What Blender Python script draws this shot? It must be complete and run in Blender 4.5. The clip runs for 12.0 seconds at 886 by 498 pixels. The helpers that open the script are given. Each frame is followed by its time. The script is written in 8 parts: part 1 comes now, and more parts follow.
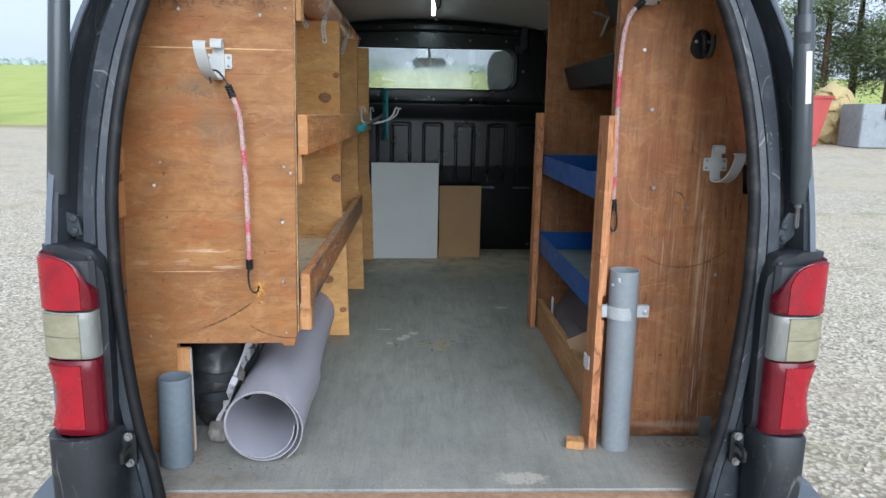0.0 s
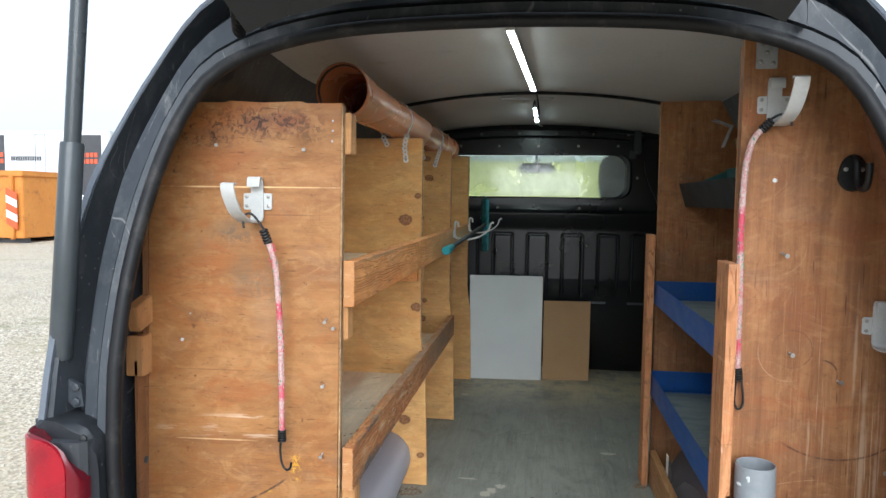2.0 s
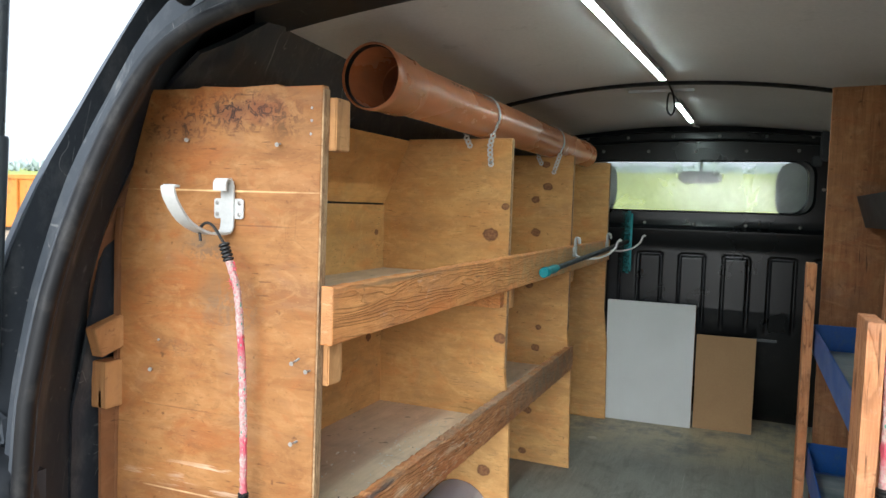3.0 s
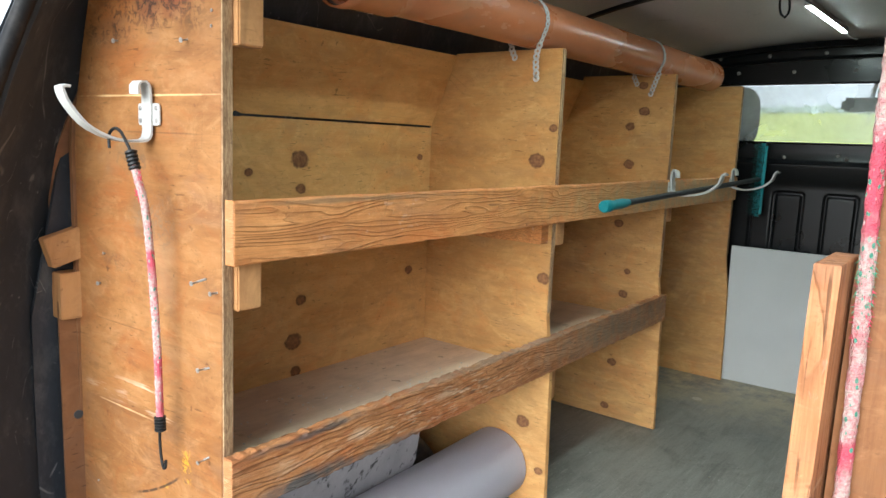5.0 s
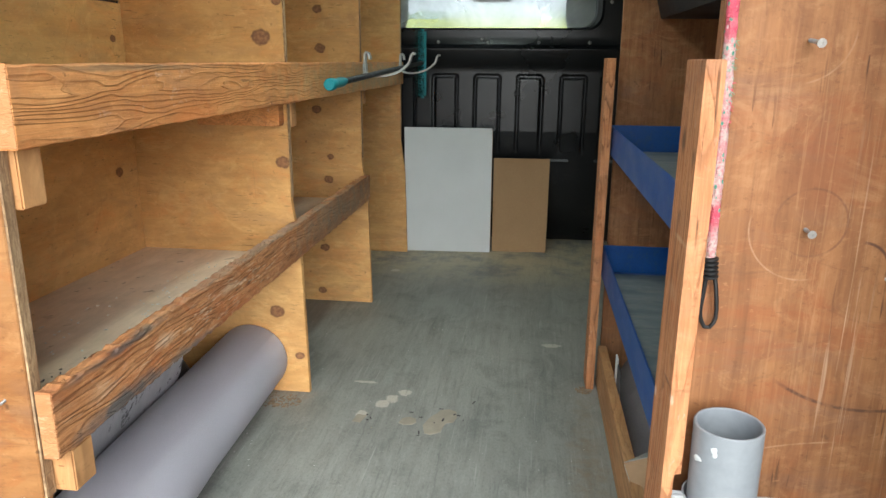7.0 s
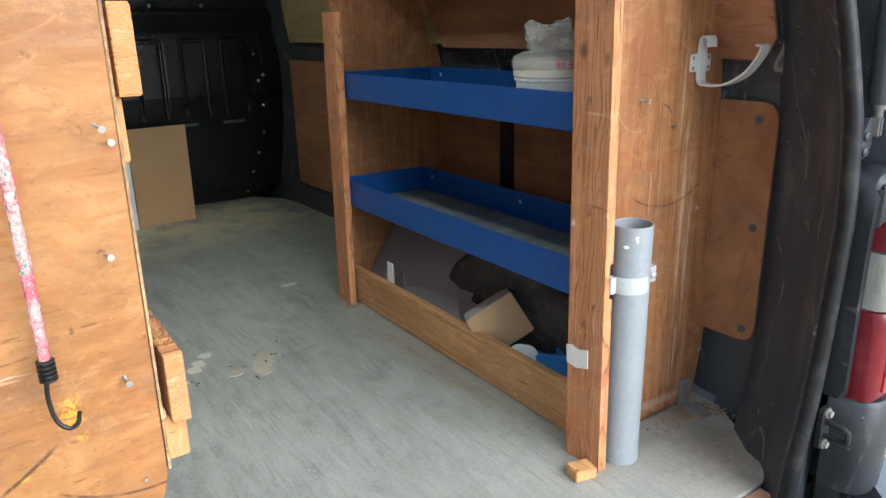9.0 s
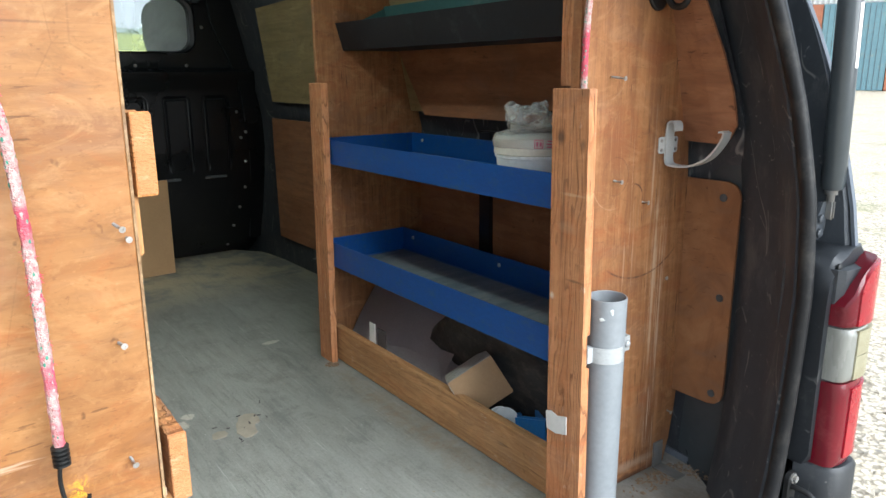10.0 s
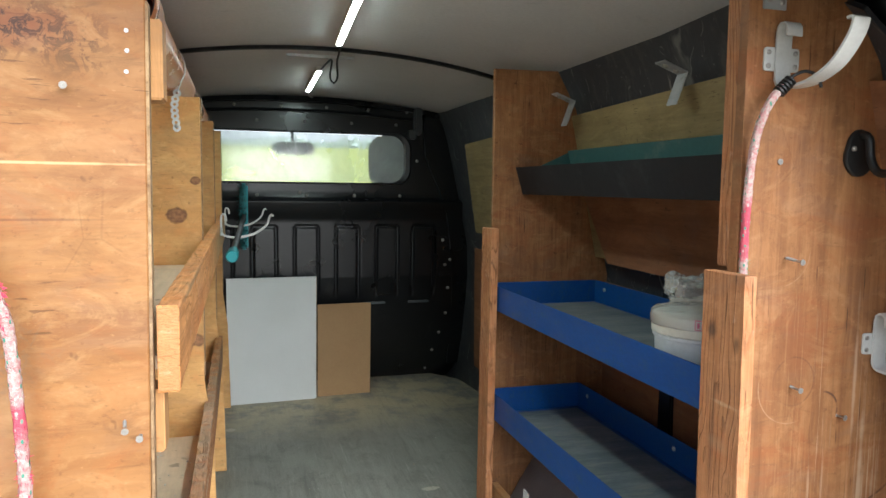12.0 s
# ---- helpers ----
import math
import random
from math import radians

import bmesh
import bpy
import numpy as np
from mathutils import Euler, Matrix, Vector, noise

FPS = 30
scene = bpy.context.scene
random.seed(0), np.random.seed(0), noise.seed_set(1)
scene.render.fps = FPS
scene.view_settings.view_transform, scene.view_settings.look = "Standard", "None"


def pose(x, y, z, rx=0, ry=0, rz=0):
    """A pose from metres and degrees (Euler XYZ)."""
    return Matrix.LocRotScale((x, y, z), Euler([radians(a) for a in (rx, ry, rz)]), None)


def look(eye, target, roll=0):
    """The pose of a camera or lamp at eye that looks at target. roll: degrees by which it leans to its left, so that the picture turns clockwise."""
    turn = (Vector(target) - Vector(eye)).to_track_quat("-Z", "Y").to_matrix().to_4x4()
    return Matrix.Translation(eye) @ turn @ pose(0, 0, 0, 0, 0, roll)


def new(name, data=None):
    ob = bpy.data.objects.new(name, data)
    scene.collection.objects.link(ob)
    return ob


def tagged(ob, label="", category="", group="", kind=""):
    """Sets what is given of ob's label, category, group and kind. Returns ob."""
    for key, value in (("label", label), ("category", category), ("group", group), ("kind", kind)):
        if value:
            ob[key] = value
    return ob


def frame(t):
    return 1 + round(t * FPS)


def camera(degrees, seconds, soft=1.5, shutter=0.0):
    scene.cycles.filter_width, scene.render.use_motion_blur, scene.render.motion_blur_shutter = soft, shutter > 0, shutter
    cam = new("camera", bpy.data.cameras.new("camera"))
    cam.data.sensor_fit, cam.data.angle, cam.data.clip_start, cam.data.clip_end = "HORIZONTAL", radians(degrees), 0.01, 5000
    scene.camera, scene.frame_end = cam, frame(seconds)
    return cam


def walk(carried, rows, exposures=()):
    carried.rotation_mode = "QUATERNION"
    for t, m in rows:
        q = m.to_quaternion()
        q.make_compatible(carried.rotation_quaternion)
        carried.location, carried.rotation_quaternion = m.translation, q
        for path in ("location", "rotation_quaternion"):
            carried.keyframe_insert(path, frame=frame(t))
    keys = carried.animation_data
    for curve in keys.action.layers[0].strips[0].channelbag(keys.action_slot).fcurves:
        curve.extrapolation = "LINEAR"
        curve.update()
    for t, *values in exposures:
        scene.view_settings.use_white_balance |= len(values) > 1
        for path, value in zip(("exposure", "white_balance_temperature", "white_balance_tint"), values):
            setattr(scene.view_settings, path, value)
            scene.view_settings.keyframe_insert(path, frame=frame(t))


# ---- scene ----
cam = camera(64.6, 12.0)
PATH = [
    (0, (-0.079, -1.319, 1.432), (0.001, 0.642, 1.049), 1.0),
    (0.5, (-0.066, -1.242, 1.465), (-0.01, 0.732, 1.148), 0.8),
    (1, (-0.052, -1.176, 1.506), (-0.046, 0.809, 1.26), 0.7),
    (1.5, (-0.019, -1.103, 1.537), (-0.113, 0.887, 1.356), 0.6),
    (2, (0.028, -1.003, 1.543), (-0.244, 0.973, 1.401), 0.7),
    (2.5, (0.117, -0.784, 1.539), (-0.406, 1.142, 1.414), 1.0),
    (2.7, (0.164, -0.702, 1.548), (-0.473, 1.19, 1.427), 1.3),
    (4.3, (0.487, -0.249, 1.544), (-0.721, 1.333, 1.353), 2.3),
    (4.5, (0.484, -0.243, 1.534), (-0.739, 1.324, 1.318), 2.2),
    (5, (0.476, -0.248, 1.51), (-0.746, 1.306, 1.209), 2.2),
    (5.5, (0.449, -0.261, 1.491), (-0.705, 1.324, 1.098), 2.2),
    (6, (0.435, -0.277, 1.462), (-0.614, 1.36, 0.991), 1.9),
    (6.5, (0.381, -0.303, 1.446), (-0.376, 1.473, 0.923), 1.6),
    (7, (0.213, -0.369, 1.428), (-0.023, 1.547, 0.908), 0.5),
    (7.5, (0.022, -0.424, 1.4), (0.282, 1.491, 0.884), -0.8),
    (7.7, (-0.054, -0.444, 1.391), (0.374, 1.441, 0.877), -1.3),
    (9.3, (-0.519, -0.458, 1.389), (0.591, 1.095, 0.792), -0.9),
    (9.5, (-0.524, -0.466, 1.408), (0.603, 1.084, 0.834), -0.7),
    (10, (-0.524, -0.478, 1.456), (0.621, 1.089, 0.973), -0.5),
    (10.5, (-0.508, -0.482, 1.499), (0.606, 1.133, 1.111), -0.5),
    (11, (-0.473, -0.483, 1.518), (0.539, 1.216, 1.22), -0.2),
    (11.5, (-0.399, -0.478, 1.529), (0.411, 1.337, 1.305), 0.4),
    (12, (-0.266, -0.436, 1.543), (0.289, 1.478, 1.369), 0.7),
]
walk(cam, [(t, look(eye, target, roll)) for t, eye, target, roll in PATH],
     exposures=[(0, 0.45, 5400, 8), (1.5, 0.62, 5600, 7.5), (2.5, 0.85, 5760, 7), (4.5, 1.25, 5800, 6.5), (5.6, 1.2, 5800, 6.5), (6.5, 1.12, 5820, 6.5), (7, 1.14, 5920, 6.5), (7.5, 1.38, 5950, 6.5), (8.6, 1.32, 5750, 6.5), (9.5, 1.22, 5720, 6.0), (10.5, 1.25, 5800, 6.5), (11.2, 1.32, 5840, 6.5), (12, 1.24, 5850, 7)])

# ---- world and light ----
world = bpy.data.worlds.new("world")
scene.world = world
world.use_nodes = True
wt = world.node_tree
wt.nodes.clear()
sky = wt.nodes.new("ShaderNodeTexSky")
sky.sky_type, sky.sun_disc = "NISHITA", False
sky.sun_elevation, sky.sun_rotation = radians(23.8), radians(168.8)
sky.air_density, sky.dust_density, sky.ozone_density = 1.0, 3.0, 1.0
sky_gain = wt.nodes.new("ShaderNodeVectorMath")
sky_gain.operation = "SCALE"
sky_gain.inputs["Scale"].default_value = 0.09
wt.links.new(sky.outputs[0], sky_gain.inputs[0])
wc = wt.nodes.new("ShaderNodeTexCoord")
wm = wt.nodes.new("ShaderNodeMapping")
wm.inputs["Scale"].default_value = (1.0, 1.0, 3.0)
wn = wt.nodes.new("ShaderNodeTexNoise")
wn.inputs["Scale"].default_value, wn.inputs["Detail"].default_value = 1.6, 5.0
wr = wt.nodes.new("ShaderNodeMapRange")
wr.inputs[1].default_value, wr.inputs[2].default_value = 0.30, 0.62
wr.inputs[3].default_value, wr.inputs[4].default_value = 0.80, 1.0
wx = wt.nodes.new("ShaderNodeMix")
wx.data_type = "RGBA"
wx.inputs[7].default_value = (0.93, 0.965, 1.0, 1)
wb = wt.nodes.new("ShaderNodeBackground")
wb.inputs["Strength"].default_value = 1.0
wo = wt.nodes.new("ShaderNodeOutputWorld")
wt.links.new(wc.outputs["Generated"], wm.inputs[0])
wt.links.new(wm.outputs[0], wn.inputs["Vector"])
wt.links.new(wn.outputs[0], wr.inputs[0])
wt.links.new(wr.outputs[0], wx.inputs[0])
wt.links.new(sky_gain.outputs[0], wx.inputs[6])
w_sep = wt.nodes.new("ShaderNodeSeparateXYZ")
wt.links.new(wc.outputs["Generated"], w_sep.inputs[0])
w_up = wt.nodes.new("ShaderNodeMapRange")
w_up.inputs[1].default_value, w_up.inputs[2].default_value = 0.0, 1.0
w_up.inputs[3].default_value, w_up.inputs[4].default_value = 0.66, 1.28
wt.links.new(w_sep.outputs[2], w_up.inputs[0])
w_mul = wt.nodes.new("ShaderNodeVectorMath")
w_mul.operation = "SCALE"
wt.links.new(wx.outputs[2], w_mul.inputs[0])
wt.links.new(w_up.outputs[0], w_mul.inputs["Scale"])
wt.links.new(w_mul.outputs[0], wb.inputs["Color"])
wt.links.new(wb.outputs[0], wo.inputs[0])

sun = new("sun", bpy.data.lights.new("sun", "SUN"))
sun.data.energy, sun.data.angle, sun.data.color = 2.9, radians(55), (1.0, 0.96, 0.9)
sun.matrix_world = look((7.0, -35.5, 16), (0, 0, 0))


# ---- node helpers ----
def coords(nt, scale=(1, 1, 1), turn=(0, 0, 0), kind="Object"):
    c = nt.nodes.new("ShaderNodeTexCoord")
    m = nt.nodes.new("ShaderNodeMapping")
    m.inputs["Scale"].default_value = scale
    m.inputs["Rotation"].default_value = [radians(a) for a in turn]
    nt.links.new(c.outputs[kind], m.inputs[0])
    return m.outputs[0]


def noisy(nt, vec, scale, detail=4.0, rough=0.55, distort=0.0):
    n = nt.nodes.new("ShaderNodeTexNoise")
    n.inputs["Scale"].default_value, n.inputs["Detail"].default_value = scale, detail
    n.inputs["Roughness"].default_value, n.inputs["Distortion"].default_value = rough, distort
    nt.links.new(vec, n.inputs["Vector"])
    return n.outputs[0]


def cells(nt, vec, scale, feature="F1"):
    n = nt.nodes.new("ShaderNodeTexVoronoi")
    n.feature = feature
    n.inputs["Scale"].default_value = scale
    nt.links.new(vec, n.inputs["Vector"])
    return n


def ranged(nt, fac, a, b, lo=0.0, hi=1.0):
    n = nt.nodes.new("ShaderNodeMapRange")
    nt.links.new(fac, n.inputs[0])
    for i, v in enumerate((a, b, lo, hi)):
        n.inputs[i + 1].default_value = v
    return n.outputs[0]


def sums(nt, op, a, b):
    n = nt.nodes.new("ShaderNodeMath")
    n.operation = op
    for i, v in enumerate((a, b)):
        if isinstance(v, (int, float)):
            n.inputs[i].default_value = v
        else:
            nt.links.new(v, n.inputs[i])
    return n.outputs[0]


def blend(nt, fac, a, b, mode="MIX"):
    n = nt.nodes.new("ShaderNodeMix")
    n.data_type, n.blend_type = "RGBA", mode
    for i, v in ((0, fac), (6, a), (7, b)):
        if isinstance(v, (int, float)):
            n.inputs[i].default_value = v
        elif isinstance(v, tuple):
            n.inputs[i].default_value = (*v, 1)
        else:
            nt.links.new(v, n.inputs[i])
    return n.outputs[2]


def blob(nt, centre, radii, wobble=0.25, soft=0.25, freq=40.0):
    """A mask that is 1 inside an uneven ellipsoid round centre."""
    c = nt.nodes.new("ShaderNodeTexCoord")
    m = nt.nodes.new("ShaderNodeMapping")
    m.vector_type = "TEXTURE"
    m.inputs["Location"].default_value = centre
    m.inputs["Scale"].default_value = radii
    nt.links.new(c.outputs["Object"], m.inputs[0])
    d = nt.nodes.new("ShaderNodeVectorMath")
    d.operation = "LENGTH"
    nt.links.new(m.outputs[0], d.inputs[0])
    n = noisy(nt, c.outputs["Object"], freq, 3.0)
    s = sums(nt, "ADD", d.outputs["Value"], sums(nt, "MULTIPLY", sums(nt, "SUBTRACT", n, 0.5), wobble * 4))
    return ranged(nt, s, 1.0, 1.0 - soft), d.outputs["Value"]


def material(name, rough=0.6, metal=0.0, spec=0.5):
    m = bpy.data.materials.new(name)
    m.use_nodes = True
    b = m.node_tree.nodes["Principled BSDF"]
    b.inputs["Roughness"].default_value, b.inputs["Metallic"].default_value = rough, metal
    b.inputs["Specular IOR Level"].default_value = spec
    return m, m.node_tree, b


def relief(nt, b, height, strength=0.3, distance=0.002):
    n = nt.nodes.new("ShaderNodeBump")
    n.inputs["Strength"].default_value, n.inputs["Distance"].default_value = strength, distance
    nt.links.new(height, n.inputs["Height"])
    nt.links.new(n.outputs[0], b.inputs["Normal"])


def surface(name, col, col2, scale=8.0, rough=0.6, metal=0.0, fine=90.0, bump=0.15, dist=0.001, dirt=None, dirt_at=(0.55, 0.75), stretch=(1, 1, 1), spec=0.5, rough2=None, scuffs=None):
    """A plain material with two scales of variation and, if wanted, dirt and thin scratches."""
    m, nt, b = material(name, rough, metal, spec)
    v = coords(nt, stretch)
    big, small = noisy(nt, v, scale, 5), noisy(nt, v, fine, 3)
    c = blend(nt, ranged(nt, big, 0.3, 0.7), col, col2)
    c = blend(nt, ranged(nt, small, 0.3, 0.7, 0.0, 0.35), c, tuple(x * 0.7 for x in col))
    if dirt:
        c = blend(nt, ranged(nt, noisy(nt, v, scale * 2.3, 8, 0.7), *dirt_at), c, dirt)
    if scuffs:
        w = coords(nt, (1, 1, 0.55), (8, 0, 17))
        web = nt.nodes.new("ShaderNodeVectorMath")
        web.operation = "ADD"
        bend = nt.nodes.new("ShaderNodeVectorMath")
        bend.operation = "SCALE"
        bend.inputs["Scale"].default_value = 0.16
        tex = nt.nodes.new("ShaderNodeTexNoise")
        tex.inputs["Scale"].default_value = 5.0
        nt.links.new(w, tex.inputs["Vector"])
        nt.links.new(tex.outputs["Color"], bend.inputs[0])
        nt.links.new(w, web.inputs[0])
        nt.links.new(bend.outputs[0], web.inputs[1])
        for size, cut in ((3.2, 0.54), (6.5, 0.54), (12.0, 0.55)):
            level = sums(nt, "ABSOLUTE", sums(nt, "SUBTRACT", noisy(nt, web.outputs[0], size, 1.5, 0.4), 0.5), 0.0)
            c = blend(nt, sums(nt, "MULTIPLY", ranged(nt, level, 0.0050, 0.0015, 0.0, 0.75), ranged(nt, noisy(nt, w, size * 3.4, 3), cut, cut + 0.07)), c, scuffs)
        rub = noisy(nt, coords(nt, (1, 1, 0.35), (25, 10, 0)), 16, 8, 0.75, 0.8)
        c = blend(nt, sums(nt, "MULTIPLY", ranged(nt, rub, 0.58, 0.68, 0.0, 0.6), ranged(nt, noisy(nt, w, 3.3, 2), 0.50, 0.62)), c, scuffs)
        grit = cells(nt, coords(nt), 48).outputs["Distance"]
        c = blend(nt, sums(nt, "MULTIPLY", ranged(nt, grit, 0.13, 0.07, 0.0, 0.8), ranged(nt, noisy(nt, v, 7.0, 4), 0.50, 0.58)), c, scuffs)
        dust = noisy(nt, coords(nt), 26, 9, 0.8)
        c = blend(nt, ranged(nt, dust, 0.56, 0.70, 0.0, 0.45), c, tuple(x * 0.6 for x in scuffs))
    nt.links.new(c, b.inputs["Base Color"])
    nt.links.new(ranged(nt, big, 0.3, 0.7, rough, rough2 if rough2 else min(1, rough + 0.15)), b.inputs["Roughness"])
    relief(nt, b, small, bump, dist)
    return m


def wood(name, light, dark, grain, rough=0.55, contrast=(0.36, 0.66), knots=(), stains=(), marks=(), scratches=(), fine=1.0, bump=0.25, patch=0.35, patch_col=None, rings=0.0, ring_gain=0.5, checks=0.6, check_scale=(30, 30, 260), blotch=0.0, streak=0.55, pore=0.12, flaming=0.55, contour=None, arcs=()):
    """Sawn or rotary-cut wood. grain: how fast the figure runs along x, y, z. knots: (x, y, z, r). stains: (centre,
    radii, colour, strength), soft patches of another tone.
    contour: (across axis, along axis, lines per metre, waviness, gain), the flat-sawn figure of late-wood lines.
    arcs: (x, z of the centre, radius, half width, x and z of the stretch, its half size, colour, strength), drawn-on
    curved lines.
    marks: the same, broken up into scribbles. rings: growth-ring lines in the figure. checks: short dark cracks."""
    m, nt, b = material(name, rough, spec=0.35)
    v = coords(nt, grain)
    fig = noisy(nt, v, 1.0, 6, 0.6, 1.1)
    lines = noisy(nt, coords(nt, tuple(g * (1 if g < 6 else 5) for g in grain)), 1.3 * fine, 4, 0.6, 0.4)
    c = blend(nt, ranged(nt, fig, *contrast), light, dark)
    c = blend(nt, ranged(nt, lines, 0.35, 0.75, 0.0, streak), c, tuple(x * 0.62 for x in dark))
    height = lines
    if rings:
        field = noisy(nt, v, 0.55, 2.5, 0.45, 0.5)
        ring = sums(nt, "FRACT", sums(nt, "MULTIPLY", field, rings), 0.0)
        late = sums(nt, "MULTIPLY", ranged(nt, ring, 0.45, 0.90), ranged(nt, ring, 1.0, 0.93))
        faded = ranged(nt, noisy(nt, coords(nt), 5.0, 3), 0.30, 0.62, 0.25, 1.0)
        c = blend(nt, sums(nt, "MULTIPLY", sums(nt, "MULTIPLY", late, faded), ring_gain), c, tuple(x * 0.42 for x in dark))
        height = sums(nt, "ADD", lines, sums(nt, "MULTIPLY", late, 0.5))
    if contour:
        across, run, per, wave, gain = contour
        sep = nt.nodes.new("ShaderNodeSeparateXYZ")
        nt.links.new(coords(nt), sep.inputs[0])
        pull = tuple(4.6 if i == run else 26.0 for i in range(3))
        field = sums(nt, "MULTIPLY", noisy(nt, coords(nt, pull), 1.0, 2.4, 0.42, 0.3), wave)
        ring = sums(nt, "FRACT", sums(nt, "ADD", sums(nt, "MULTIPLY", sep.outputs[across], per), field), 0.0)
        late = sums(nt, "MULTIPLY", ranged(nt, ring, 0.62, 0.90), ranged(nt, ring, 1.0, 0.95))
        rubbed = ranged(nt, noisy(nt, coords(nt, tuple(6.0 if i == run else 14.0 for i in range(3))), 1.0, 4, 0.6), 0.34, 0.60, 0.20, 1.0)
        c = blend(nt, sums(nt, "MULTIPLY", sums(nt, "MULTIPLY", late, rubbed), gain), c, tuple(x * 0.40 for x in dark))
        nick = noisy(nt, coords(nt, tuple(34.0 if i == run else 90.0 for i in range(3)), (0, 0, 9)), 1.0, 3, 0.6, 0.6)
        c = blend(nt, sums(nt, "MULTIPLY", ranged(nt, nick, 0.62, 0.70, 0.0, 0.7), ranged(nt, noisy(nt, coords(nt), 6.0, 3), 0.48, 0.60)), c, tuple(min(1.0, x * 0.75 + 0.22) for x in light))
        height = sums(nt, "ADD", lines, sums(nt, "MULTIPLY", late, 0.8))
    wide = noisy(nt, coords(nt), 2.7, 5, 0.6, 0.6)
    c = blend(nt, ranged(nt, wide, 0.46, 0.72, 0.0, patch), c, patch_col or tuple(x * 0.55 for x in dark))
    cloud = noisy(nt, coords(nt, (1.0, 1.0, 2.0)), 6.5, 6, 0.65, 0.8)
    c = blend(nt, ranged(nt, cloud, 0.50, 0.74, 0.0, 0.5), c, tuple(0.55 * x + 0.06 for x in dark))
    c = blend(nt, ranged(nt, cloud, 0.46, 0.26, 0.0, 0.45), c, tuple(min(1, 1.12 * x + 0.03) for x in light))
    if blotch:
        veil = coords(nt, (1.0, 1.0, 1.7))
        warm, pale, smear = noisy(nt, veil, 5.2, 7, 0.68, 1.6), noisy(nt, veil, 9.0, 8, 0.7, 2.2), noisy(nt, coords(nt, (1.0, 1.0, 2.6)), 13.0, 9, 0.75, 1.2)
        c = blend(nt, ranged(nt, warm, 0.50, 0.66, 0.0, blotch), c, (dark[0] * 1.12, dark[1] * 0.88, dark[2] * 0.75))
        c = blend(nt, ranged(nt, pale, 0.52, 0.68, 0.0, blotch * 0.8), c, (light[0] * 1.15, light[1] * 1.28, light[2] * 1.5))
        c = blend(nt, ranged(nt, smear, 0.55, 0.70, 0.0, blotch * 0.7), c, (dark[0] * 0.50, dark[1] * 0.58, dark[2] * 0.72))
    flame = noisy(nt, coords(nt, tuple(g * 3.2 for g in grain)), 1.0, 9, 0.72, 1.4)
    c = blend(nt, ranged(nt, flame, 0.48, 0.70, 0.0, flaming), c, tuple(x * 0.60 for x in dark))
    c = blend(nt, ranged(nt, flame, 0.42, 0.26, 0.0, 0.45), c, tuple(min(1, 1.15 * x + 0.02) for x in light))
    crack = sums(nt, "MULTIPLY", ranged(nt, noisy(nt, coords(nt, check_scale), 1.0, 2, 0.5), 0.655, 0.70), ranged(nt, noisy(nt, coords(nt), 7.0, 3), 0.47, 0.60))
    c = blend(nt, sums(nt, "MULTIPLY", crack, checks), c, tuple(x * 0.22 for x in dark))
    pores = noisy(nt, coords(nt, tuple(g * (2.2 if g < 6 else 17) for g in grain)), 1.0, 3, 0.65, 0.3)
    c = blend(nt, ranged(nt, pores, 0.52, 0.70, 0.0, pore), c, tuple(x * 0.50 for x in dark))
    c = blend(nt, ranged(nt, pores, 0.44, 0.30, 0.0, pore * 0.7), c, tuple(min(1, x * 1.12 + 0.02) for x in light))
    specks = noisy(nt, coords(nt), 55, 2)
    c = blend(nt, ranged(nt, specks, 0.70, 0.78, 0.0, 0.7), c, tuple(x * 0.3 for x in dark))
    if blotch:
        hair = cells(nt, coords(nt, (3.1, 3.1, 2.2), (20, 35, 15)), 3.4, "DISTANCE_TO_EDGE").outputs["Distance"]
        thin = sums(nt, "MULTIPLY", ranged(nt, hair, 0.010, 0.003), ranged(nt, noisy(nt, coords(nt), 6.0, 3), 0.54, 0.60))
        c = blend(nt, sums(nt, "MULTIPLY", thin, 0.20), c, tuple(x * 0.4 for x in dark))
        fleck = noisy(nt, coords(nt, (1, 1, 1.6)), 95, 4, 0.7)
        c = blend(nt, ranged(nt, fleck, 0.60, 0.72, 0.0, 0.45), c, tuple(x * 0.45 for x in dark))
        c = blend(nt, ranged(nt, fleck, 0.38, 0.28, 0.0, 0.35), c, tuple(min(1, x * 1.2 + 0.03) for x in light))
    for x, y, z, r in knots:
        mask, d = blob(nt, (x, y, z), (r * 1.25, r * 1.25, r), 0.16, 0.22, 70)
        tone = ranged(nt, noisy(nt, coords(nt), 120, 2), 0.3, 0.7)
        k = blend(nt, tone, (0.17, 0.075, 0.034), (0.32, 0.15, 0.062))
        halo, _ = blob(nt, (x, y, z), (r * 2.1, r * 2.1, r * 1.7), 0.12, 0.9, 14)
        c = blend(nt, sums(nt, "MULTIPLY", halo, 0.45), c, tuple(q * 0.7 for q in dark))
        edge = sums(nt, "MULTIPLY", mask, ranged(nt, d, 0.6, 0.95))
        c = blend(nt, mask, c, k)
        c = blend(nt, sums(nt, "MULTIPLY", edge, 0.6), c, (0.05, 0.02, 0.01))
    for centre, radii, colour, strength in stains:
        mask, _ = blob(nt, centre, radii, 0.30, 0.7, 28)
        c = blend(nt, sums(nt, "MULTIPLY", mask, strength), c, colour)
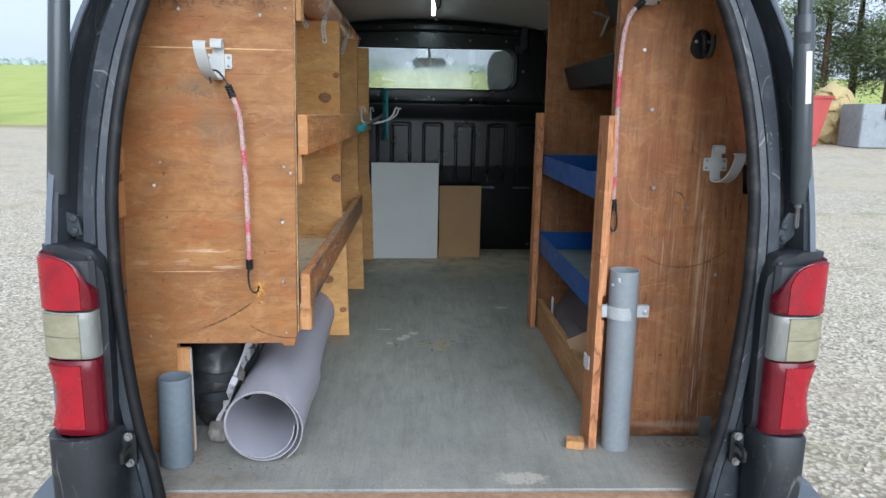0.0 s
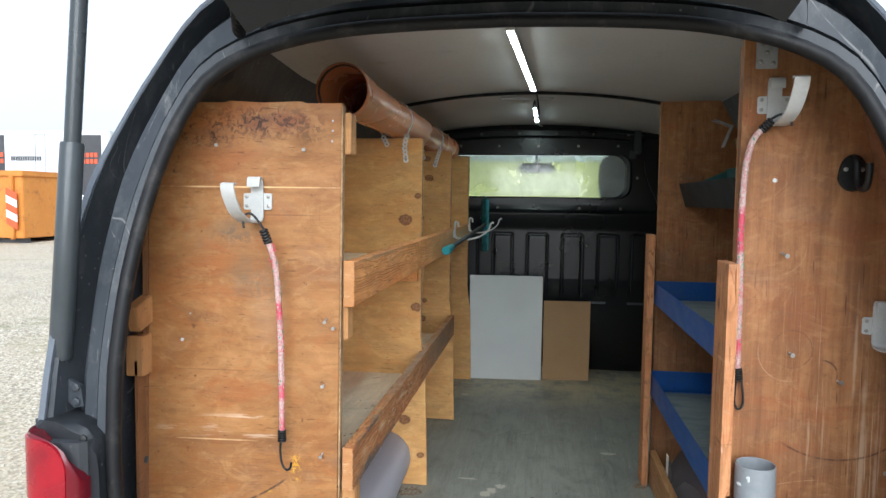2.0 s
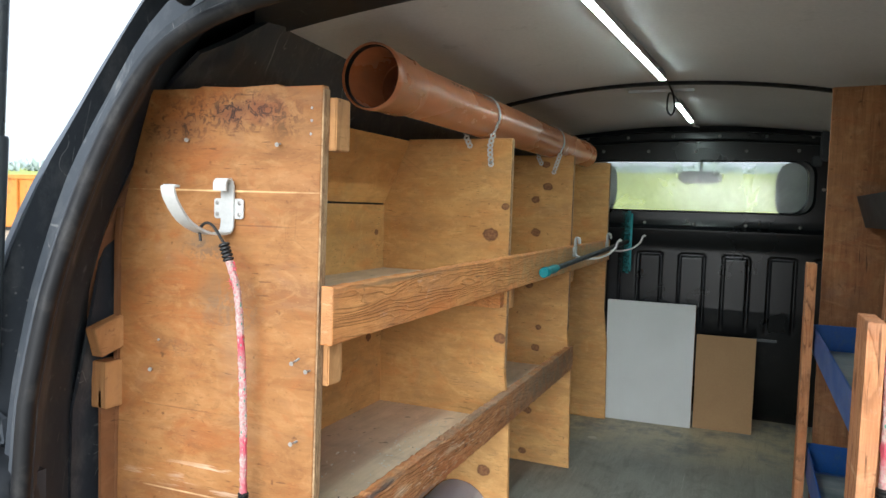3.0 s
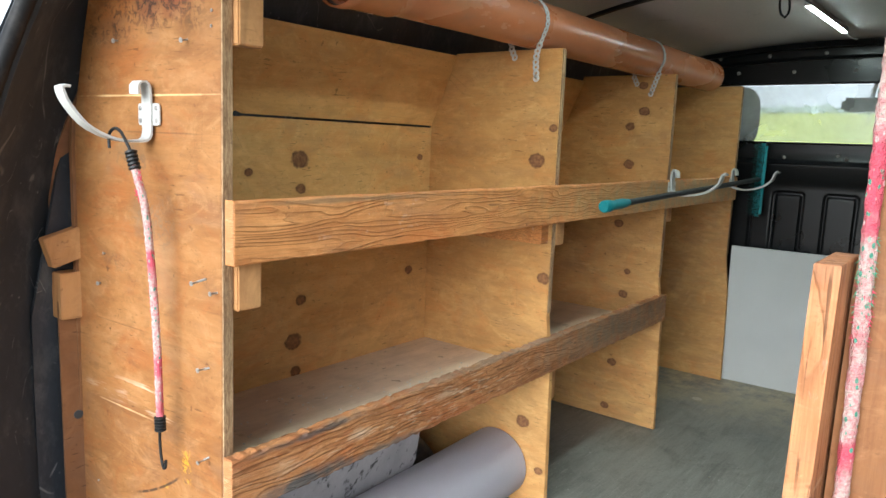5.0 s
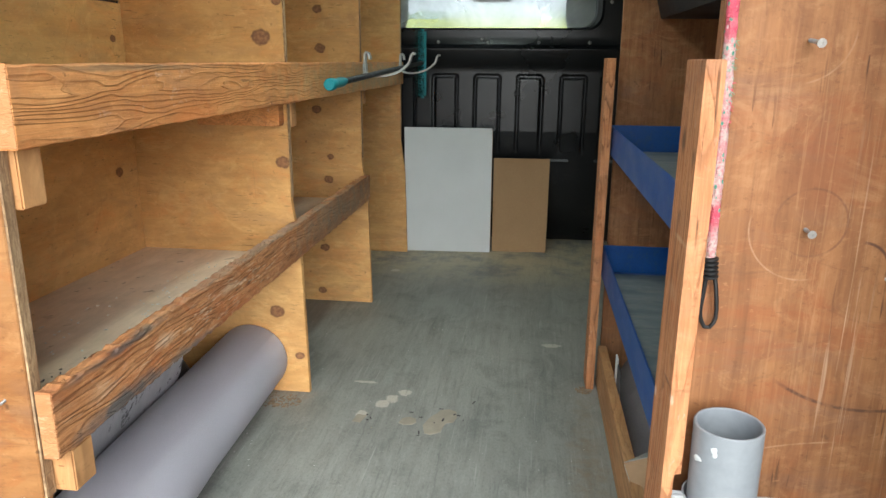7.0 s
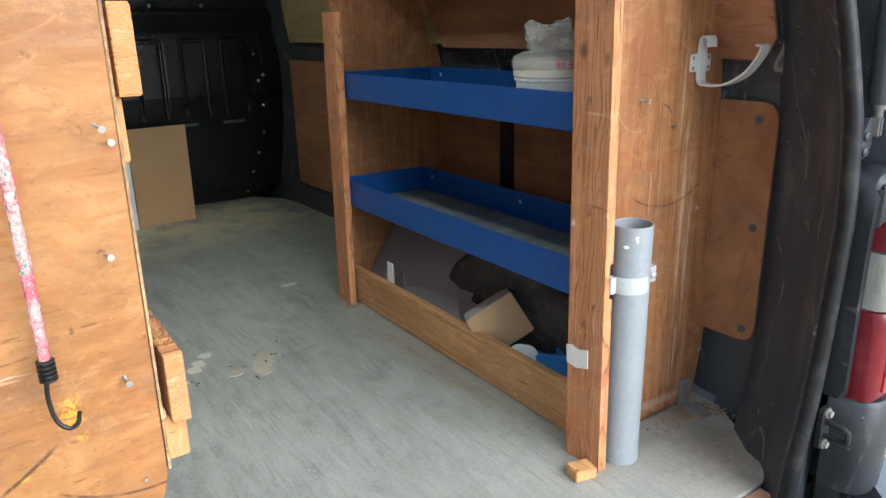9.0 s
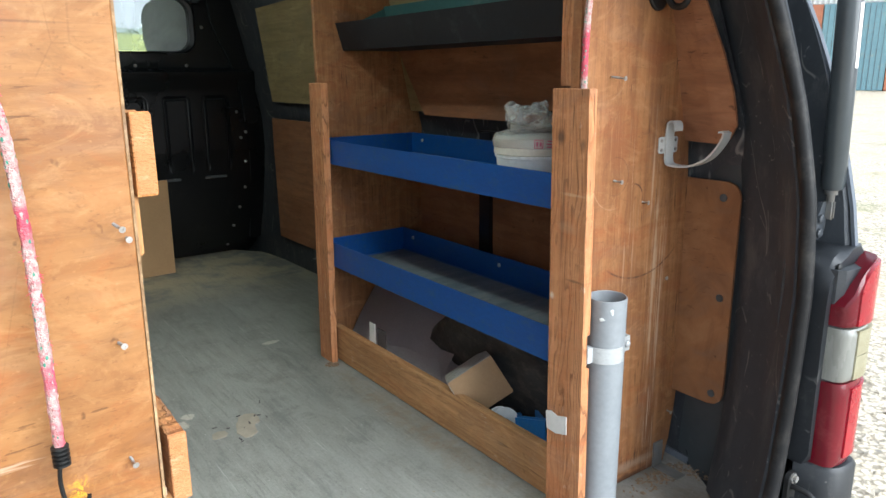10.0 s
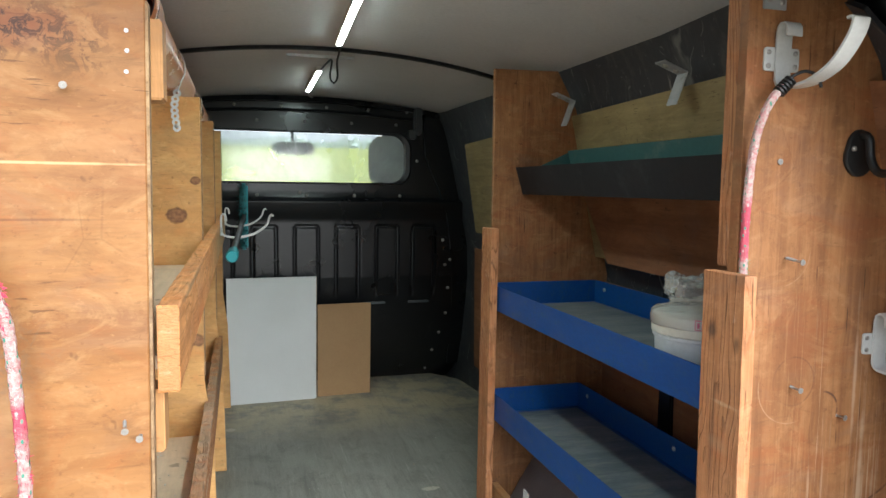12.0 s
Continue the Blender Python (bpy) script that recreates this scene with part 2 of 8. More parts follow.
    for centre, radii, colour, strength in marks:
        mask, _ = blob(nt, centre, radii, 0.20, 0.8, 18)
        curl = sums(nt, "MULTIPLY", ranged(nt, noisy(nt, coords(nt), 62, 5, 0.7, 1.2), 0.50, 0.56), ranged(nt, noisy(nt, coords(nt), 62, 5, 0.7, 1.2), 0.70, 0.60))
        c = blend(nt, sums(nt, "MULTIPLY", sums(nt, "MULTIPLY", mask, curl), strength), c, colour)
    for ax, az, ar, aw, sx, sz, sr, colour, strength in arcs:
        flat = nt.nodes.new("ShaderNodeVectorMath")
        flat.operation = "MULTIPLY"
        flat.inputs[1].default_value = (1, 0, 1)
        nt.links.new(coords(nt), flat.inputs[0])
        gap = nt.nodes.new("ShaderNodeVectorMath")
        gap.operation = "DISTANCE"
        gap.inputs[1].default_value = (ax, 0, az)
        nt.links.new(flat.outputs[0], gap.inputs[0])
        off = sums(nt, "ABSOLUTE", sums(nt, "SUBTRACT", gap.outputs["Value"], ar), 0.0)
        mask, _ = blob(nt, (sx, 0.35, sz), (sr, 0.3, sr), 0.05, 0.2, 8)
        worn = ranged(nt, noisy(nt, coords(nt), 70, 3, 0.6), 0.34, 0.52, 0.25, 1.0)
        c = blend(nt, sums(nt, "MULTIPLY", sums(nt, "MULTIPLY", mask, ranged(nt, off, aw, aw * 0.35)), sums(nt, "MULTIPLY", worn, strength)), c, colour)
    for centre, radii, colour, strength, run in scratches:
        mask, _ = blob(nt, centre, radii, 0.25, 0.9, 12)
        line = ranged(nt, noisy(nt, coords(nt, run), 1.0, 3, 0.6, 0.15), 0.57, 0.63)
        c = blend(nt, sums(nt, "MULTIPLY", sums(nt, "MULTIPLY", mask, line), strength), c, colour)
    nt.links.new(c, b.inputs["Base Color"])
    nt.links.new(ranged(nt, wide, 0.3, 0.7, rough, rough + 0.2), b.inputs["Roughness"])
    relief(nt, b, sums(nt, "ADD", height, sums(nt, "MULTIPLY", specks, 0.4)), bump, 0.002)
    return m


def glass(name, tint=(1, 1, 1), rough=0.0, milk=0.0, milk_col=(0.8, 0.85, 0.82)):
    """A thin pane: see-through, glossy, with a film of dust."""
    m, nt, b = material(name)
    nt.nodes.remove(b)
    out = nt.nodes["Material Output"]
    tr, gl, df = (nt.nodes.new(k) for k in ("ShaderNodeBsdfTransparent", "ShaderNodeBsdfGlossy", "ShaderNodeBsdfDiffuse" if rough > 0.2 else "ShaderNodeBsdfTranslucent"))
    tr.inputs[0].default_value, df.inputs[0].default_value = (*tint, 1), (*milk_col, 1)
    gl.inputs["Roughness"].default_value = rough
    fr = nt.nodes.new("ShaderNodeFresnel")
    fr.inputs[0].default_value = 1.5
    mx, mx2 = nt.nodes.new("ShaderNodeMixShader"), nt.nodes.new("ShaderNodeMixShader")
    nt.links.new(ranged(nt, noisy(nt, coords(nt), 3, 5, 0.6, 0.5), 0.35, 0.75, milk * 0.6, milk * 1.3), mx.inputs[0])
    nt.links.new(tr.outputs[0], mx.inputs[1])
    nt.links.new(df.outputs[0], mx.inputs[2])
    nt.links.new(fr.outputs[0], mx2.inputs[0])
    nt.links.new(mx.outputs[0], mx2.inputs[1])
    nt.links.new(gl.outputs[0], mx2.inputs[2])
    nt.links.new(mx2.outputs[0], out.inputs[0])
    return m


def glow(name, colour, strength):
    m, nt, b = material(name)
    b.inputs["Emission Color"].default_value = (*colour, 1)
    b.inputs["Emission Strength"].default_value = strength
    b.inputs["Base Color"].default_value = (0.8, 0.8, 0.8, 1)
    return m


# ---- materials ----
SCORCH, CHALK = (0.07, 0.03, 0.015), (0.72, 0.55, 0.40)
m_ply_left = wood("plywood_end", (0.385, 0.185, 0.063), (0.282, 0.116, 0.033), (2.6, 7.0, 8.0), 0.5, rings=5.0, ring_gain=0.18, checks=0.55, blotch=0.7, streak=0.3, stains=(
    ((-0.500, 0.32, 1.692), (0.055, 0.05, 0.016), (0.12, 0.055, 0.03), 0.55), ((-0.600, 0.32, 1.672), (0.05, 0.05, 0.014), (0.16, 0.08, 0.04), 0.4), ((-0.455, 0.31, 1.690), (0.050, 0.05, 0.028), (0.20, 0.055, 0.018), 0.75), ((-0.52, 0.31, 1.68), (0.035, 0.05, 0.024), (0.16, 0.045, 0.018), 0.65),
    ((-0.43, 0.32, 1.653), (0.03, 0.05, 0.02), (0.2, 0.08, 0.02), 0.6),
    ((-0.58, 0.32, 1.478), (0.05, 0.05, 0.025), (0.14, 0.10, 0.06), 0.6), ((-0.55, 0.32, 1.388), (0.03, 0.05, 0.05), (0.17, 0.11, 0.06), 0.5),
        ((-0.54, 0.32, 1.562), (0.24, 0.05, 0.0022), (0.80, 0.55, 0.27), 0.9),
    ((-0.50, 0.32, 1.508), (0.16, 0.05, 0.0018), SCORCH, 0.5), ((-0.63, 0.32, 1.198), (0.10, 0.05, 0.002), SCORCH, 0.5),
    ((-0.62, 0.31, 1.056), (0.10, 0.05, 0.0022), (0.70, 0.46, 0.24), 0.7), ((-0.50, 0.31, 1.30), (0.05, 0.05, 0.09), (0.36, 0.24, 0.14), 0.3), ((-0.50, 0.32, 0.955), (0.008, 0.05, 0.005), (0.7, 0.4, 0.03), 0.6)), marks=(
    ((-0.445, 0.315, 1.005), (0.016, 0.05, 0.036), (0.78, 0.40, 0.02), 0.95),
    ((-0.510, 0.31, 1.688), (0.15, 0.06, 0.040), (0.03, 0.014, 0.01), 0.95), ((-0.615, 0.31, 1.665), (0.09, 0.06, 0.040), (0.045, 0.02, 0.012), 0.95), ((-0.415, 0.32, 1.660), (0.045, 0.05, 0.024), (0.13, 0.06, 0.02), 0.8),
    ((-0.57, 0.32, 1.465), (0.06, 0.05, 0.03), (0.10, 0.08, 0.06), 0.7), ((-0.52, 0.32, 1.375), (0.09, 0.05, 0.06), (0.16, 0.12, 0.08), 0.6), ((-0.62, 0.32, 1.30), (0.05, 0.05, 0.02), (0.08, 0.05, 0.03), 0.6)), scratches=(
    ((-0.53, 0.31, 1.092), (0.12, 0.05, 0.035), CHALK, 0.75, (7, 7, 90)), ((-0.66, 0.31, 1.075), (0.09, 0.05, 0.015), CHALK, 0.6, (9, 9, 120)), ((-0.55, 0.31, 1.40), (0.20, 0.05, 0.20), (0.28, 0.14, 0.06), 0.4, (9, 9, 150)), ((-0.52, 0.31, 0.98), (0.20, 0.05, 0.10), (0.16, 0.07, 0.03), 0.5, (12, 12, 170))), arcs=(
    (-0.709, 1.297, 0.400, 0.0030, -0.523, 0.946, 0.072, (0.05, 0.03, 0.02), 0.9), (-0.372, 1.061, 0.170, 0.0024, -0.415, 0.902, 0.066, (0.06, 0.03, 0.02), 0.8),
    (-0.53, 1.40, 0.055, 0.0018, -0.53, 1.36, 0.05, (0.20, 0.10, 0.05), 0.5)))
m_ply_side = wood("plywood_divider", (0.70, 0.405, 0.150), (0.57, 0.29, 0.090), (2.6, 7.0, 7.0), 0.5, rings=5.0, ring_gain=0.2, checks=0.5, blotch=0.45, streak=0.25, flaming=0.4, knots=(
    (-0.401, 1.215, 1.475, 0.019), (-0.364, 1.215, 1.193, 0.015), (-0.399, 1.215, 0.819, 0.017), (-0.345, 1.215, 0.702, 0.011), (-0.360, 1.215, 1.552, 0.010),
    (-0.445, 1.915, 1.711, 0.013), (-0.436, 1.915, 1.631, 0.015), (-0.479, 1.915, 1.583, 0.014), (-0.475, 1.915, 1.462, 0.016), (-0.494, 1.915, 1.268, 0.014),
    (-0.451, 1.915, 1.112, 0.010), (-0.46, 1.915, 1.036, 0.014), (-0.481, 1.915, 0.797, 0.014), (-0.496, 1.915, 0.64, 0.013)))
m_ply_back = wood("plywood_back", (0.78, 0.475, 0.178), (0.665, 0.357, 0.115), (9.0, 2.4, 8.0), 0.5, rings=5.0, ring_gain=0.2, checks=0.6, blotch=0.4, streak=0.15, flaming=0.22, patch=0.2, knots=(
    (-0.73, 0.767, 1.461, 0.021), (-0.73, 0.770, 1.397, 0.012), (-0.73, 0.773, 1.145, 0.013), (-0.73, 0.751, 1.052, 0.020), (-0.73, 0.758, 0.981, 0.013),
    (-0.73, 1.140, 1.171, 0.012), (-0.73, 1.172, 1.469, 0.009), (-0.73, 0.633, 1.434, 0.009), (-0.73, 1.495, 1.405, 0.014), (-0.73, 1.665, 1.105, 0.014)))
m_ply_shelf = wood("plywood_shelf", (0.80, 0.64, 0.46), (0.66, 0.50, 0.34), (7.0, 1.6, 7.0), 0.65, streak=0.2, flaming=0.25, patch=0.5, patch_col=(0.55, 0.46, 0.36))
m_ply_right = wood("plywood_red", (0.385, 0.178, 0.068), (0.252, 0.102, 0.038), (9.0, 9.0, 1.8), 0.58, rings=5.0, ring_gain=0.3, checks=0.8, blotch=0.65, streak=0.65, pore=0.3, check_scale=(190, 190, 10), stains=(
    ((0.602, 0.383, 0.635), (0.16, 0.05, 0.014), (0.40, 0.30, 0.22), 0.45), ((0.482, 0.383, 0.620), (0.10, 0.05, 0.02), (0.08, 0.03, 0.015), 0.8),
    ((0.582, 0.383, 0.605), (0.14, 0.05, 0.012), (0.06, 0.025, 0.012), 0.8), ((0.637, 0.383, 1.040), (0.006, 0.05, 0.25), (0.58, 0.42, 0.28), 0.6),
    ((0.662, 0.383, 0.940), (0.004, 0.05, 0.20), (0.55, 0.40, 0.28), 0.6), ((0.617, 0.383, 1.260), (0.004, 0.05, 0.14), (0.60, 0.40, 0.26), 0.5),
    ((0.512, 0.383, 1.320), (0.05, 0.05, 0.05), (0.22, 0.07, 0.025), 0.5), ((0.602, 0.383, 1.490), (0.05, 0.05, 0.06), (0.23, 0.08, 0.03), 0.5)), scratches=(
    ((0.645, 0.383, 1.00), (0.045, 0.05, 0.34), (0.66, 0.47, 0.32), 0.5, (230, 60, 5)), ((0.655, 0.383, 0.72), (0.03, 0.05, 0.12), (0.66, 0.52, 0.40), 0.8, (200, 60, 7)),
    ((0.60, 0.383, 0.66), (0.14, 0.05, 0.03), (0.07, 0.03, 0.015), 0.8, (120, 60, 9)), ((0.50, 0.383, 1.25), (0.08, 0.05, 0.30), (0.55, 0.30, 0.14), 0.22, (170, 60, 5)), ((0.553, 0.383, 1.16), (0.028, 0.05, 0.24), (0.62, 0.42, 0.27), 0.6, (210, 60, 4)), ((0.58, 0.383, 0.655), (0.13, 0.05, 0.022), (0.05, 0.022, 0.012), 0.9, (110, 60, 14))), arcs=(
    (0.588, 1.230, 0.171, 0.0026, 0.598, 1.072, 0.115, (0.07, 0.03, 0.018), 0.75), (0.500, 1.262, 0.056, 0.0012, 0.475, 1.235, 0.050, (0.56, 0.36, 0.22), 0.32),
    (0.505, 1.268, 0.036, 0.0016, 0.51, 1.27, 0.045, (0.12, 0.05, 0.025), 0.5), (0.560, 1.222, 0.027, 0.0022, 0.580, 1.236, 0.026, (0.07, 0.03, 0.02), 0.8),
    (0.47, 1.46, 0.052, 0.0012, 0.505, 1.43, 0.035, (0.55, 0.34, 0.20), 0.25), (0.60, 0.60, 0.42, 0.0014, 0.50, 1.005, 0.07, (0.56, 0.36, 0.22), 0.3)))
m_ply_dark = wood("plywood_lining", (0.36, 0.165, 0.078), (0.25, 0.108, 0.052), (8.0, 1.7, 7.0), 0.5)
m_ply_olive = wood("plywood_olive", (0.36, 0.268, 0.125), (0.265, 0.194, 0.085), (8.0, 1.7, 7.0), 0.6)
m_ply_infill = wood("plywood_infill", (0.315, 0.148, 0.060), (0.22, 0.094, 0.038), (8.0, 3.0, 2.0), 0.55)
m_edge = wood("plywood_edge", (0.536, 0.360, 0.193), (0.206, 0.111, 0.052), (30.0, 160.0, 25.0), 0.75)
m_rail = wood("rough_pine", (0.80, 0.375, 0.128), (0.62, 0.245, 0.072), (17.0, 3.2, 17.0), 0.7, (0.40, 0.66), pore=0.35, fine=1.6, bump=0.8, flaming=0.35, contour=(2, 1, 104.0, 8.0, 0.42), blotch=0.55, streak=0.35, checks=0.6, check_scale=(160, 9, 160), stains=(
    # the two widest patches turn the rail olive, then greyer, further in
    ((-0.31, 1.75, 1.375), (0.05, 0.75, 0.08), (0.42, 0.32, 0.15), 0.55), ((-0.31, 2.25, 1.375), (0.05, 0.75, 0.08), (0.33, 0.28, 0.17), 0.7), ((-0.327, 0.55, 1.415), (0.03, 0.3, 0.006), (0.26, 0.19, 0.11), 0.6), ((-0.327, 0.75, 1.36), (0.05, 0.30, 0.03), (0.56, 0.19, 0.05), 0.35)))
m_rail_low = wood("scraped_pine", (0.62, 0.285, 0.105), (0.42, 0.165, 0.055), (20.0, 5.0, 20.0), 0.8, (0.38, 0.64), pore=0.45, fine=1.8, bump=1.2, flaming=0.6, contour=(2, 1, 96.0, 10.0, 0.38), blotch=0.8, streak=0.5, checks=0.9, check_scale=(120, 14, 120), stains=(
    ((-0.327, 0.44, 0.972), (0.05, 0.12, 0.020), (0.10, 0.095, 0.09), 0.95), ((-0.327, 0.62, 0.968), (0.05, 0.16, 0.012), (0.13, 0.115, 0.10), 0.8), ((-0.327, 0.46, 1.046), (0.012, 0.15, 0.007), (0.08, 0.078, 0.075), 0.8),
    ((-0.327, 0.56, 1.012), (0.05, 0.035, 0.014), (0.74, 0.52, 0.34), 0.7), ((-0.327, 0.40, 1.01), (0.05, 0.03, 0.018), (0.70, 0.42, 0.22), 0.5), ((-0.327, 0.80, 1.02), (0.05, 0.05, 0.010), (0.70, 0.50, 0.32), 0.5),
    # the last, wide patch makes the far half darker and greyer
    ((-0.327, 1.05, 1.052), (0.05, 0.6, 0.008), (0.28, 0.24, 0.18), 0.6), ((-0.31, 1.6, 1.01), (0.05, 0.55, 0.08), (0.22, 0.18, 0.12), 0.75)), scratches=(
    ((-0.327, 0.75, 1.005), (0.05, 0.50, 0.05), (0.82, 0.62, 0.42), 0.6, (90, 22, 150)), ((-0.327, 0.9, 1.00), (0.05, 0.60, 0.05), (0.12, 0.06, 0.03), 0.7, (90, 16, 130))))
m_post = wood("red_pine", (0.58, 0.272, 0.118), (0.42, 0.165, 0.062), (30.0, 26.0, 1.7), 0.6, (0.38, 0.66), pore=0.3, flaming=0.25, streak=0.35, fine=1.6, bump=0.8, blotch=0.4, contour=(1, 2, 110.0, 7.5, 1.0), checks=0.8, check_scale=(160, 160, 9), stains=(
    ((0.368, 0.396, 1.35), (0.05, 0.012, 0.020), (0.06, 0.035, 0.025), 0.75), ((0.368, 0.344, 1.339), (0.02, 0.008, 0.014), (0.07, 0.04, 0.025), 0.6), ((0.368, 0.36, 1.25), (0.05, 0.035, 0.004), (0.62, 0.42, 0.25), 0.6), ((0.368, 0.385, 1.20), (0.05, 0.006, 0.10), (0.10, 0.05, 0.03), 0.5), ((0.368, 0.347, 1.096), (0.05, 0.03, 0.003), (0.10, 0.05, 0.03), 0.6), ((0.368, 0.404, 1.058), (0.05, 0.006, 0.008), (0.7, 0.62, 0.52), 0.7), ((0.368, 0.323, 1.274), (0.05, 0.006, 0.05), (0.66, 0.46, 0.30), 0.5), ((0.365, 0.37, 1.19), (0.05, 0.03, 0.012), (0.50, 0.32, 0.18), 0.3)))
m_board = wood("pale_pine", (0.56, 0.31, 0.135), (0.40, 0.195, 0.075), (14.0, 1.3, 14.0), 0.65, fine=1.4, bump=0.4, contour=(2, 1, 90.0, 6.0, 0.45), blotch=0.3, check_scale=(160, 9, 160))
m_block = wood("pine_block", (0.62, 0.335, 0.135), (0.47, 0.215, 0.075), (14.0, 5.0, 2.0), 0.65, fine=1.4, rings=14.0, ring_gain=0.5)
m_end = surface("sawn_end_grain", (0.52, 0.26, 0.105), (0.40, 0.175, 0.062), 14, 0.85, fine=150, bump=0.9, dist=0.003, stretch=(1.2, 1, 3.0), dirt=(0.62, 0.40, 0.22), dirt_at=(0.54, 0.72))
m_hard = surface("hardboard", (0.36, 0.22, 0.10), (0.30, 0.175, 0.08), 4, 0.6, fine=140)
m_white_board = surface("white_laminate", (0.64, 0.655, 0.645), (0.58, 0.595, 0.585), 5, 0.45, fine=700, bump=0.03, dirt=(0.42, 0.40, 0.34), dirt_at=(0.66, 0.85))
m_backing = surface("old_backing", (0.36, 0.315, 0.24), (0.27, 0.235, 0.185), 30, 0.9, fine=160)
m_chip = surface("chipboard_edge", (0.44, 0.27, 0.17), (0.28, 0.16, 0.095), 60, 0.9, fine=200, bump=0.6)
m_black = surface("black_paint", (0.0045, 0.005, 0.006), (0.007, 0.0075, 0.009), 3, 0.24, fine=50, bump=0.06, dirt=(0.026, 0.024, 0.022), dirt_at=(0.58, 0.80), rough2=0.36, spec=0.42)
m_wall = surface("scuffed_black_paint", (0.034, 0.037, 0.044), (0.052, 0.055, 0.064), 4, 0.34, fine=70, bump=0.10, spec=0.35, dirt=(0.105, 0.105, 0.103), dirt_at=(0.52, 0.76), rough2=0.55, stretch=(1, 2.5, 1), scuffs=(0.24, 0.235, 0.225))
m_pillar = surface("dusty_dark_paint", (0.032, 0.037, 0.044), (0.050, 0.056, 0.065), 5, 0.30, fine=60, bump=0.08, spec=0.28, dirt=(0.105, 0.107, 0.108), dirt_at=(0.52, 0.76), rough2=0.50, stretch=(1, 1, 0.5), scuffs=(0.20, 0.198, 0.19))
m_shell = surface("dark_grey_paint", (0.045, 0.053, 0.058), (0.058, 0.066, 0.072), 3, 0.25, fine=40, bump=0.03, dirt=(0.12, 0.115, 0.10), dirt_at=(0.6, 0.9))
m_plastic = surface("grey_black_plastic", (0.028, 0.031, 0.036), (0.045, 0.048, 0.054), 6, 0.55, fine=220, bump=0.2, dirt=(0.13, 0.12, 0.11), dirt_at=(0.6, 0.9), scuffs=(0.13, 0.125, 0.12))
m_trim = surface("dusty_black_plastic", (0.012, 0.014, 0.017), (0.022, 0.024, 0.028), 6, 0.42, fine=220, bump=0.15, dirt=(0.06, 0.058, 0.054), dirt_at=(0.58, 0.85), scuffs=(0.14, 0.135, 0.13))
m_bumper = surface("bumper_plastic", (0.10, 0.115, 0.14), (0.14, 0.155, 0.18), 5, 0.6, fine=160, dirt=(0.2, 0.19, 0.17))
m_rubber = surface("rubber", (0.008, 0.008, 0.009), (0.013, 0.013, 0.014), 9, 0.42, fine=70, bump=0.3, dirt=(0.045, 0.042, 0.038), dirt_at=(0.52, 0.74), rough2=0.6, spec=0.25)
m_ceil = surface("ceiling_board", (0.62, 0.612, 0.605), (0.55, 0.543, 0.538), 2.2, 0.6, fine=120, bump=0.08, dirt=(0.10, 0.10, 0.10), dirt_at=(0.62, 0.9))
m_zinc = surface("zinc", (0.55, 0.56, 0.57), (0.40, 0.41, 0.42), 30, 0.42, 0.45, fine=200, dirt=(0.25, 0.23, 0.2))
m_bracket = surface("dusty_zinc", (0.24, 0.24, 0.235), (0.17, 0.168, 0.16), 30, 0.6, 0.3, fine=200, dirt=(0.22, 0.19, 0.15), dirt_at=(0.45, 0.7))
m_steel = surface("screw_steel", (0.44, 0.42, 0.39), (0.28, 0.26, 0.245), 60, 0.34, 0.6, fine=300)
m_blue = surface("blue_enamel", (0.004, 0.060, 0.25), (0.007, 0.078, 0.30), 9, 0.38, fine=90, dirt=(0.035, 0.085, 0.17), dirt_at=(0.52, 0.78), stretch=(3, 1, 2))
m_liner = surface("tray_liner", (0.11, 0.135, 0.155), (0.27, 0.285, 0.285), 5, 0.6, fine=60, dirt=(0.27, 0.26, 0.23), dirt_at=(0.5, 0.75), stretch=(1, 4, 1))
m_teal_sheet = surface("teal_steel", (0.03, 0.10, 0.10), (0.045, 0.13, 0.125), 6, 0.5, dirt=(0.15, 0.17, 0.15), dirt_at=(0.55, 0.8))
m_shelf_black = surface("black_sheet", (0.009, 0.010, 0.013), (0.014, 0.015, 0.019), 6, 0.5, spec=0.3, dirt=(0.035, 0.036, 0.040))
m_pvc = surface("grey_pvc", (0.235, 0.252, 0.268), (0.262, 0.278, 0.292), 9, 0.42, fine=90, bump=0.03, dirt=(0.40, 0.41, 0.40), dirt_at=(0.66, 0.8))
m_pvc_dark = surface("grey_pvc_dull", (0.15, 0.18, 0.20), (0.18, 0.21, 0.235), 9, 0.55, fine=90, bump=0.05, dirt=(0.26, 0.26, 0.25), dirt_at=(0.62, 0.85))
m_pvc_paint = surface("flaking_filler", (0.60, 0.62, 0.61), (0.45, 0.47, 0.46), 40, 0.8)
m_orange = surface("orange_pvc", (0.50, 0.180, 0.078), (0.43, 0.145, 0.060), 6, 0.20, fine=70, bump=0.03, dirt=(0.30, 0.15, 0.08), dirt_at=(0.52, 0.80), stretch=(1, 0.5, 1))
m_vinyl_edge = surface("vinyl_cut_edge", (0.40, 0.39, 0.39), (0.28, 0.27, 0.27), 30, 0.6)
m_vinyl = surface("lilac_vinyl", (0.71, 0.685, 0.745), (0.76, 0.735, 0.79), 4, 0.40, fine=700, bump=0.03)
m_felt = surface("brown_grey_felt", (0.40, 0.345, 0.335), (0.47, 0.41, 0.40), 6, 0.9, fine=220, bump=0.4)
m_hook = surface("white_coated_steel", (0.57, 0.57, 0.55), (0.49, 0.49, 0.47), 30, 0.4, fine=160, dirt=(0.40, 0.38, 0.34), dirt_at=(0.62, 0.8))
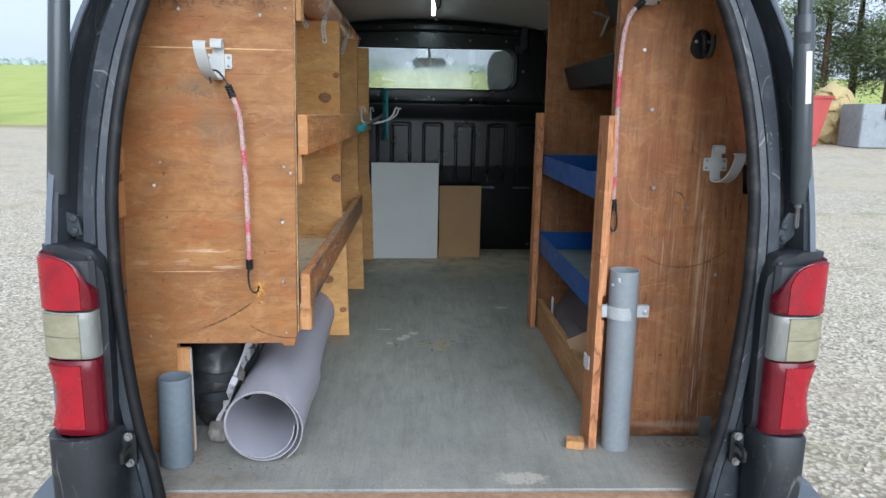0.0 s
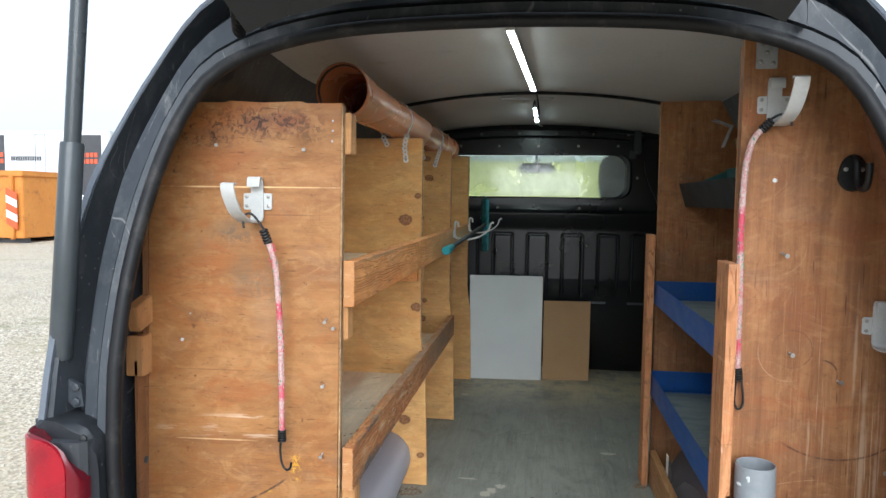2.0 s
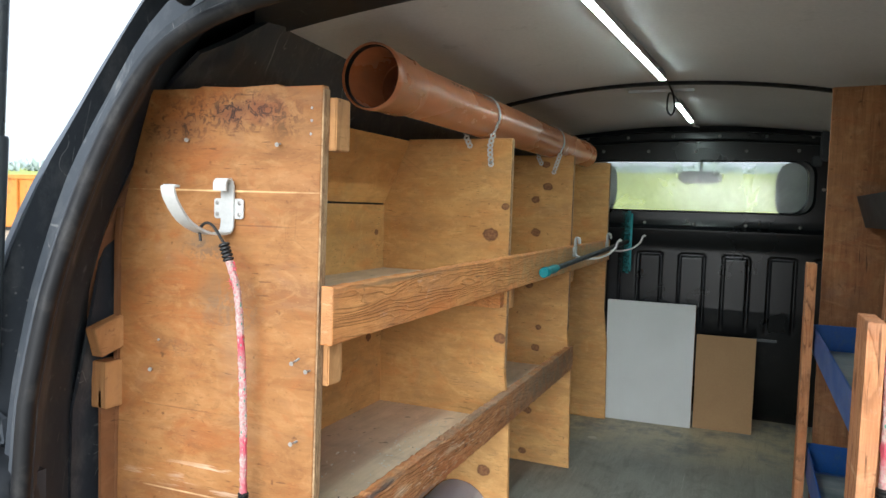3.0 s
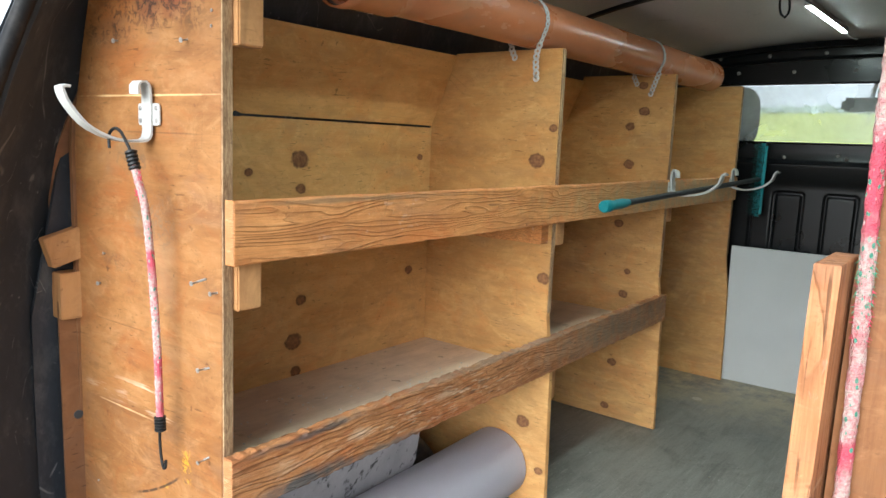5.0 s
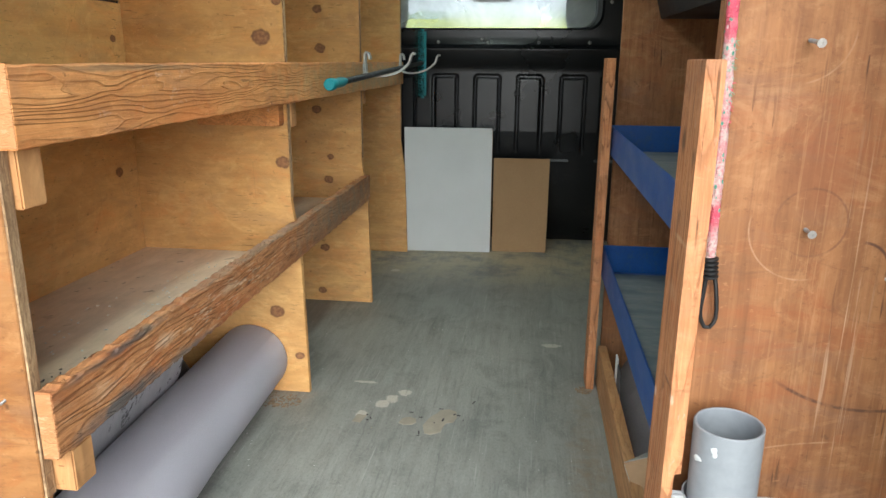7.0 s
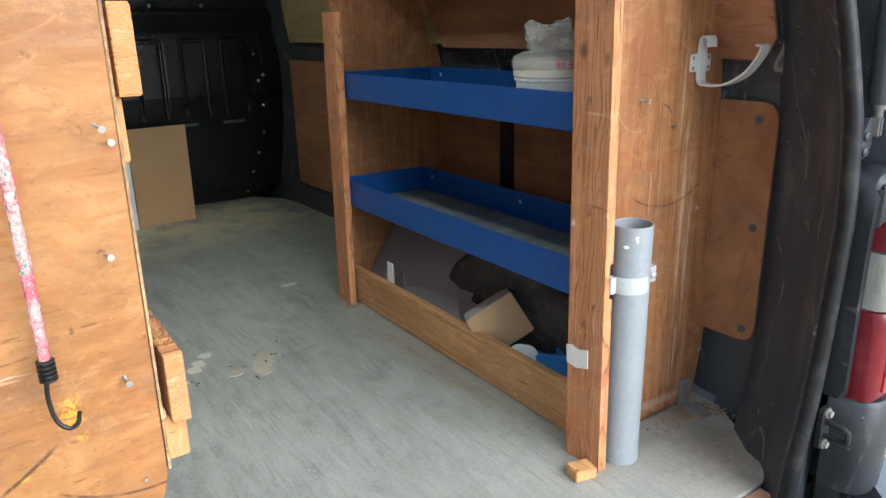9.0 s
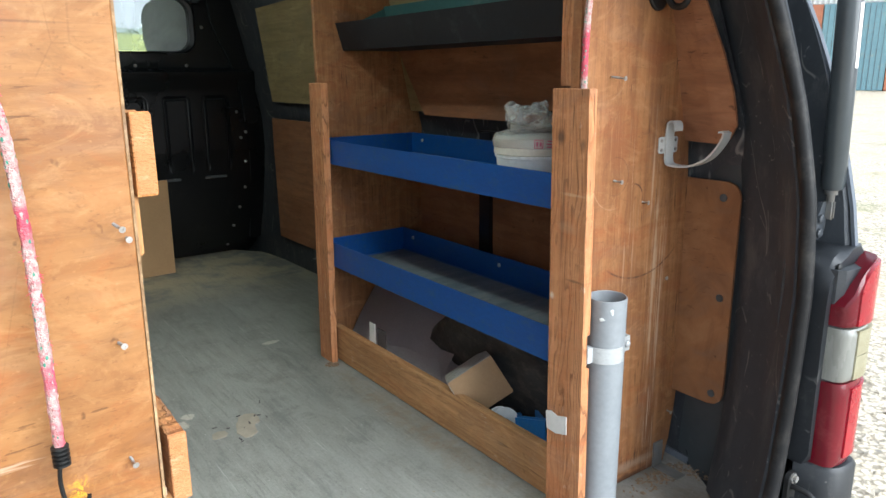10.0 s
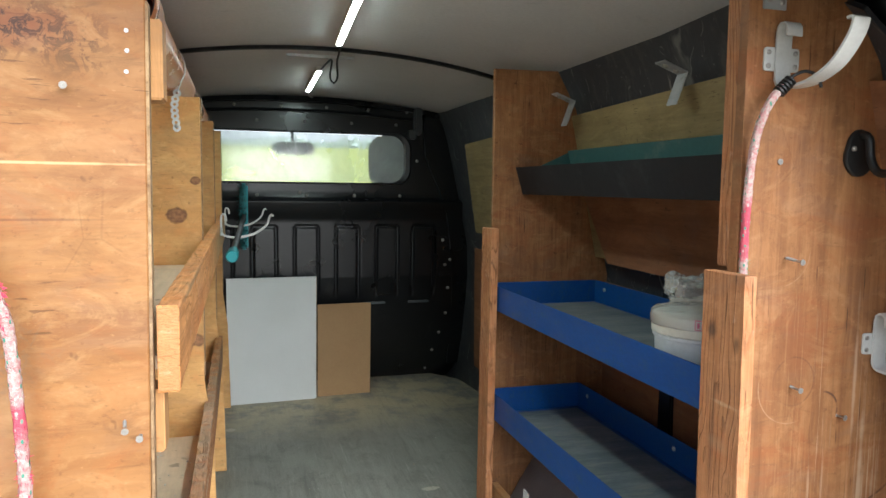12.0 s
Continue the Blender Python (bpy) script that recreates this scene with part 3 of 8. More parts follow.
m_blackmetal = surface("black_metal", (0.012, 0.012, 0.012), (0.03, 0.03, 0.03), 40, 0.4, 0.3, fine=200)
m_card = surface("cardboard", (0.42, 0.27, 0.15), (0.36, 0.225, 0.12), 9, 0.85, fine=160, bump=0.2)
m_card_print = surface("printed_card", (0.46, 0.43, 0.38), (0.34, 0.31, 0.27), 26, 0.8, dirt=(0.12, 0.10, 0.09), dirt_at=(0.55, 0.7), stretch=(1, 5, 3))
m_clamp = surface("painted_clamp", (0.46, 0.47, 0.47), (0.36, 0.37, 0.37), 40, 0.5, fine=200, dirt=(0.24, 0.24, 0.23), dirt_at=(0.55, 0.75))
m_paper = surface("paper_label", (0.72, 0.70, 0.66), (0.62, 0.60, 0.56), 30, 0.8)
m_ink = surface("dark_ink", (0.05, 0.04, 0.04), (0.09, 0.08, 0.08), 20, 0.8)
m_pink_ink = surface("pink_print", (0.62, 0.10, 0.20), (0.55, 0.12, 0.2), 20, 0.6)
m_bucket = surface("white_polythene", (0.88, 0.89, 0.88), (0.83, 0.84, 0.83), 12, 0.35, dirt=(0.5, 0.48, 0.42), dirt_at=(0.65, 0.85))
m_lid = surface("cream_lid", (0.82, 0.79, 0.68), (0.75, 0.71, 0.60), 14, 0.4, fine=120, bump=0.05)
m_bag = glass("clear_bag", (0.98, 0.985, 0.98), 0.21, 0.30, (0.88, 0.88, 0.84))
m_teal = surface("teal_plastic", (0.01, 0.26, 0.30), (0.015, 0.20, 0.22), 20, 0.45)
m_bristle = surface("green_bristle", (0.015, 0.075, 0.07), (0.02, 0.11, 0.10), 60, 0.8, fine=300, bump=0.6)
m_blue_plastic = surface("blue_plastic", (0.03, 0.20, 0.52), (0.04, 0.16, 0.42), 15, 0.4, dirt=(0.1, 0.2, 0.35))
m_led = glow("led_diffuser", (0.88, 1.0, 0.87), 38.0)
m_rag = surface("grimy_rag", (0.25, 0.235, 0.215), (0.08, 0.07, 0.06), 45, 0.95, fine=260, bump=0.6, dirt=(0.20, 0.08, 0.06), dirt_at=(0.55, 0.7))
m_foam = surface("grey_torn_board", (0.52, 0.50, 0.51), (0.38, 0.37, 0.38), 9, 0.85, fine=120, bump=0.5, dirt=(0.09, 0.085, 0.085), dirt_at=(0.56, 0.62), stretch=(1, 1.6, 1))
# the dust colour also paints some sheen onto the crinkled film
m_bagblack = surface("black_wrap", (0.016, 0.017, 0.018), (0.04, 0.042, 0.044), 9, 0.34, fine=30, bump=0.45, dist=0.006, dirt=(0.085, 0.075, 0.062), dirt_at=(0.50, 0.72), spec=0.45, stretch=(1, 1, 2.2))
m_debris = surface("chips_and_dust", (0.34, 0.24, 0.15), (0.14, 0.11, 0.08), 80, 0.95)
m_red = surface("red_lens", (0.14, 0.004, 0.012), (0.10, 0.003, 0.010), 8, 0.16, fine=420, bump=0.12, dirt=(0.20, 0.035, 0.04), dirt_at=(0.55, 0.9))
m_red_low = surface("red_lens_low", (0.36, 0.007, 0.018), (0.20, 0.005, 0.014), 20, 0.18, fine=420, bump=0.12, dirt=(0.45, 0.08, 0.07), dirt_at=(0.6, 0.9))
m_clear_lens = surface("cream_lens", (0.25, 0.225, 0.135), (0.33, 0.31, 0.21), 16, 0.30, fine=520, bump=0.8, dirt=(0.19, 0.165, 0.10), dirt_at=(0.45, 0.75), stretch=(1, 1, 2))
m_lens_side = surface("grey_lens_edge", (0.20, 0.20, 0.18), (0.27, 0.27, 0.245), 30, 0.2, stretch=(1, 1, 0.2))
m_pane = glass("dusty_pane", (0.97, 0.99, 0.975), 0.10, 0.38, (0.93, 0.98, 0.94))
m_strip = glass("milky_strip", (1.0, 1.0, 1.0), 0.1, 0.75, (1.0, 1.0, 1.0))
m_fabric = surface("seat_fabric", (0.05, 0.052, 0.056), (0.075, 0.078, 0.082), 30, 0.9, fine=200)
m_grip = surface("galv_strap", (0.74, 0.75, 0.74), (0.58, 0.59, 0.59), 40, 0.35, 0.25)

# floor: grey sheet, scratched, with dust at the far end and bare patches
m_floor, nt, bs = material("grey_floor_sheet", 0.5)
vv = coords(nt)
big = noisy(nt, vv, 2.2, 6, 0.6, 0.4)
streak = noisy(nt, coords(nt, (17, 2.2, 8), (0, 0, 7)), 1.6, 8, 0.72, 0.25)
scratch = noisy(nt, coords(nt, (150, 5, 10), (0, 0, 18)), 1.0, 4, 0.7)
col = blend(nt, ranged(nt, big, 0.35, 0.68), (0.200, 0.200, 0.176), (0.285, 0.282, 0.248))
col = blend(nt, ranged(nt, streak, 0.44, 0.70, 0.0, 0.42), col, (0.092, 0.093, 0.090))
col = blend(nt, sums(nt, "MULTIPLY", ranged(nt, scratch, 0.64, 0.74, 0.0, 0.4), ranged(nt, noisy(nt, vv, 3.1, 3), 0.45, 0.6)), col, (0.36, 0.37, 0.36))
blot = noisy(nt, coords(nt, (1, 0.7, 1)), 8.5, 8, 0.72, 0.7)
col = blend(nt, ranged(nt, blot, 0.50, 0.68, 0.0, 0.55), col, (0.095, 0.096, 0.090))
col = blend(nt, ranged(nt, blot, 0.44, 0.28, 0.0, 0.40), col, (0.30, 0.295, 0.27))
sp = nt.nodes.new("ShaderNodeSeparateXYZ")
nt.links.new(vv, sp.inputs[0])
dusty = sums(nt, "MULTIPLY", ranged(nt, sp.outputs[1], 2.12, 2.50), ranged(nt, noisy(nt, vv, 5, 7, 0.68), 0.40, 0.54))
col = blend(nt, sums(nt, "MULTIPLY", dusty, 0.9), col, (0.47, 0.40, 0.26))
# streaky lighter tone that grows towards the rear sill
worn = sums(nt, "MULTIPLY", ranged(nt, sp.outputs[1], 1.35, 0.35), ranged(nt, noisy(nt, coords(nt, (13, 2.6, 1), (0, 0, 4)), 1.5, 9, 0.78, 0.2), 0.40, 0.66))
col = blend(nt, sums(nt, "MULTIPLY", worn, 0.55), col, (0.35, 0.345, 0.32))
rub = noisy(nt, coords(nt, (60, 260, 10), (0, 0, 12)), 1.0, 3, 0.6, 0.2)
col = blend(nt, sums(nt, "MULTIPLY", ranged(nt, rub, 0.62, 0.72, 0.0, 0.6), ranged(nt, noisy(nt, vv, 5.0, 4), 0.46, 0.6)), col, (0.40, 0.395, 0.37))
# patchy lighter tone over the last stretch before the sill
sill_tone = sums(nt, "MULTIPLY", ranged(nt, sp.outputs[1], 0.62, 0.19), ranged(nt, noisy(nt, vv, 7, 7, 0.7), 0.36, 0.60))
col = blend(nt, sums(nt, "MULTIPLY", sill_tone, 0.75), col, (0.35, 0.325, 0.285))
for centre, radii in (((0.175, 0.17, 0.6), (0.065, 0.03, 0.1)), ((-0.195, 1.302, 0.6), (0.034, 0.008, 0.1)), ((-0.128, 1.187, 0.6), (0.020, 0.022, 0.1)), ((-0.108, 1.217, 0.6), (0.018, 0.026, 0.1)), ((-0.082, 1.255, 0.6), (0.018, 0.020, 0.1)), ((-0.165, 1.128, 0.6), (0.016, 0.020, 0.1)), ((-0.313, 2.323, 0.6), (0.02, 0.02, 0.1)), ((0.30, 1.62, 0.6), (0.03, 0.015, 0.1))):
    mask, _ = blob(nt, centre, radii, 0.30, 0.25, 60)
    mask = sums(nt, "MULTIPLY", mask, 0.9)
    col = blend(nt, mask, col, (0.50, 0.45, 0.38))
for centre, radii, tone in (((0.60, 0.24, 0.6), (0.13, 0.10, 0.1), (0.20, 0.155, 0.11)), ((-0.62, 0.27, 0.6), (0.16, 0.12, 0.1), (0.24, 0.205, 0.165)), ((0.40, 0.33, 0.6), (0.10, 0.05, 0.1), (0.22, 0.185, 0.15)), ((-0.40, 1.22, 0.6), (0.13, 0.05, 0.1), (0.25, 0.20, 0.15))):
    mask, _ = blob(nt, centre, radii, 0.40, 0.8, 22)
    crumbs = ranged(nt, noisy(nt, vv, 60, 6, 0.75), 0.38, 0.60)
    col = blend(nt, sums(nt, "MULTIPLY", mask, sums(nt, "MULTIPLY", crumbs, 0.85)), col, tone)
grain = noisy(nt, coords(nt, (1.6, 0.8, 1)), 130, 6, 0.75)
col = blend(nt, ranged(nt, grain, 0.52, 0.68, 0.0, 0.40), col, (0.075, 0.074, 0.068))
col = blend(nt, ranged(nt, grain, 0.46, 0.32, 0.0, 0.32), col, (0.38, 0.37, 0.34))
worked = ranged(nt, noisy(nt, vv, 2.6, 4, 0.6), 0.36, 0.58, 0.25, 1.0)
brush = noisy(nt, coords(nt, (120, 8.0, 1), (0, 0, 3)), 1.0, 5, 0.68, 0.35)
col = blend(nt, sums(nt, "MULTIPLY", ranged(nt, brush, 0.54, 0.70, 0.0, 0.42), worked), col, (0.085, 0.086, 0.080))
col = blend(nt, sums(nt, "MULTIPLY", ranged(nt, brush, 0.44, 0.30, 0.0, 0.36), worked), col, (0.40, 0.39, 0.345))
slash = noisy(nt, coords(nt, (170, 5.0, 1), (0, 0, 34)), 1.0, 3, 0.6, 0.2)
col = blend(nt, sums(nt, "MULTIPLY", ranged(nt, slash, 0.63, 0.72, 0.0, 0.55), ranged(nt, noisy(nt, vv, 4.4, 3), 0.42, 0.58)), col, (0.40, 0.39, 0.36))
for centre, radii in (((0.745, 0.25, 0.6), (0.035, 0.10, 0.1)), ((0.66, 0.365, 0.6), (0.12, 0.035, 0.1)), ((0.66, 0.165, 0.6), (0.07, 0.03, 0.1)), ((0.36, 0.85, 0.6), (0.055, 0.50, 0.1)), ((-0.70, 0.24, 0.6), (0.06, 0.10, 0.1)), ((-0.55, 0.17, 0.6), (0.20, 0.035, 0.1))):
    mask, _ = blob(nt, centre, radii, 0.45, 0.9, 24)
    soil = ranged(nt, noisy(nt, vv, 42, 7, 0.75), 0.34, 0.62)
    col = blend(nt, sums(nt, "MULTIPLY", mask, sums(nt, "MULTIPLY", soil, 0.8)), col, (0.205, 0.150, 0.095))
fleck = cells(nt, vv, 38)
col = blend(nt, sums(nt, "MULTIPLY", ranged(nt, fleck.outputs["Distance"], 0.07, 0.05), ranged(nt, noisy(nt, vv, 9, 2), 0.55, 0.6)), col, (0.55, 0.55, 0.52))
nt.links.new(col, bs.inputs["Base Color"])
nt.links.new(ranged(nt, big, 0.3, 0.7, 0.42, 0.68), bs.inputs["Roughness"])
relief(nt, bs, sums(nt, "ADD", streak, brush), 0.10, 0.002)

# bungee cord: red, white and green braid
def braid(name):
    """Pale, sun-bleached braid with red and green threads left in it."""
    m, nt, b = material(name, 0.9)
    v = coords(nt)
    c1 = cells(nt, v, 640)
    c = blend(nt, ranged(nt, noisy(nt, v, 260, 3), 0.36, 0.60), (0.55, 0.24, 0.24), (0.57, 0.44, 0.40))
    long_ = noisy(nt, coords(nt, (1, 1, 1)), 13, 2)
    c = blend(nt, ranged(nt, long_, 0.51, 0.61, 0.0, 0.85), c, (0.60, 0.045, 0.10))
    dots = cells(nt, coords(nt, (1, 1, 0.6)), 210)
    tone = nt.nodes.new("ShaderNodeSeparateColor")
    nt.links.new(dots.outputs["Color"], tone.inputs[0])
    dot = ranged(nt, dots.outputs["Distance"], 0.34, 0.26)
    c = blend(nt, sums(nt, "MULTIPLY", dot, ranged(nt, tone.outputs[0], 0.50, 0.54, 0.0, 0.7)), c, (0.62, 0.56, 0.52))
    green = sums(nt, "MULTIPLY", dot, sums(nt, "MULTIPLY", ranged(nt, tone.outputs[1], 0.55, 0.60), ranged(nt, noisy(nt, v, 9, 1), 0.36, 0.48)))
    c = blend(nt, sums(nt, "MULTIPLY", green, 0.9), c, (0.04, 0.30, 0.20))
    nt.links.new(c, b.inputs["Base Color"])
    relief(nt, b, c1.outputs["Distance"], 0.8, 0.002)
    return m


m_cord = braid("braided_cord")
m_cord_green = surface("frayed_green_yarn", (0.05, 0.34, 0.20), (0.16, 0.46, 0.30), 60, 0.95, fine=400)
m_cord_fray = surface("frayed_red_yarn", (0.62, 0.04, 0.10), (0.70, 0.10, 0.16), 60, 0.95, fine=400)


# ---- mesh helpers ----
def part(name, bm, mat, parent=None, label="", smooth=False, keep=None):
    """One mesh object from a bmesh, in world places, under parent."""
    bmesh.ops.recalc_face_normals(bm, faces=bm.faces)
    me = bpy.data.meshes.new(name)
    bm.to_mesh(me)
    bm.free()
    me.materials.append(mat)
    if smooth:
        me.polygons.foreach_set("use_smooth", [True] * len(me.polygons))
        me.set_sharp_from_angle(angle=radians(38))
    ob = new(name, me)
    hang(ob, parent)
    return tagged(ob, label)


def hang(ob, parent):
    if parent is not None:
        ob.parent = parent
        ob.matrix_parent_inverse = Matrix.Translation(-parent.location)


def thing(name, at, label, category, group="", kind=""):
    ob = new(name)
    ob.empty_display_size = 0.05
    ob.location = at
    return tagged(ob, label, category, group, kind)


def again(name, me, m, parent):
    """Another object on a mesh that is there already."""
    ob = new(name, me)
    ob.matrix_basis = m
    hang(ob, parent)
    return ob


def box(bm, x0, x1, y0, y1, z0, z1, bev=0.0, m=None):
    r = bmesh.ops.create_cube(bm, size=1.0, matrix=Matrix.Translation(((x0 + x1) / 2, (y0 + y1) / 2, (z0 + z1) / 2)) @ Matrix.Diagonal((x1 - x0, y1 - y0, z1 - z0, 1)))
    vs = r["verts"]
    if bev:
        es = list({e for v in vs for e in v.link_edges})
        r = bmesh.ops.bevel(bm, geom=es, offset=bev, segments=2, affect="EDGES", clamp_overlap=True)
        vs = list({v for f in r["faces"] for v in f.verts} | {v for v in vs if v.is_valid})
    if m is not None:
        bmesh.ops.transform(bm, matrix=m, verts=vs)
    return vs


def plate(bm, poly, plane, a, b, bev=0.0):
    """A polygon in a plane ('xz', 'xy' or 'yz'), from a to b along the third axis."""
    def at(p, d):
        return {"xz": (p[0], d, p[1]), "xy": (p[0], p[1], d), "yz": (d, p[0], p[1])}[plane]
    lo, hi = ([bm.verts.new(at(p, d)) for p in poly] for d in (a, b))
    n = len(poly)
    fs = [bm.faces.new(lo), bm.faces.new(hi)]
    for i in range(n):
        fs.append(bm.faces.new((lo[i], lo[(i + 1) % n], hi[(i + 1) % n], hi[i])))
    if bev:
        es = list({e for f in fs[:2] for e in f.edges})
        bmesh.ops.bevel(bm, geom=es, offset=bev, segments=1, affect="EDGES", clamp_overlap=True)


def sweep(bm, pts, shape, closed=False, up=None):
    """Carry a closed outline (list of (u, v)) along points. up: a fixed direction for v, else carried along."""
    pts = [Vector(p) for p in pts]
    n = len(pts)
    rows, side = [], None
    for i, p in enumerate(pts):
        t = (pts[(i + 1) % n] - pts[i - 1]) if closed else (pts[min(i + 1, n - 1)] - pts[max(i - 1, 0)])
        t.normalize()
        if up is not None:
            side = t.cross(Vector(up)).normalized()
        elif side is None:
            side = t.orthogonal().normalized()
        else:
            side = (side - t * side.dot(t)).normalized()
        v = side.cross(t).normalized()
        rows.append([bm.verts.new(p + side * a + v * b) for a, b in shape])
    k = len(shape)
    for i in range(n if closed else n - 1):
        r0, r1 = rows[i], rows[(i + 1) % n]
        for j in range(k):
            bm.faces.new((r0[j], r0[(j + 1) % k], r1[(j + 1) % k], r1[j]))
    if not closed:
        bm.faces.new(rows[0])
        bm.faces.new(rows[-1])
    return rows


def circle(r, n=12):
    return [(r * math.cos(2 * math.pi * i / n), r * math.sin(2 * math.pi * i / n)) for i in range(n)]


def oblong(w, h):
    return [(-w / 2, -h / 2), (w / 2, -h / 2), (w / 2, h / 2), (-w / 2, h / 2)]


def lathe(bm, profile, m, n=32, closed=False):
    """Turn (radius, height) points round z, then place by m. closed: join last to first."""
    rows = []
    for r, h in profile:
        rows.append([bm.verts.new(m @ Vector((r * math.cos(2 * math.pi * i / n), r * math.sin(2 * math.pi * i / n), h))) for i in range(n)])
    last = len(rows) if closed else len(rows) - 1
    for a in range(last):
        r0, r1 = rows[a], rows[(a + 1) % len(rows)]
        for i in range(n):
            bm.faces.new((r0[i], r0[(i + 1) % n], r1[(i + 1) % n], r1[i]))
    if not closed:
        for r in (rows[0], rows[-1]):
            bm.faces.new(r)


def along(p, q):
    """A pose at p whose z points to q."""
    d = Vector(q) - Vector(p)
    return Matrix.Translation(p) @ d.to_track_quat("Z", "Y").to_matrix().to_4x4()


def rounded(x0, x1, z0, z1, r, n=5):
    out = []
    for cx, cz, a in ((x1 - r, z1 - r, 0), (x0 + r, z1 - r, 90), (x0 + r, z0 + r, 180), (x1 - r, z0 + r, 270)):
        for i in range(n + 1):
            t = radians(a + 90 * i / n)
            out.append((cx + r * math.cos(t), cz + r * math.sin(t)))
    return out


def smooth_path(pts, n):
    """n + 1 points at even steps along a smooth curve through pts (tuples of any length)."""
    p = [np.array(q, float) for q in pts]
    p = [2 * p[0] - p[1]] + p + [2 * p[-1] - p[-2]]
    dense = []
    for i in range(1, len(p) - 2):
        for s in np.linspace(0, 1, 24, endpoint=False):
            dense.append(0.5 * (2 * p[i] + (p[i + 1] - p[i - 1]) * s + (2 * p[i - 1] - 5 * p[i] + 4 * p[i + 1] - p[i + 2]) * s**2 + (3 * p[i] - p[i - 1] - 3 * p[i + 1] + p[i + 2]) * s**3))
    dense.append(p[-2])
    dense = np.array(dense)
    d = np.r_[0, np.cumsum(np.linalg.norm(np.diff(dense, axis=0), axis=1))]
    return [tuple(float(np.interp(s, d, dense[:, k])) for k in range(dense.shape[1])) for s in np.linspace(0, d[-1], n + 1)]

# ---- the van: floor, walls, ceiling, bulkhead ----
XC, FL = -0.010, 0.60

bm = bmesh.new()
plate(bm, [(-0.80, 0.33), (-0.745, 0.25), (-0.70, 0.15), (-0.64, 0.122), (0.58, 0.122), (0.65, 0.15), (0.70, 0.25), (0.75, 0.33), (0.80, 0.8), (0.80, 2.6), (0.76, 2.82), (0.66, 2.95), (0.5, 2.99), (-0.55, 2.99), (-0.83, 2.7)], "xy", FL - 0.015, FL, 0.002)
floor = part("floor", bm, m_floor)
tagged(floor, "worn grey floor sheet, scratched and dusty, in the van", "floor", kind="structure")
bm = bmesh.new()
plate(bm, [(-0.63, 0.120), (0.57, 0.120), (0.57, 0.092), (-0.63, 0.092)], "xy", FL - 0.035, FL - 0.005, 0.002)
sill = part("trim", bm, m_chip)
tagged(sill, "raw chipboard edge along the rear sill", "trim", kind="structure")

WALL = [(0.785, 0.55), (0.79, 0.90), (0.785, 1.25), (0.765, 1.36), (0.70, 1.66), (0.665, 1.80), (0.63, 1.875), (0.58, 1.93)]
WALL_Y = [(0.23, -0.015), (0.34, -0.014), (0.48, -0.012), (0.60, -0.005), (0.95, 0.018), (1.9, 0.022), (2.6, 0.010), (3.0, -0.03)]


OUTER = [(0.0, 2.03), (0.23, 2.02), (0.41, 1.985), (0.57, 1.905), (0.670, 1.760), (0.727, 1.630), (0.749, 1.500), (0.758, 1.357), (0.762, 1.219), (0.768, 1.10), (0.770, 0.95), (0.768, 0.80), (0.765, 0.66), (0.76, 0.50)]


def rear_half(z):
    """Half width of the outer silhouette at the rear end, above the waist."""
    return float(np.interp(-z, [-q for _, q in OUTER], [h for h, _ in OUTER]))


def wall_sheet(s):
    """The side wall, which draws in towards the rounded rear corners."""
    bm = bmesh.new()
    rows = []
    for y, w in WALL_Y:
        k = max(0.0, min(1.0, (y - 0.23) / 0.36))
        inner, outer = [], []
        for h, z in smooth_path(WALL, 22):
            z2 = 0.55 + (z - 0.55) * 0.90
            h2 = min(h + w, rear_half(z2) + 0.005)
            x, zz = h2 + (h + w - h2) * k, z2 + (z - z2) * k
            if s < 0 and y < 0.5:
                x = max(x, float(np.interp(zz, [1.2, 1.48, 1.545, 1.64, 1.72, 1.80], [0.762, 0.757, 0.742, 0.716, 0.69, 0.60])))
            yy = y + max(0.0, zz - 1.2) * 0.20 * (1 - k)
            inner.append(bm.verts.new((XC + s * x, yy, zz)))
            outer.append(bm.verts.new((XC + s * (x + 0.006 + 0.02 * k), yy, zz + 0.006)))
        rows.append(inner + outer[::-1])
    n = len(rows[0])
    for r0, r1 in zip(rows, rows[1:]):
        for j in range(n):
            bm.faces.new((r0[j], r0[(j + 1) % n], r1[(j + 1) % n], r1[j]))
    bm.faces.new(rows[0])
    bm.faces.new(rows[-1])
    return bm


for s, nm in ((-1, "wall_left"), (1, "wall_right")):
    ob = part(nm, wall_sheet(s), m_wall, smooth=True)
    tagged(ob, "black painted steel side wall of the van", "wall", kind="structure")



def roof_sheet(steps, drop):
    """A bowed sheet under the roof; steps are (y, half width)."""
    bm = bmesh.new()
    rows = []
    for y, half in steps:
        xs = np.linspace(-half, half, 25)
        top = 1.943 - drop - 0.004 * (y > 2.5)
        rows.append([bm.verts.new((XC + x, y, top - 0.142 * x * x)) for x in xs] + [bm.verts.new((XC + x, y, top + 0.02 - 0.142 * x * x)) for x in reversed(xs)])
    for r0, r1 in zip(rows, rows[1:]):
        for j in range(50):
            bm.faces.new((r0[j], r0[(j + 1) % 50], r1[(j + 1) % 50], r1[j]))
    bm.faces.new(rows[0])
    bm.faces.new(rows[-1])
    return bm


tagged(part("ceiling", roof_sheet(((0.56, 0.655), (0.65, 0.668), (1.6, 0.668), (2.3, 0.668), (2.76, 0.668)), 0.0), m_ceil, smooth=True), "bowed grey lining board under the van roof", "ceiling", kind="structure")
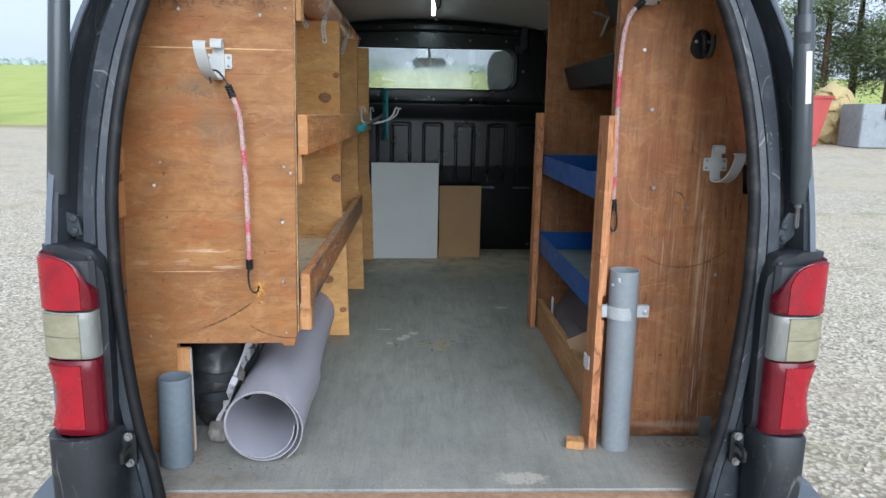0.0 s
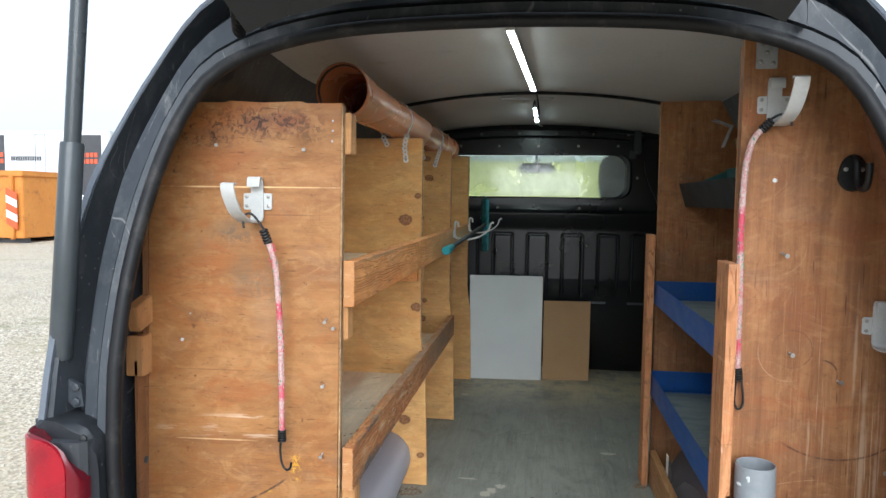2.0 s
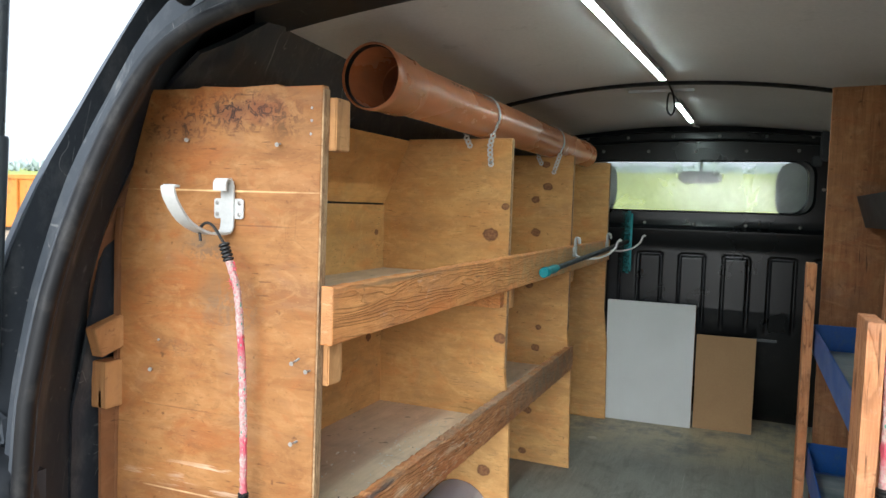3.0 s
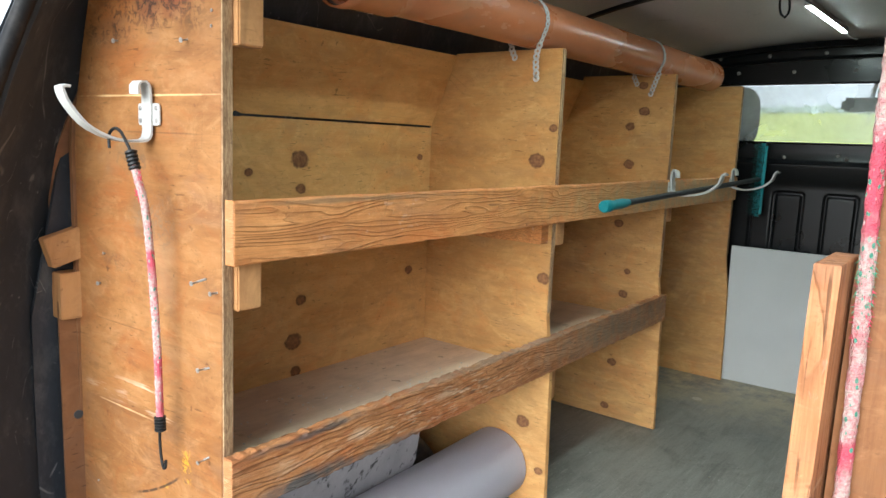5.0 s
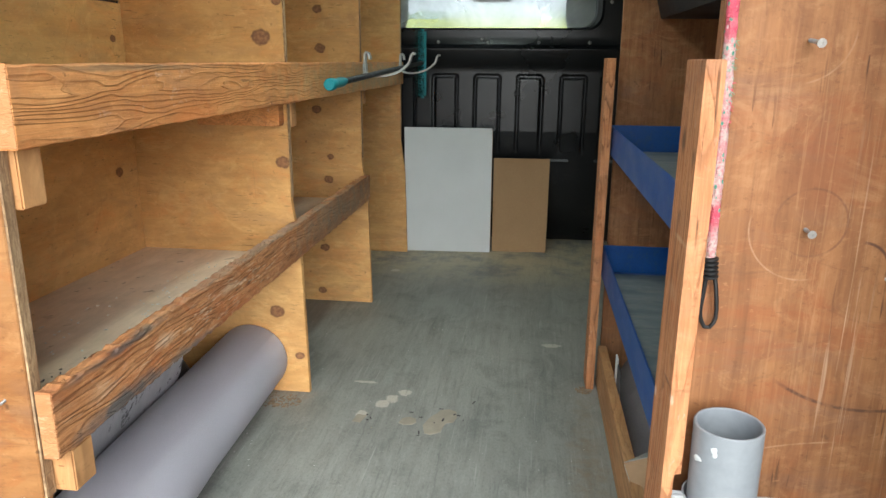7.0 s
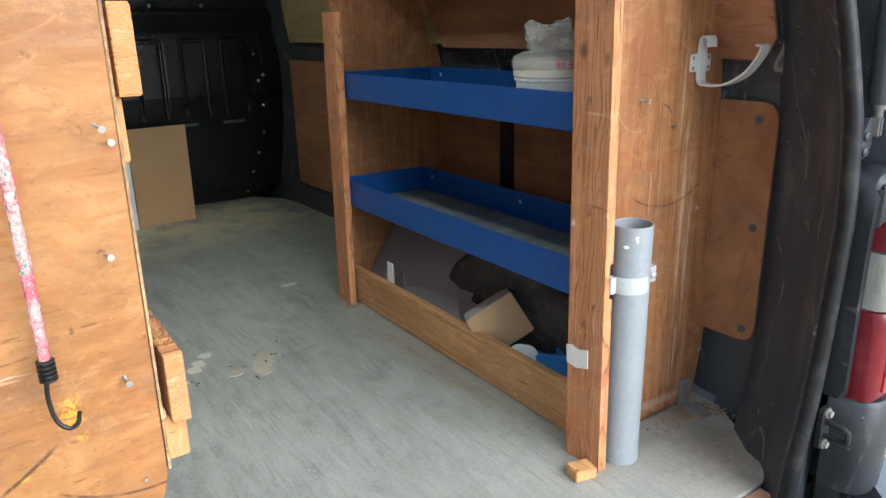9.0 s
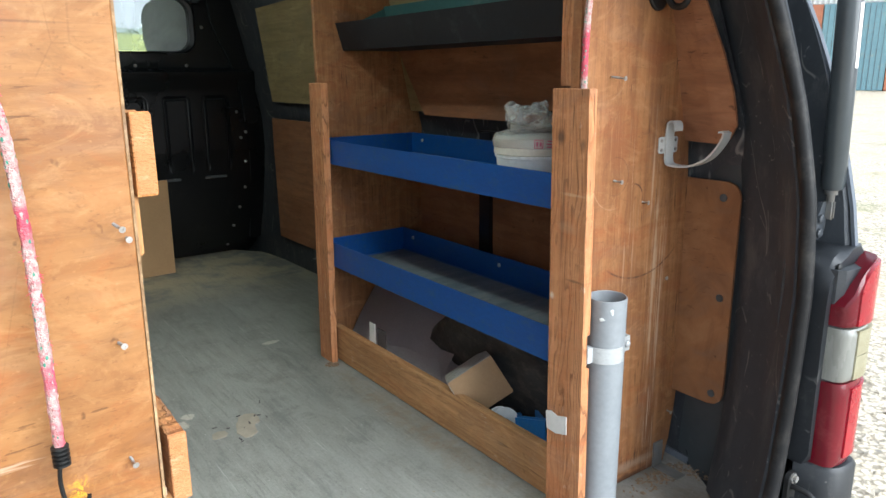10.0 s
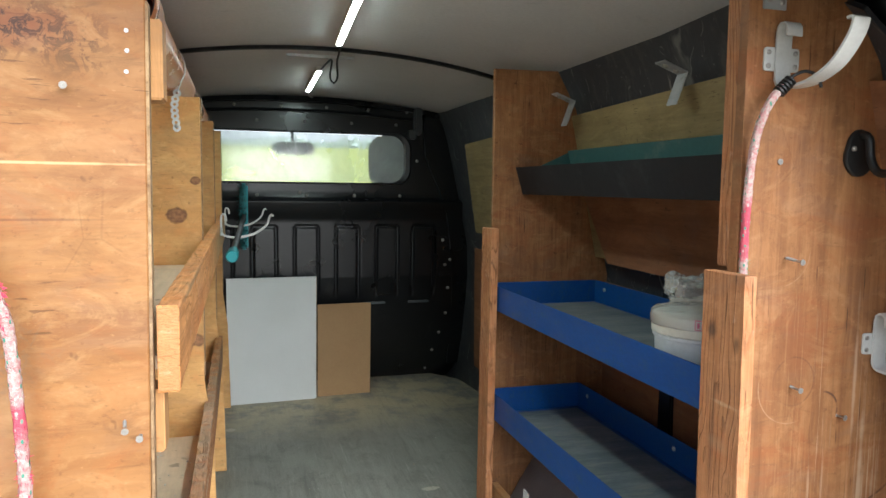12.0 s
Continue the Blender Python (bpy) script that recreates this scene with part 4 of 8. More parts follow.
tagged(part("trim", roof_sheet(((0.26, 0.40), (0.36, 0.50), (0.50, 0.62), (0.585, 0.664)), 0.006), m_trim, smooth=True), "black roof header inside the tailgate opening", "header", kind="structure")

bm = bmesh.new()
sweep(bm, [(XC + x, 1.635 + 0.30 * x * x, 1.937 - 0.142 * x * x) for x in np.linspace(-0.62, 0.62, 31)], oblong(0.016, 0.010), up=(0, 0, 1))
tagged(part("trim", bm, m_rubber, smooth=True), "black joint strip across the ceiling boards", "trim", kind="structure")

# bulkhead: pressed black steel with a window, slots, a ledge and rivets
BH = [(0.575, 2.985), (0.655, 2.875), (0.80, 2.80), (0.96, 2.765), (1.13, 2.732), (1.145, 2.732), (1.385, 2.729), (1.398, 2.727), (1.410, 2.720), (1.468, 2.690), (1.476, 2.690), (1.484, 2.700), (1.490, 2.718), (1.498, 2.724), (1.53, 2.724), (1.90, 2.724), (1.925, 2.715), (1.99, 2.70)]


def bh_y(z):
    return float(np.interp(z, [a for a, _ in BH], [b for _, b in BH]))


def bulkhead():
    bm = bmesh.new()
    centres = [XC + c for c in (-0.705, -0.522, -0.339, -0.156, 0.027, 0.210, 0.393, 0.567)]
    xs = [-0.84, -0.80] + [float(x) for x in np.arange(-0.785, 0.642, 0.004)] + [0.70, 0.82]
    zs = sorted({*(z for z, _ in BH if z <= 1.53 and not 1.02 < z < 1.395), *(round(float(z), 4) for z in np.arange(1.020, 1.395, 0.005))})

    def depth(x, z):
        """A groove round each raised panel: straight sides, rounded top, fading out low down."""
        if not 1.0 < z < 1.40:
            return 0.0
        c = min(centres, key=lambda q: abs(q - x))
        qx, qz = abs(x - c) - 0.040, z - 1.352
        d = (math.hypot(max(qx, 0), max(qz, 0)) + min(max(qx, qz), 0)) - 0.011
        fade = max(0.0, min(1.0, (z - 1.03) / 0.08))
        return 0.011 * fade * max(0.0, 1 - abs(d / 0.0085) ** 3)

    grid = [[bm.verts.new((x, bh_y(z) + depth(x, z), z)) for x in xs] for z in zs]
    for r0, r1 in zip(grid, grid[1:]):
        for j in range(len(xs) - 1):
            bm.faces.new((r0[j], r0[j + 1], r1[j + 1], r1[j]))
    # the part round the window
    hole = rounded(XC - 0.47, XC + 0.47, 1.562, 1.777, 0.062, 6)
    n = len(hole)
    cx, cz = XC, 1.67

    def rim(k):
        out = []
        for x, z in hole:
            dx, dz = x - cx, z - cz
            l = math.hypot(dx, dz)
            out.append((x + dx / l * k, z + dz / l * k))
        return out
    rings = [(hole, 2.732), (rim(0.004), 2.712), (rim(0.022), 2.708), (rim(0.034), 2.724)]
    rr = [[bm.verts.new((x, y, z)) for x, z in pts] for pts, y in rings]
    far = []
    for x, z in hole:
        dx, dz = x - cx, z - cz
        k = min(0.825 / abs(dx) if abs(dx) > 1e-6 else 99, (1.99 - cz) / dz if dz > 1e-6 else 99, (1.53 - cz) / dz if dz < -1e-6 else 99)
        far.append(bm.verts.new((cx + dx * k, bh_y(cz + dz * k), cz + dz * k)))
    rr.append(far)
    for r0, r1 in zip(rr, rr[1:]):
        for i in range(n):
            bm.faces.new((r0[i], r0[(i + 1) % n], r1[(i + 1) % n], r1[i]))
    # back plate for thickness at the sides
    for x0, x1, z0, z1 in ((0.52, 0.84, 1.53, 2.0), (-0.84, -0.54, 1.53, 2.0), (-0.84, 0.84, 1.80, 2.0)):
        box(bm, x0, x1, 2.740, 2.76, z0, z1)
    return bm


bulk = part("bulkhead", bulkhead(), m_black, smooth=True)
tagged(bulk, "black pressed steel bulkhead with a window and rivets", "bulkhead", kind="structure")
bm = bmesh.new()
plate(bm, rounded(XC - 0.468, XC + 0.468, 1.564, 1.775, 0.06, 6), "xz", 2.728, 2.732)
pane = part("pane", bm, m_pane, bulk, "dusty clear pane")
pane.visible_shadow = False
bm = bmesh.new()
sweep(bm, [(XC + x, 2.705, 1.902 + 0.016 - 0.11 * x * x) for x in np.linspace(-0.60, 0.60, 25)], [(-0.012, -0.008), (0.012, -0.008), (0.006, 0.010), (-0.006, 0.010)], up=(0, 0, 1))
part("rib", bm, m_black, bulk, "raised pressed rib", smooth=True)
bm = bmesh.new()
sweep(bm, [(XC + x, 2.716, 1.862 + 0.012 - 0.085 * x * x) for x in np.linspace(-0.52, 0.52, 25)], [(-0.010, -0.006), (0.010, -0.006), (0.004, 0.006), (-0.004, 0.006)], up=(0, 0, 1))
part("rib", bm, m_black, bulk, "low pressed rib", smooth=True)
for s in (-1, 1):
    bm = bmesh.new()
    sweep(bm, smooth_path([(XC + s * 0.595, 2.710, 1.905), (XC + s * 0.60, 2.708, 1.70), (XC + s * 0.70, 2.715, 1.45), (XC + s * 0.745, 2.745, 1.1), (XC + s * 0.755, 2.845, 0.68)], 18), oblong(0.07, 0.02), up=(0, 1, 0))
    part("side_flange", bm, m_black, bulk, smooth=True)
bm = bmesh.new()
lathe(bm, [(0.0075, 0), (0.0075, 0.002), (0.005, 0.005), (0.0015, 0.006)], pose(0, 0, 0, 90), 10)
rivet = part("rivet", bm, m_steel, bulk, "small bright rivet", smooth=True)
rivet.matrix_basis = Matrix.Translation((XC, 2.724, 1.515))
RIV = [(x, 1.503) for x in (-0.41, -0.195, 0.018, 0.23, 0.441)] + [(x, 1.890 - 0.03 * x * x) for x in (-0.47, -0.285, -0.088, 0.106, 0.293, 0.47)] + [(x, 1.825) for x in (-0.395, -0.192, 0.012, 0.217, 0.42)]
RIV += [(0.592, 1.772), (0.643, 1.63), (0.685, 1.49), (0.683, 1.358), (0.650, 1.298), (0.687, 1.205), (0.662, 1.18), (0.681, 1.068), (0.678, 0.942), (0.652, 0.845), (0.627, 0.752), (0.520, 1.664), (0.763, 0.726), (0.608, 0.650)]
for x, z in RIV:
    again("rivet", rivet.data, Matrix.Translation((x, bh_y(z) - 0.001, z)), bulk)
for x in (0.33, 0.54):
    bm = bmesh.new()
    plate(bm, rounded(x - 0.05, x + 0.05, 1.0, 1.012, 0.005, 3), "xz", bh_y(1.0) - 0.006, bh_y(1.0) + 0.01)
    part("drain_slot", bm, m_shell, bulk)
bm = bmesh.new()
box(bm, 0.495, 0.53, 2.66, 2.715, 1.78, 1.90, 0.006)
box(bm, 0.47, 0.505, 2.67, 2.715, 1.76, 1.80, 0.004)
part("catch", bm, m_plastic, bulk, "grey plastic hold-open catch")

# cab beyond the bulkhead window
bm = bmesh.new()
for x0, x1, z0, z1 in ((-0.86, -0.80, 0.4, 1.45), (0.78, 0.84, 0.4, 1.45)):
    box(bm, x0, x1, 2.78, 4.3, z0, z1)
box(bm, -0.86, 0.84, 4.25, 4.35, 0.3, 1.42)
box(bm, -0.86, 0.84, 2.78, 4.3, 0.3, 0.40)
box(bm, -0.74, 0.72, 2.75, 3.55, 1.95, 1.98)
for s in (-1, 1):
    sweep(bm, [(XC + s * 0.66, 3.53, 1.94), (XC + s * 0.76, 4.25, 1.40)], oblong(0.05, 0.07))
    sweep(bm, [(XC + s * 0.66, 2.80, 1.94), (XC + s * 0.80, 2.80, 1.40)], oblong(0.05, 0.10))
cab = part("cab_lining", bm, m_plastic)
tagged(cab, "dark cab lining seen through the bulkhead window", "cab", kind="structure")


def headrest(x):
    t = thing("headrest", (x, 3.0, 1.45), "dark fabric seat headrest behind the bulkhead window", "headrest", "cab headrests")
    bm = bmesh.new()
    bmesh.ops.create_uvsphere(bm, u_segments=28, v_segments=18, radius=1.0)
    for v in bm.verts:
        q = [math.copysign(abs(a) ** 0.62, a) for a in v.co]
        v.co = Vector((x + 0.125 * q[0], 3.0 + 0.06 * q[1], 1.665 + 0.135 * q[2]))
    part("cushion", bm, m_fabric, t, smooth=True)
    for dx in (-0.05, 0.05):
        bm = bmesh.new()
        sweep(bm, [(x + dx, 3.0, 1.40), (x + dx, 3.0, 1.54)], circle(0.006, 8))
        part("rod", bm, m_zinc, t, smooth=True)


headrest(0.47)
headrest(-0.50)
mir = thing("rear_view_mirror", (0.0, 3.24, 1.739), "black rear-view mirror hanging in the cab", "mirror")
bm = bmesh.new()
box(bm, -0.105, 0.105, 3.22, 3.255, 1.703, 1.765, 0.014)
part("housing", bm, m_plastic, mir, smooth=True)
bm = bmesh.new()
sweep(bm, [(0, 3.26, 1.74), (0, 3.39, 1.86), (0, 3.44, 1.95)], circle(0.008, 8))
part("stalk", bm, m_plastic, mir, smooth=True)
# a milky strip added in place of the bright streak at the mirror
bm = bmesh.new()
box(bm, 0.004, 0.012, 3.205, 3.210, 1.655, 1.80, 0.001)
part("strip", bm, m_strip, mir, "thin pale upright strip in front of the mirror")

# ---- van rear frame, shell, lights, tailgate ----
XR = -0.032
INNER = [(0.0, 1.845), (0.164, 1.841), (0.310, 1.830), (0.442, 1.799), (0.530, 1.748), (0.581, 1.662), (0.611, 1.551), (0.628, 1.448), (0.640, 1.298), (0.640, 1.12), (0.628, 0.92), (0.612, 0.78), (0.592, 0.69), (0.575, 0.58)]
FULL = [(0.0, 2.06), (0.2, 2.057), (0.43, 2.045), (0.62, 2.0), (0.74, 1.90), (0.77, 1.76), (0.80, 1.62), (0.825, 1.45), (0.84, 1.3), (0.85, 1.1), (0.85, 0.95), (0.845, 0.8), (0.84, 0.66), (0.835, 0.5)]
NS = 44
inn, out, full = (smooth_path(q, NS) for q in (INNER, OUTER, FULL))


def lean(z):
    """How far the rear opening leans forward at a height."""
    return float(np.interp(z, [0, 1.1, 1.25, 1.4, 1.57, 1.70, 1.83, 1.95], [0.035, 0.037, 0.05, 0.078, 0.122, 0.160, 0.185, 0.20]))


def sweep_back(z):
    """How far the outer corner stands forward of the opening's plane."""
    return float(np.interp(z, [1.15, 1.5, 1.65, 1.95], [0.0, 0.025, 0.050, 0.065]))


def both_sides(i):
    return [(-1, k) for k in range(i, 0, -1)] + [(1, k) for k in range(i + 1)]


def frame_loft(sections):
    """sections: functions of inner and outer points and the way between them, giving (half width, y, z)."""
    bm = bmesh.new()
    rows = []
    for s, k in both_sides(NS):
        (a, az), (b, bz) = inn[k], out[k]
        l = math.hypot(b - a, bz - az)
        d = ((b - a) / l, (bz - az) / l)
        row = []
        for f in sections:
            h, y, z = f(a, az, b, bz, d)
            row.append(bm.verts.new((XR + s * h, y + lean(z), z)))
        rows.append(row)
    for r0, r1 in zip(rows, rows[1:]):
        for j in range(len(sections) - 1):
            bm.faces.new((r0[j], r0[j + 1], r1[j + 1], r1[j]))
    return bm


van = thing("van", (XC, 0.5, 0.0), "black panel van with its tailgate raised, parked on gravel", "van")
part("rear_frame", frame_loft([
    lambda a, az, b, bz, d: (min(a + d[0] * 0.15, 0.775), 0.22, az + d[1] * 0.15),
    lambda a, az, b, bz, d: (a + d[0] * 0.10, 0.16, az + d[1] * 0.11),
    lambda a, az, b, bz, d: (a + d[0] * 0.085, 0.12, az + d[1] * 0.085),
    lambda a, az, b, bz, d: (a + d[0] * 0.03, 0.07, az + d[1] * 0.03),
    lambda a, az, b, bz, d: (a + d[0] * 0.006, 0.045, az + d[1] * 0.006),
    lambda a, az, b, bz, d: (a + d[0] * 0.008, 0.030, az + d[1] * 0.008),
    lambda a, az, b, bz, d: (a + d[0] * 0.034, 0.026, az + d[1] * 0.034),
    lambda a, az, b, bz, d: (a + d[0] * 0.040, 0.056, az + d[1] * 0.040),
    lambda a, az, b, bz, d: (a + d[0] * 0.045, 0.040, az + d[1] * 0.045),
    lambda a, az, b, bz, d: (a + (b - a) * 0.56, 0.044, az + (bz - az) * 0.56),
    lambda a, az, b, bz, d: (a + (b - a) * 0.60, 0.075 + 0.5 * sweep_back(bz), az + (bz - az) * 0.60),
    lambda a, az, b, bz, d: (b - d[0] * 0.026, 0.075 + 0.7 * sweep_back(bz), bz - d[1] * 0.026),
    lambda a, az, b, bz, d: (b - d[0] * 0.020, 0.010 + 0.6 * sweep_back(bz), bz - d[1] * 0.020),
    lambda a, az, b, bz, d: (b - d[0] * 0.006, 0.000 + sweep_back(bz), bz - d[1] * 0.006),
    lambda a, az, b, bz, d: (b, 0.012 + sweep_back(bz), bz)]), m_pillar, van, "dusty dark painted rear pillars and header", smooth=True)
bm = bmesh.new()
rows = []
for y, k in ((0.012, 0.0), (0.10, 0.06), (0.30, 0.22), (0.52, 0.75), (0.7, 1.0), (2.0, 1.0), (3.45, 0.95)):
    row = []
    for s, q in both_sides(NS):
        (b0, z0), (b1, z1) = out[q], full[q]
        row.append(bm.verts.new((XR + s * (b0 + (b1 - b0) * k), y + (lean(z0) + sweep_back(z0) if k < 0.2 else 0.3 * lean(z0) if k < 0.3 else 0), z0 + (z1 - z0) * k)))
    rows.append(row)
for r0, r1 in zip(rows, rows[1:]):
    for q in range(2 * NS):
        bm.faces.new((r0[q], r0[q + 1], r1[q + 1], r1[q]))
part("body_shell", bm, m_shell, van, "dark grey-green outer panels", True)
bm = bmesh.new()
sweep(bm, [(XR + s * (inn[k][0] + 0.002), 0.024 + lean(inn[k][1]), inn[k][1] + 0.002) for s, k in both_sides(NS)], circle(0.0125, 12), up=(0, 1, 0))
part("door_seal", bm, m_rubber, van, "dusty black rubber door seal", smooth=True)
# an added paler strip draws the light caught by the outer lip
bm = bmesh.new()
sweep(bm, [(XR + s * (out[k][0] - 0.008), sweep_back(out[k][1]) - 0.003 + lean(out[k][1]), out[k][1] - 0.006) for s, k in both_sides(NS)], oblong(0.011, 0.006), up=(0, 1, 0))
part("lit_lip", bm, m_bumper, van, "thin paler grey strip for the lit lip of the opening", smooth=True)
bm = bmesh.new()
plate(bm, [(XR - 0.60, 0.091), (XR + 0.60, 0.091), (XR + 0.60, 0.01), (XR - 0.60, 0.01)], "xy", 0.50, 0.575, 0.006)
part("rear_sill", bm, m_pillar, van)
bm = bmesh.new()
sweep(bm, smooth_path([(XR - 0.84, 0.78, 0.50), (XR - 0.83, 0.15, 0.50), (XR - 0.785, -0.03, 0.50), (XR - 0.62, -0.11, 0.50), (XR, -0.14, 0.50), (XR + 0.62, -0.11, 0.50), (XR + 0.785, -0.03, 0.50), (XR + 0.83, 0.15, 0.50), (XR + 0.84, 0.78, 0.50)], 40),
      [(-0.05, -0.14), (0.06, -0.14), (0.06, 0.075), (0.03, 0.115), (-0.05, 0.115)], up=(0, 0, 1))
part("bumper", bm, m_bumper, van, "weathered blue-grey plastic bumper", smooth=True)
# the underbody closes the floor
bm = bmesh.new()
box(bm, XR - 0.80, XR + 0.80, 0.09, 4.3, 0.30, 0.575)
part("underbody", bm, m_black, van)

XL = -0.022


def lamp_x(s):
    return XL if s > 0 else XL - 0.008


LIGHT = [(0.668, 0.09), (0.667, 0.040), (0.667, 0.012), (0.677, -0.001), (0.718, -0.005), (0.750, 0.003), (0.770, 0.022), (0.778, 0.06), (0.782, 0.12)]
LIGHT = smooth_path(LIGHT, 22)


def lens(s, z0, z1, scale0=1.0, inset=0.0, top_round=0.0, waist=0.0):
    bm = bmesh.new()
    rows = []
    for i in range(13):
        z = z0 + (z1 - z0) * i / 12
        row = []
        for j, (h, y) in enumerate(LIGHT):
            zz = z
            if top_round:
                u = min(1.0, max(0.0, (0.762 - h) / 0.088))
                zz = z - top_round * (1 - (1 - u ** 2.4) ** (1 / 2.4)) * i / 12
            hh = h - (waist * math.sin(math.pi * i / 12) if j > 11 else 0)
            pinch = 0.004 if i in (0, 12) else 0.0
            row.append(bm.verts.new((lamp_x(s) + s * (hh - inset), y + pinch, zz)))
        rows.append(row)
    for r0, r1 in zip(rows, rows[1:]):
        for j in range(len(LIGHT) - 1):
            bm.faces.new((r0[j], r0[j + 1], r1[j + 1], r1[j]))
    for r in (rows[0], rows[-1]):
        bm.faces.new(r)
    bm.faces.new([r[0] for r in rows] + [r[-1] for r in reversed(rows)])
    return bm


def lens_face(s, z0, z1, h0, h1, arc=0.0, waist=0.0):
    """The raised panel on the rear of a lens, with a rounded inner top corner if arc is given."""
    bm = bmesh.new()
    pts = [p for p in smooth_path(LIGHT, 90) if h0 <= p[0] <= h1 and p[1] < 0.03]
    pts = [p for p in pts if p[1] < 0.006 or p[0] > 0.70]
    front, back = [], []
    for i in range(11):
        fr, bk = [], []
        for h, y in pts:
            u = min(1.0, max(0.0, (h0 + 0.055 - h) / 0.055))
            top = z1 - (arc * (1 - (1 - u ** 2.4) ** (1 / 2.4)) if arc else 0.0)
            hh = h - (waist * math.sin(math.pi * i / 10) if h > 0.735 else 0)
            z = z0 + (top - z0) * i / 10
            fr.append(bm.verts.new((lamp_x(s) + s * (hh + 0.001), y - 0.0025, z)))
            bk.append(bm.verts.new((lamp_x(s) + s * hh, y + 0.003, z)))
        front.append(fr)
        back.append(bk)
    n = len(pts)
    for grid_ in (front, back):
        for r0, r1 in zip(grid_, grid_[1:]):
            for j in range(n - 1):
                bm.faces.new((r0[j], r0[j + 1], r1[j + 1], r1[j]))
    for i in range(10):
        for j in (0, n - 1):
            bm.faces.new((front[i][j], front[i + 1][j], back[i + 1][j], back[i][j]))
    for j in range(n - 1):
        for i in (0, 10):
            bm.faces.new((front[i][j], front[i][j + 1], back[i][j + 1], back[i][j]))
    return bm


def tail_light(s):
    base = bmesh.new()
    plate(base, [(lamp_x(s) + s * h, y + 0.02) for h, y in LIGHT[2:]] + [(lamp_x(s) + s * 0.668, 0.12)], "xy", 0.785, 1.14)
    lamp = part("tail_light", base, m_plastic, van, "red and cream tail light in a black housing")
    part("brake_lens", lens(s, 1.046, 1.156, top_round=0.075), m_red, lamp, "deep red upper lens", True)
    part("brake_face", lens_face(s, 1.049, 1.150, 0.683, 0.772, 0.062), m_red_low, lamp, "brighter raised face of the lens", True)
    part("reverse_lens", lens(s, 0.949, 1.042), m_lens_side, lamp, "clear ribbed lens edge", True)
    part("reverse_face", lens_face(s, 0.953, 0.994, 0.689, 0.772), m_clear_lens, lamp, "yellowed cream lens", True)
    part("reverse_face", lens_face(s, 0.9955, 1.039, 0.689, 0.772), m_clear_lens, lamp, "yellowed cream lens", True)
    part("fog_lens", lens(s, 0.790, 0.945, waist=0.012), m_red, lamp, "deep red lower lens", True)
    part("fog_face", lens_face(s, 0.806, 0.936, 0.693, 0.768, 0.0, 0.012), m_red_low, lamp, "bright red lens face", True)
    # moulded housing round the light, its screw, and the trim below
    bm = bmesh.new()
    outline = smooth_path([(0.656, 0.785), (0.653, 0.95), (0.652, 1.07), (0.656, 1.115), (0.667, 1.146), (0.690, 1.162), (0.735, 1.168), (0.772, 1.168)], 20)
    plate(bm, [(lamp_x(s) + s * h, z) for h, z in outline] + [(lamp_x(s) + s * 0.772, 1.03), (lamp_x(s) + s * 0.70, 0.785)], "xz", 0.034, 0.10, 0.010)
    part("lamp_surround", bm, m_trim, van, "dusty black plastic lamp surround", True)
    bm = bmesh.new()
    lathe(bm, [(0.007, 0), (0.007, 0.003), (0.003, 0.005)], pose(lamp_x(s) + s * 0.679, 0.035, 1.142, 90), 12)
    part("lamp_screw", bm, m_blackmetal, van, smooth=True)
    bm = bmesh.new()
    sweep(bm, smooth_path([(lamp_x(s) + s * 0.664, 0.060, 0.71), (lamp_x(s) + s * 0.682, 0.008, 0.71), (lamp_x(s) + s * 0.722, -0.004, 0.71), (lamp_x(s) + s * 0.754, 0.012, 0.71), (lamp_x(s) + s * 0.768, 0.12, 0.71)], 20), [(-0.02, -0.10), (0.004, -0.10), (0.008, -0.04), (0.008, 0.068), (0.002, 0.076), (-0.02, 0.078)], up=(0, 0, 1))
    part("corner_trim", bm, m_trim, van, "scuffed black corner panel", True)
    # striker: plate, loop and two bolts
    bm = bmesh.new()
    plate(bm, rounded(lamp_x(s) + s * 0.634 - 0.014, lamp_x(s) + s * 0.634 + 0.014, 0.70, 0.775, 0.01, 3), "xz", 0.045, 0.053)
    sweep(bm, smooth_path([(lamp_x(s) + s * 0.634, 0.05, 0.750), (lamp_x(s) + s * 0.634, 0.012, 0.748), (lamp_x(s) + s * 0.634, 0.008, 0.735), (lamp_x(s) + s * 0.634, 0.012, 0.725), (lamp_x(s) + s * 0.634, 0.05, 0.724)], 12), circle(0.005, 8))
    st = part("striker", bm, m_blackmetal, van, "dark steel striker plate", True)
    for z in (0.708, 0.766):
        bm = bmesh.new()
        lathe(bm, [(0.009, 0), (0.009, 0.003), (0.006, 0.003), (0.006, 0.008)], pose(lamp_x(s) + s * 0.634, 0.045, z, 90), 8)
        part("bolt", bm, m_bracket, st)


tail_light(-1)
tail_light(1)


